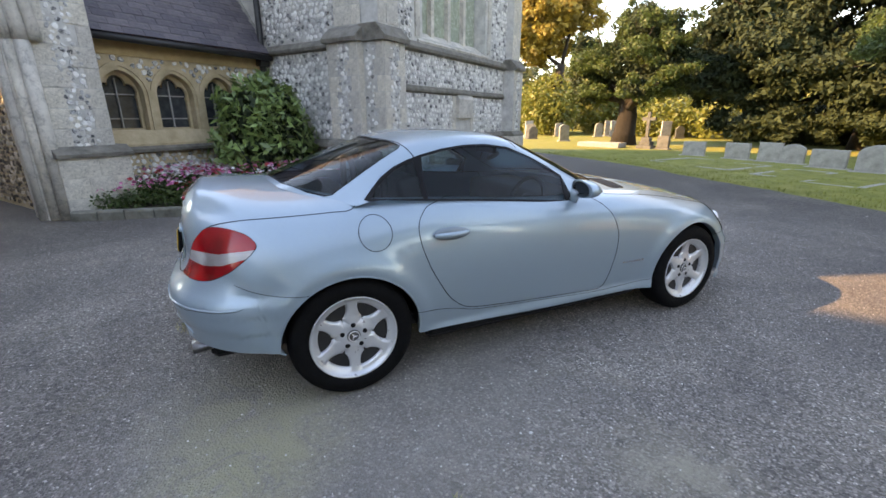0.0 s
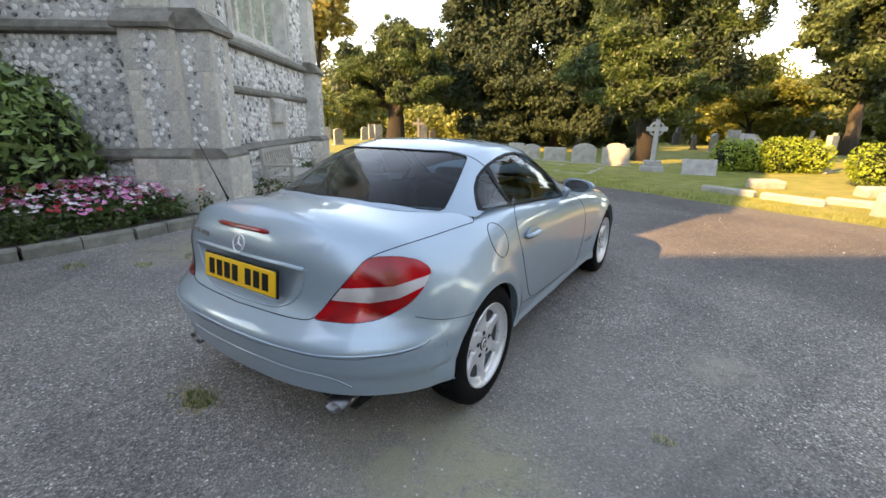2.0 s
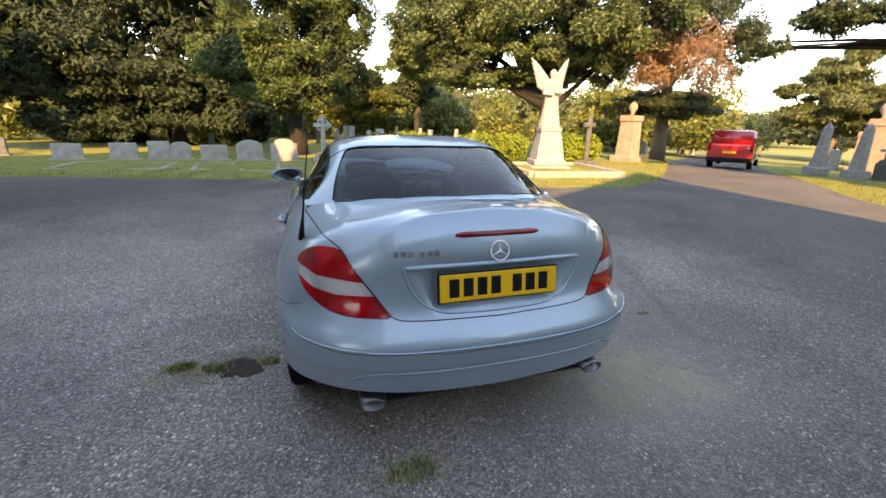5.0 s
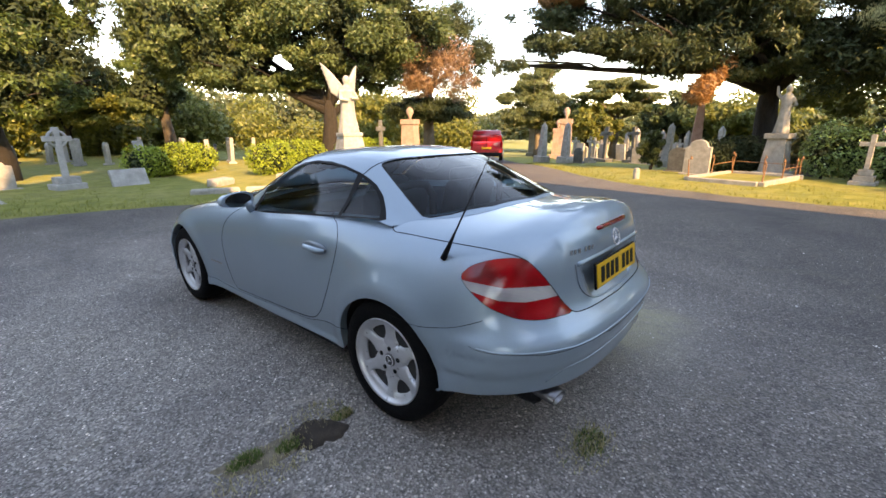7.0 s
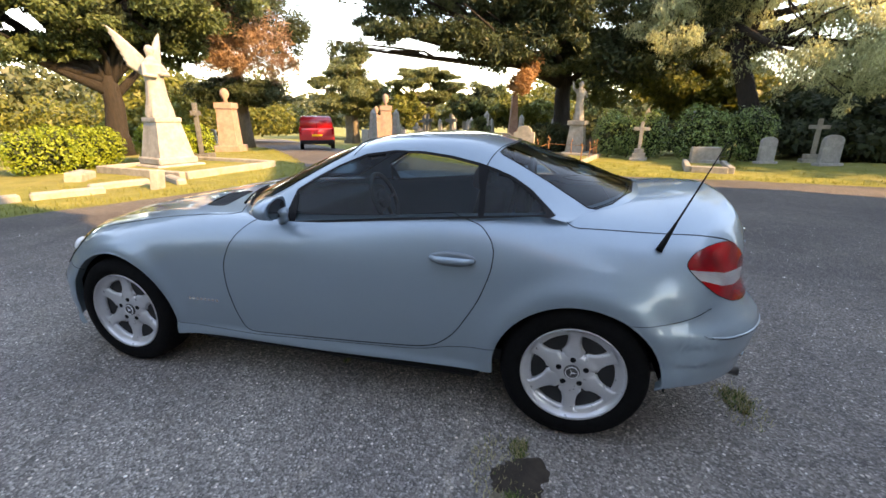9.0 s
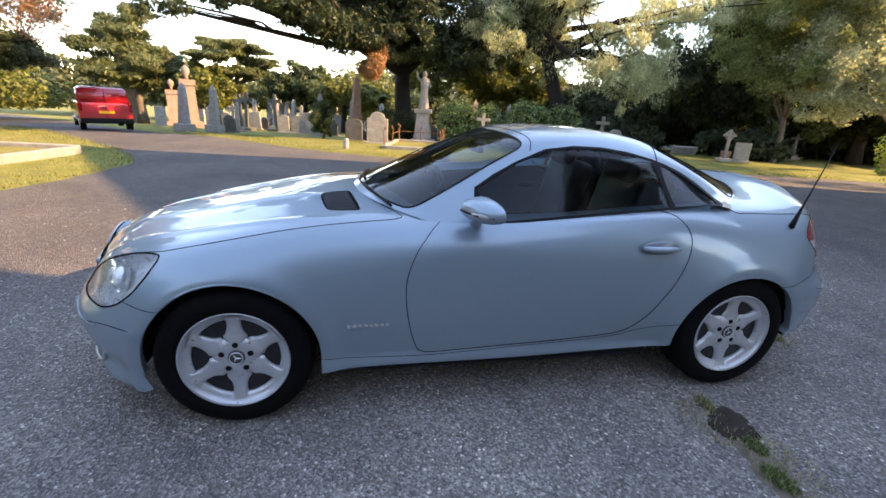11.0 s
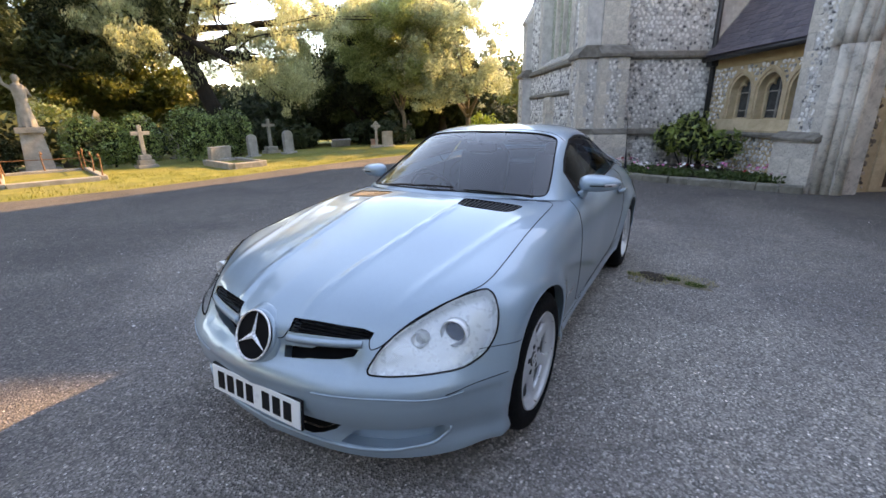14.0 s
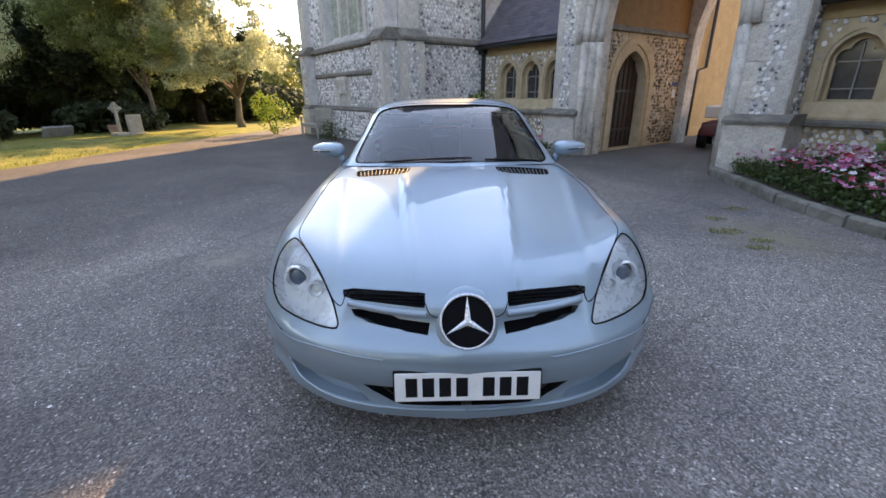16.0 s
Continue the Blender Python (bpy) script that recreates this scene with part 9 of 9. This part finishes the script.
def soil_patch():
    rng = np.random.default_rng(9)
    for name, cx, cy, rx, ry, turn, z, mat, lab in (("dry_dirt", -1.40, -.98, .20, .085, 12, .006, DRY_DIRT, "strip of dry tan dirt and straw in broken tarmac"), ("soil_patch", -1.16, -1.04, .135, .105, 30, .010, SOIL, "patch of bare dark soil in the broken tarmac")):
        n, ring = 44, []
        for k in range(n):
            a = 2 * math.pi * k / n
            w = 1 + .10 * math.sin(3 * a + cx * 9) + .07 * math.sin(7 * a + 1) + .05 * rng.normal()
            ring.append((rx * w * math.cos(a), ry * w * math.sin(a)))
        verts = [(x, y, -.002) for x, y in ring] + [(x * .8, y * .8, z + .004 * rng.normal() * .5) for x, y in ring] + [(x * .4, y * .4, z * 1.1) for x, y in ring] + [(0, 0, z)]
        faces = [(r * n + i, r * n + (i + 1) % n, (r + 1) * n + (i + 1) % n, (r + 1) * n + i) for r in range(2) for i in range(n)] + [(2 * n + i, 2 * n + (i + 1) % n, 3 * n) for i in range(n)]
        ob = solid(name, verts, faces, mat, smooth=True)
        ob.matrix_basis = pose(cx, cy, 0, 0, 0, -turn)
        tagged(ob, lab, "soil")
    tuft(-1.47, -.96, .075, 700, 1, .15, "green grass on the edge of a soil patch")
    tuft(-1.30, -1.02, .06, 520, 2, .1)
    tuft(-1.0, -1.02, .06, 320, 3, .6)
    tuft(-1.42, -1.05, .22, 420, 4, 1.0, "dry straw-coloured grass round a soil patch")
    tuft(-1.12, -.93, .18, 260, 14, .95, "dry straw-coloured grass round a soil patch")
    tuft(-.385, -2.06, .11, 520, 5, .5)
    tuft(-.42, -2.06, .20, 240, 15, .9, "dry grass in a joint of the tarmac")
    for k, (x, y, r, c) in enumerate(((-2.81, -.75, .18, 420), (-2.80, -.26, .12, 260), (-2.97, -.45, .12, 300), (-3.5, -1.6, .15, 220), (-3.0, -1.2, .12, 200), (1.7, -1.05, .05, 60), (-.55, .02, .03, 50))):
        tuft(x, y, r, c, 20 + k, .6)


def verge_blades():
    """Grass blades along the verges nearest the drive."""
    rng = np.random.default_rng(3)
    ring = ragged(smooth_ring(ROAD_EDGE, 14), 0.10)
    pts = []
    for (x0, y0), (x1, y1) in zip(ring, ring[1:] + ring[:1]):
        mx, my = (x0 + x1) / 2, (y0 + y1) / 2
        if not (-11 < mx < 15 and -13 < my < 12):
            continue
        l = math.hypot(x1 - x0, y1 - y0)
        n = int(l * 420)
        t, d = rng.random(n), rng.random(n) ** 1.6 * 3.2 - .04
        nx, ny = (y1 - y0) / l, -(x1 - x0) / l
        if inside((mx + nx * .3, my + ny * .3), ring):
            nx, ny = -nx, -ny
        pts.append(np.stack([x0 + (x1 - x0) * t + nx * d, y0 + (y1 - y0) * t + ny * d], 1))
    p = np.concatenate(pts)
    n = len(p)
    h, b, lean = rng.uniform(.03, .085, n), rng.uniform(0, 6.28, n), rng.uniform(.2, .9, n)
    z = np.array([terrain(x, y) for x, y in p]) + .02
    w = .006
    base = np.stack([p[:, 0], p[:, 1], z], 1)
    s = np.stack([-np.sin(b), np.cos(b), 0 * b], 1) * w
    tip = base + np.stack([np.cos(b) * lean * h, np.sin(b) * lean * h, h], 1)
    verts = np.stack([base - s, base + s, tip], 1).reshape(-1, 3)
    tagged(leaf_object("verge_grass", verts, np.arange(3 * n).reshape(n, 3), BLADE), "short sunlit grass along the road edge", "grass", kind="stuff")


def loose_grit():
    """Small pale stones and bits of leaf lying on the tarmac round the parking place."""
    rng = np.random.default_rng(41)
    n = 5200
    a, r = rng.uniform(0, 2 * math.pi, n), 1.2 + 5.2 * rng.random(n) ** .8
    x, y = r * np.cos(a) * .9, r * np.sin(a)
    size = rng.uniform(.0025, .0065, n) * np.where(rng.random(n) > .97, 2.0, 1.0)
    turn = rng.uniform(0, 2 * math.pi, n)
    corners = []
    for k in range(4):
        w = turn + k * math.pi / 2 + rng.uniform(-.35, .35, n)
        corners.append(np.stack([x + size * np.cos(w), y + size * np.sin(w), np.full(n, .001)], 1))
    top = np.stack([x, y, size * rng.uniform(.5, 1.1, n)], 1)
    verts = np.stack([*corners, top], 1).reshape(-1, 3)
    base = np.arange(n)[:, None] * 5
    faces = np.concatenate([base + np.array([[k, (k + 1) % 4, 4]]) for k in range(4)])
    tagged(leaf_object("loose_grit", verts, faces, GRIT), "loose pale grit scattered over the tarmac", "grit", kind="stuff")


def red_van():
    x, y = 15.3, 9.45
    m = pose(x, y, terrain(x, y), 0, 0, -58) @ Matrix.Diagonal((.86, .86, .80, 1))
    root = empty("van", m, "small red panel van parked on the cemetery drive", "van")
    red = paint_material("van_red_paint", (0.42, 0.012, 0.022), 0.15, 0.3)
    bm = bm_box(-.90, .90, 0, 4.2, .32, 1.22, .10, 3)
    part("body", bm, red, root, smooth=True)
    bm = bmesh.new()
    sec = [(0.02, 1.15), (.06, 1.72), (.22, 1.84), (2.2, 1.86), (2.9, 1.70), (3.5, 1.15)]
    n = len(sec)
    left = [bm.verts.new((-.86 + (.10 if z > 1.5 else 0), yy, z)) for yy, z in sec]
    right = [bm.verts.new((.86 - (.10 if z > 1.5 else 0), yy, z)) for yy, z in sec]
    bm.faces.new(left)
    bm.faces.new(list(reversed(right)))
    for i in range(n):
        bm.faces.new((left[i], right[i], right[(i + 1) % n], left[(i + 1) % n]))
    bmesh.ops.recalc_face_normals(bm, faces=bm.faces)
    bmesh.ops.bevel(bm, geom=list(bm.edges), offset=.06, segments=2, affect="EDGES")
    part("cargo_roof", bm, red, root, smooth=True)
    for s in (-1, 1):
        part("rear_window", bm_box(s * .38 - .30, s * .38 + .30, -.005, .03, 1.22, 1.62, .02, 1, m=pose(0, 0, 0, -2, 0, 0)), DARK_GLASS, root)
        part("tail_light", bm_box(s * .82 - .06, s * .82 + .06, -.02, .05, .85, 1.25, .015, 1), RED_LAMP, root)
        for yy in (.75, 3.35):
            wheel = part("wheel", bm_cyl(.31, .31, -.10, .10, 20, m=pose(s * .80, yy, .31, 0, 90, 0)), RUBBER, root)
            part("hubcap", bm_cyl(.19, .17, .10, .115, 16, m=pose(s * .80, yy, .31, 0, 90 * s, 0)), ALLOY, wheel)
    part("rear_bumper", bm_box(-.88, .88, -.07, .12, .32, .55, .04, 2), BLACK, root, smooth=True)
    part("number_plate", bm_box(-.26, .26, -.03, .01, .75, .86), YELLOW, root)
    part("door_gap", bm_box(-.006, .006, -.012, .02, .55, 1.75), GAP, root)


def utility_cart():
    p = at_chapel(.15, -7.0)
    root = empty("utility_cart", pose(p.x, p.y, 0, 0, 0, -40), "small dark red utility cart with a white tray", "cart")
    part("chassis", bm_box(-.5, .5, -.8, .8, .30, .62, .05, 2), simple("dark_red_paint", (0.10, 0.015, 0.02), 0.4), root, smooth=True)
    part("tray", bm_box(-.55, .55, -.85, .25, .70, .98, .03, 1), WHITE_PAPER, root)
    for x in (-.45, .45):
        for y in (-.55, .55):
            part("wheel", bm_cyl(.24, .24, -.09, .09, 18, m=pose(x, y, .24, 0, 90, 0)), RUBBER, root)
    part("tail_light", bm_box(-.50, -.40, -.87, -.84, .45, .52), RED_LAMP, root)


plant_trees()
build_graves()
build_beds()
bench(CHAPEL_M @ pose(-7.25, .10, 0))
bench(CHAPEL_M @ pose(9.7, .02, 0))
soil_patch()
verge_blades()
loose_grit()
red_van()
utility_cart()
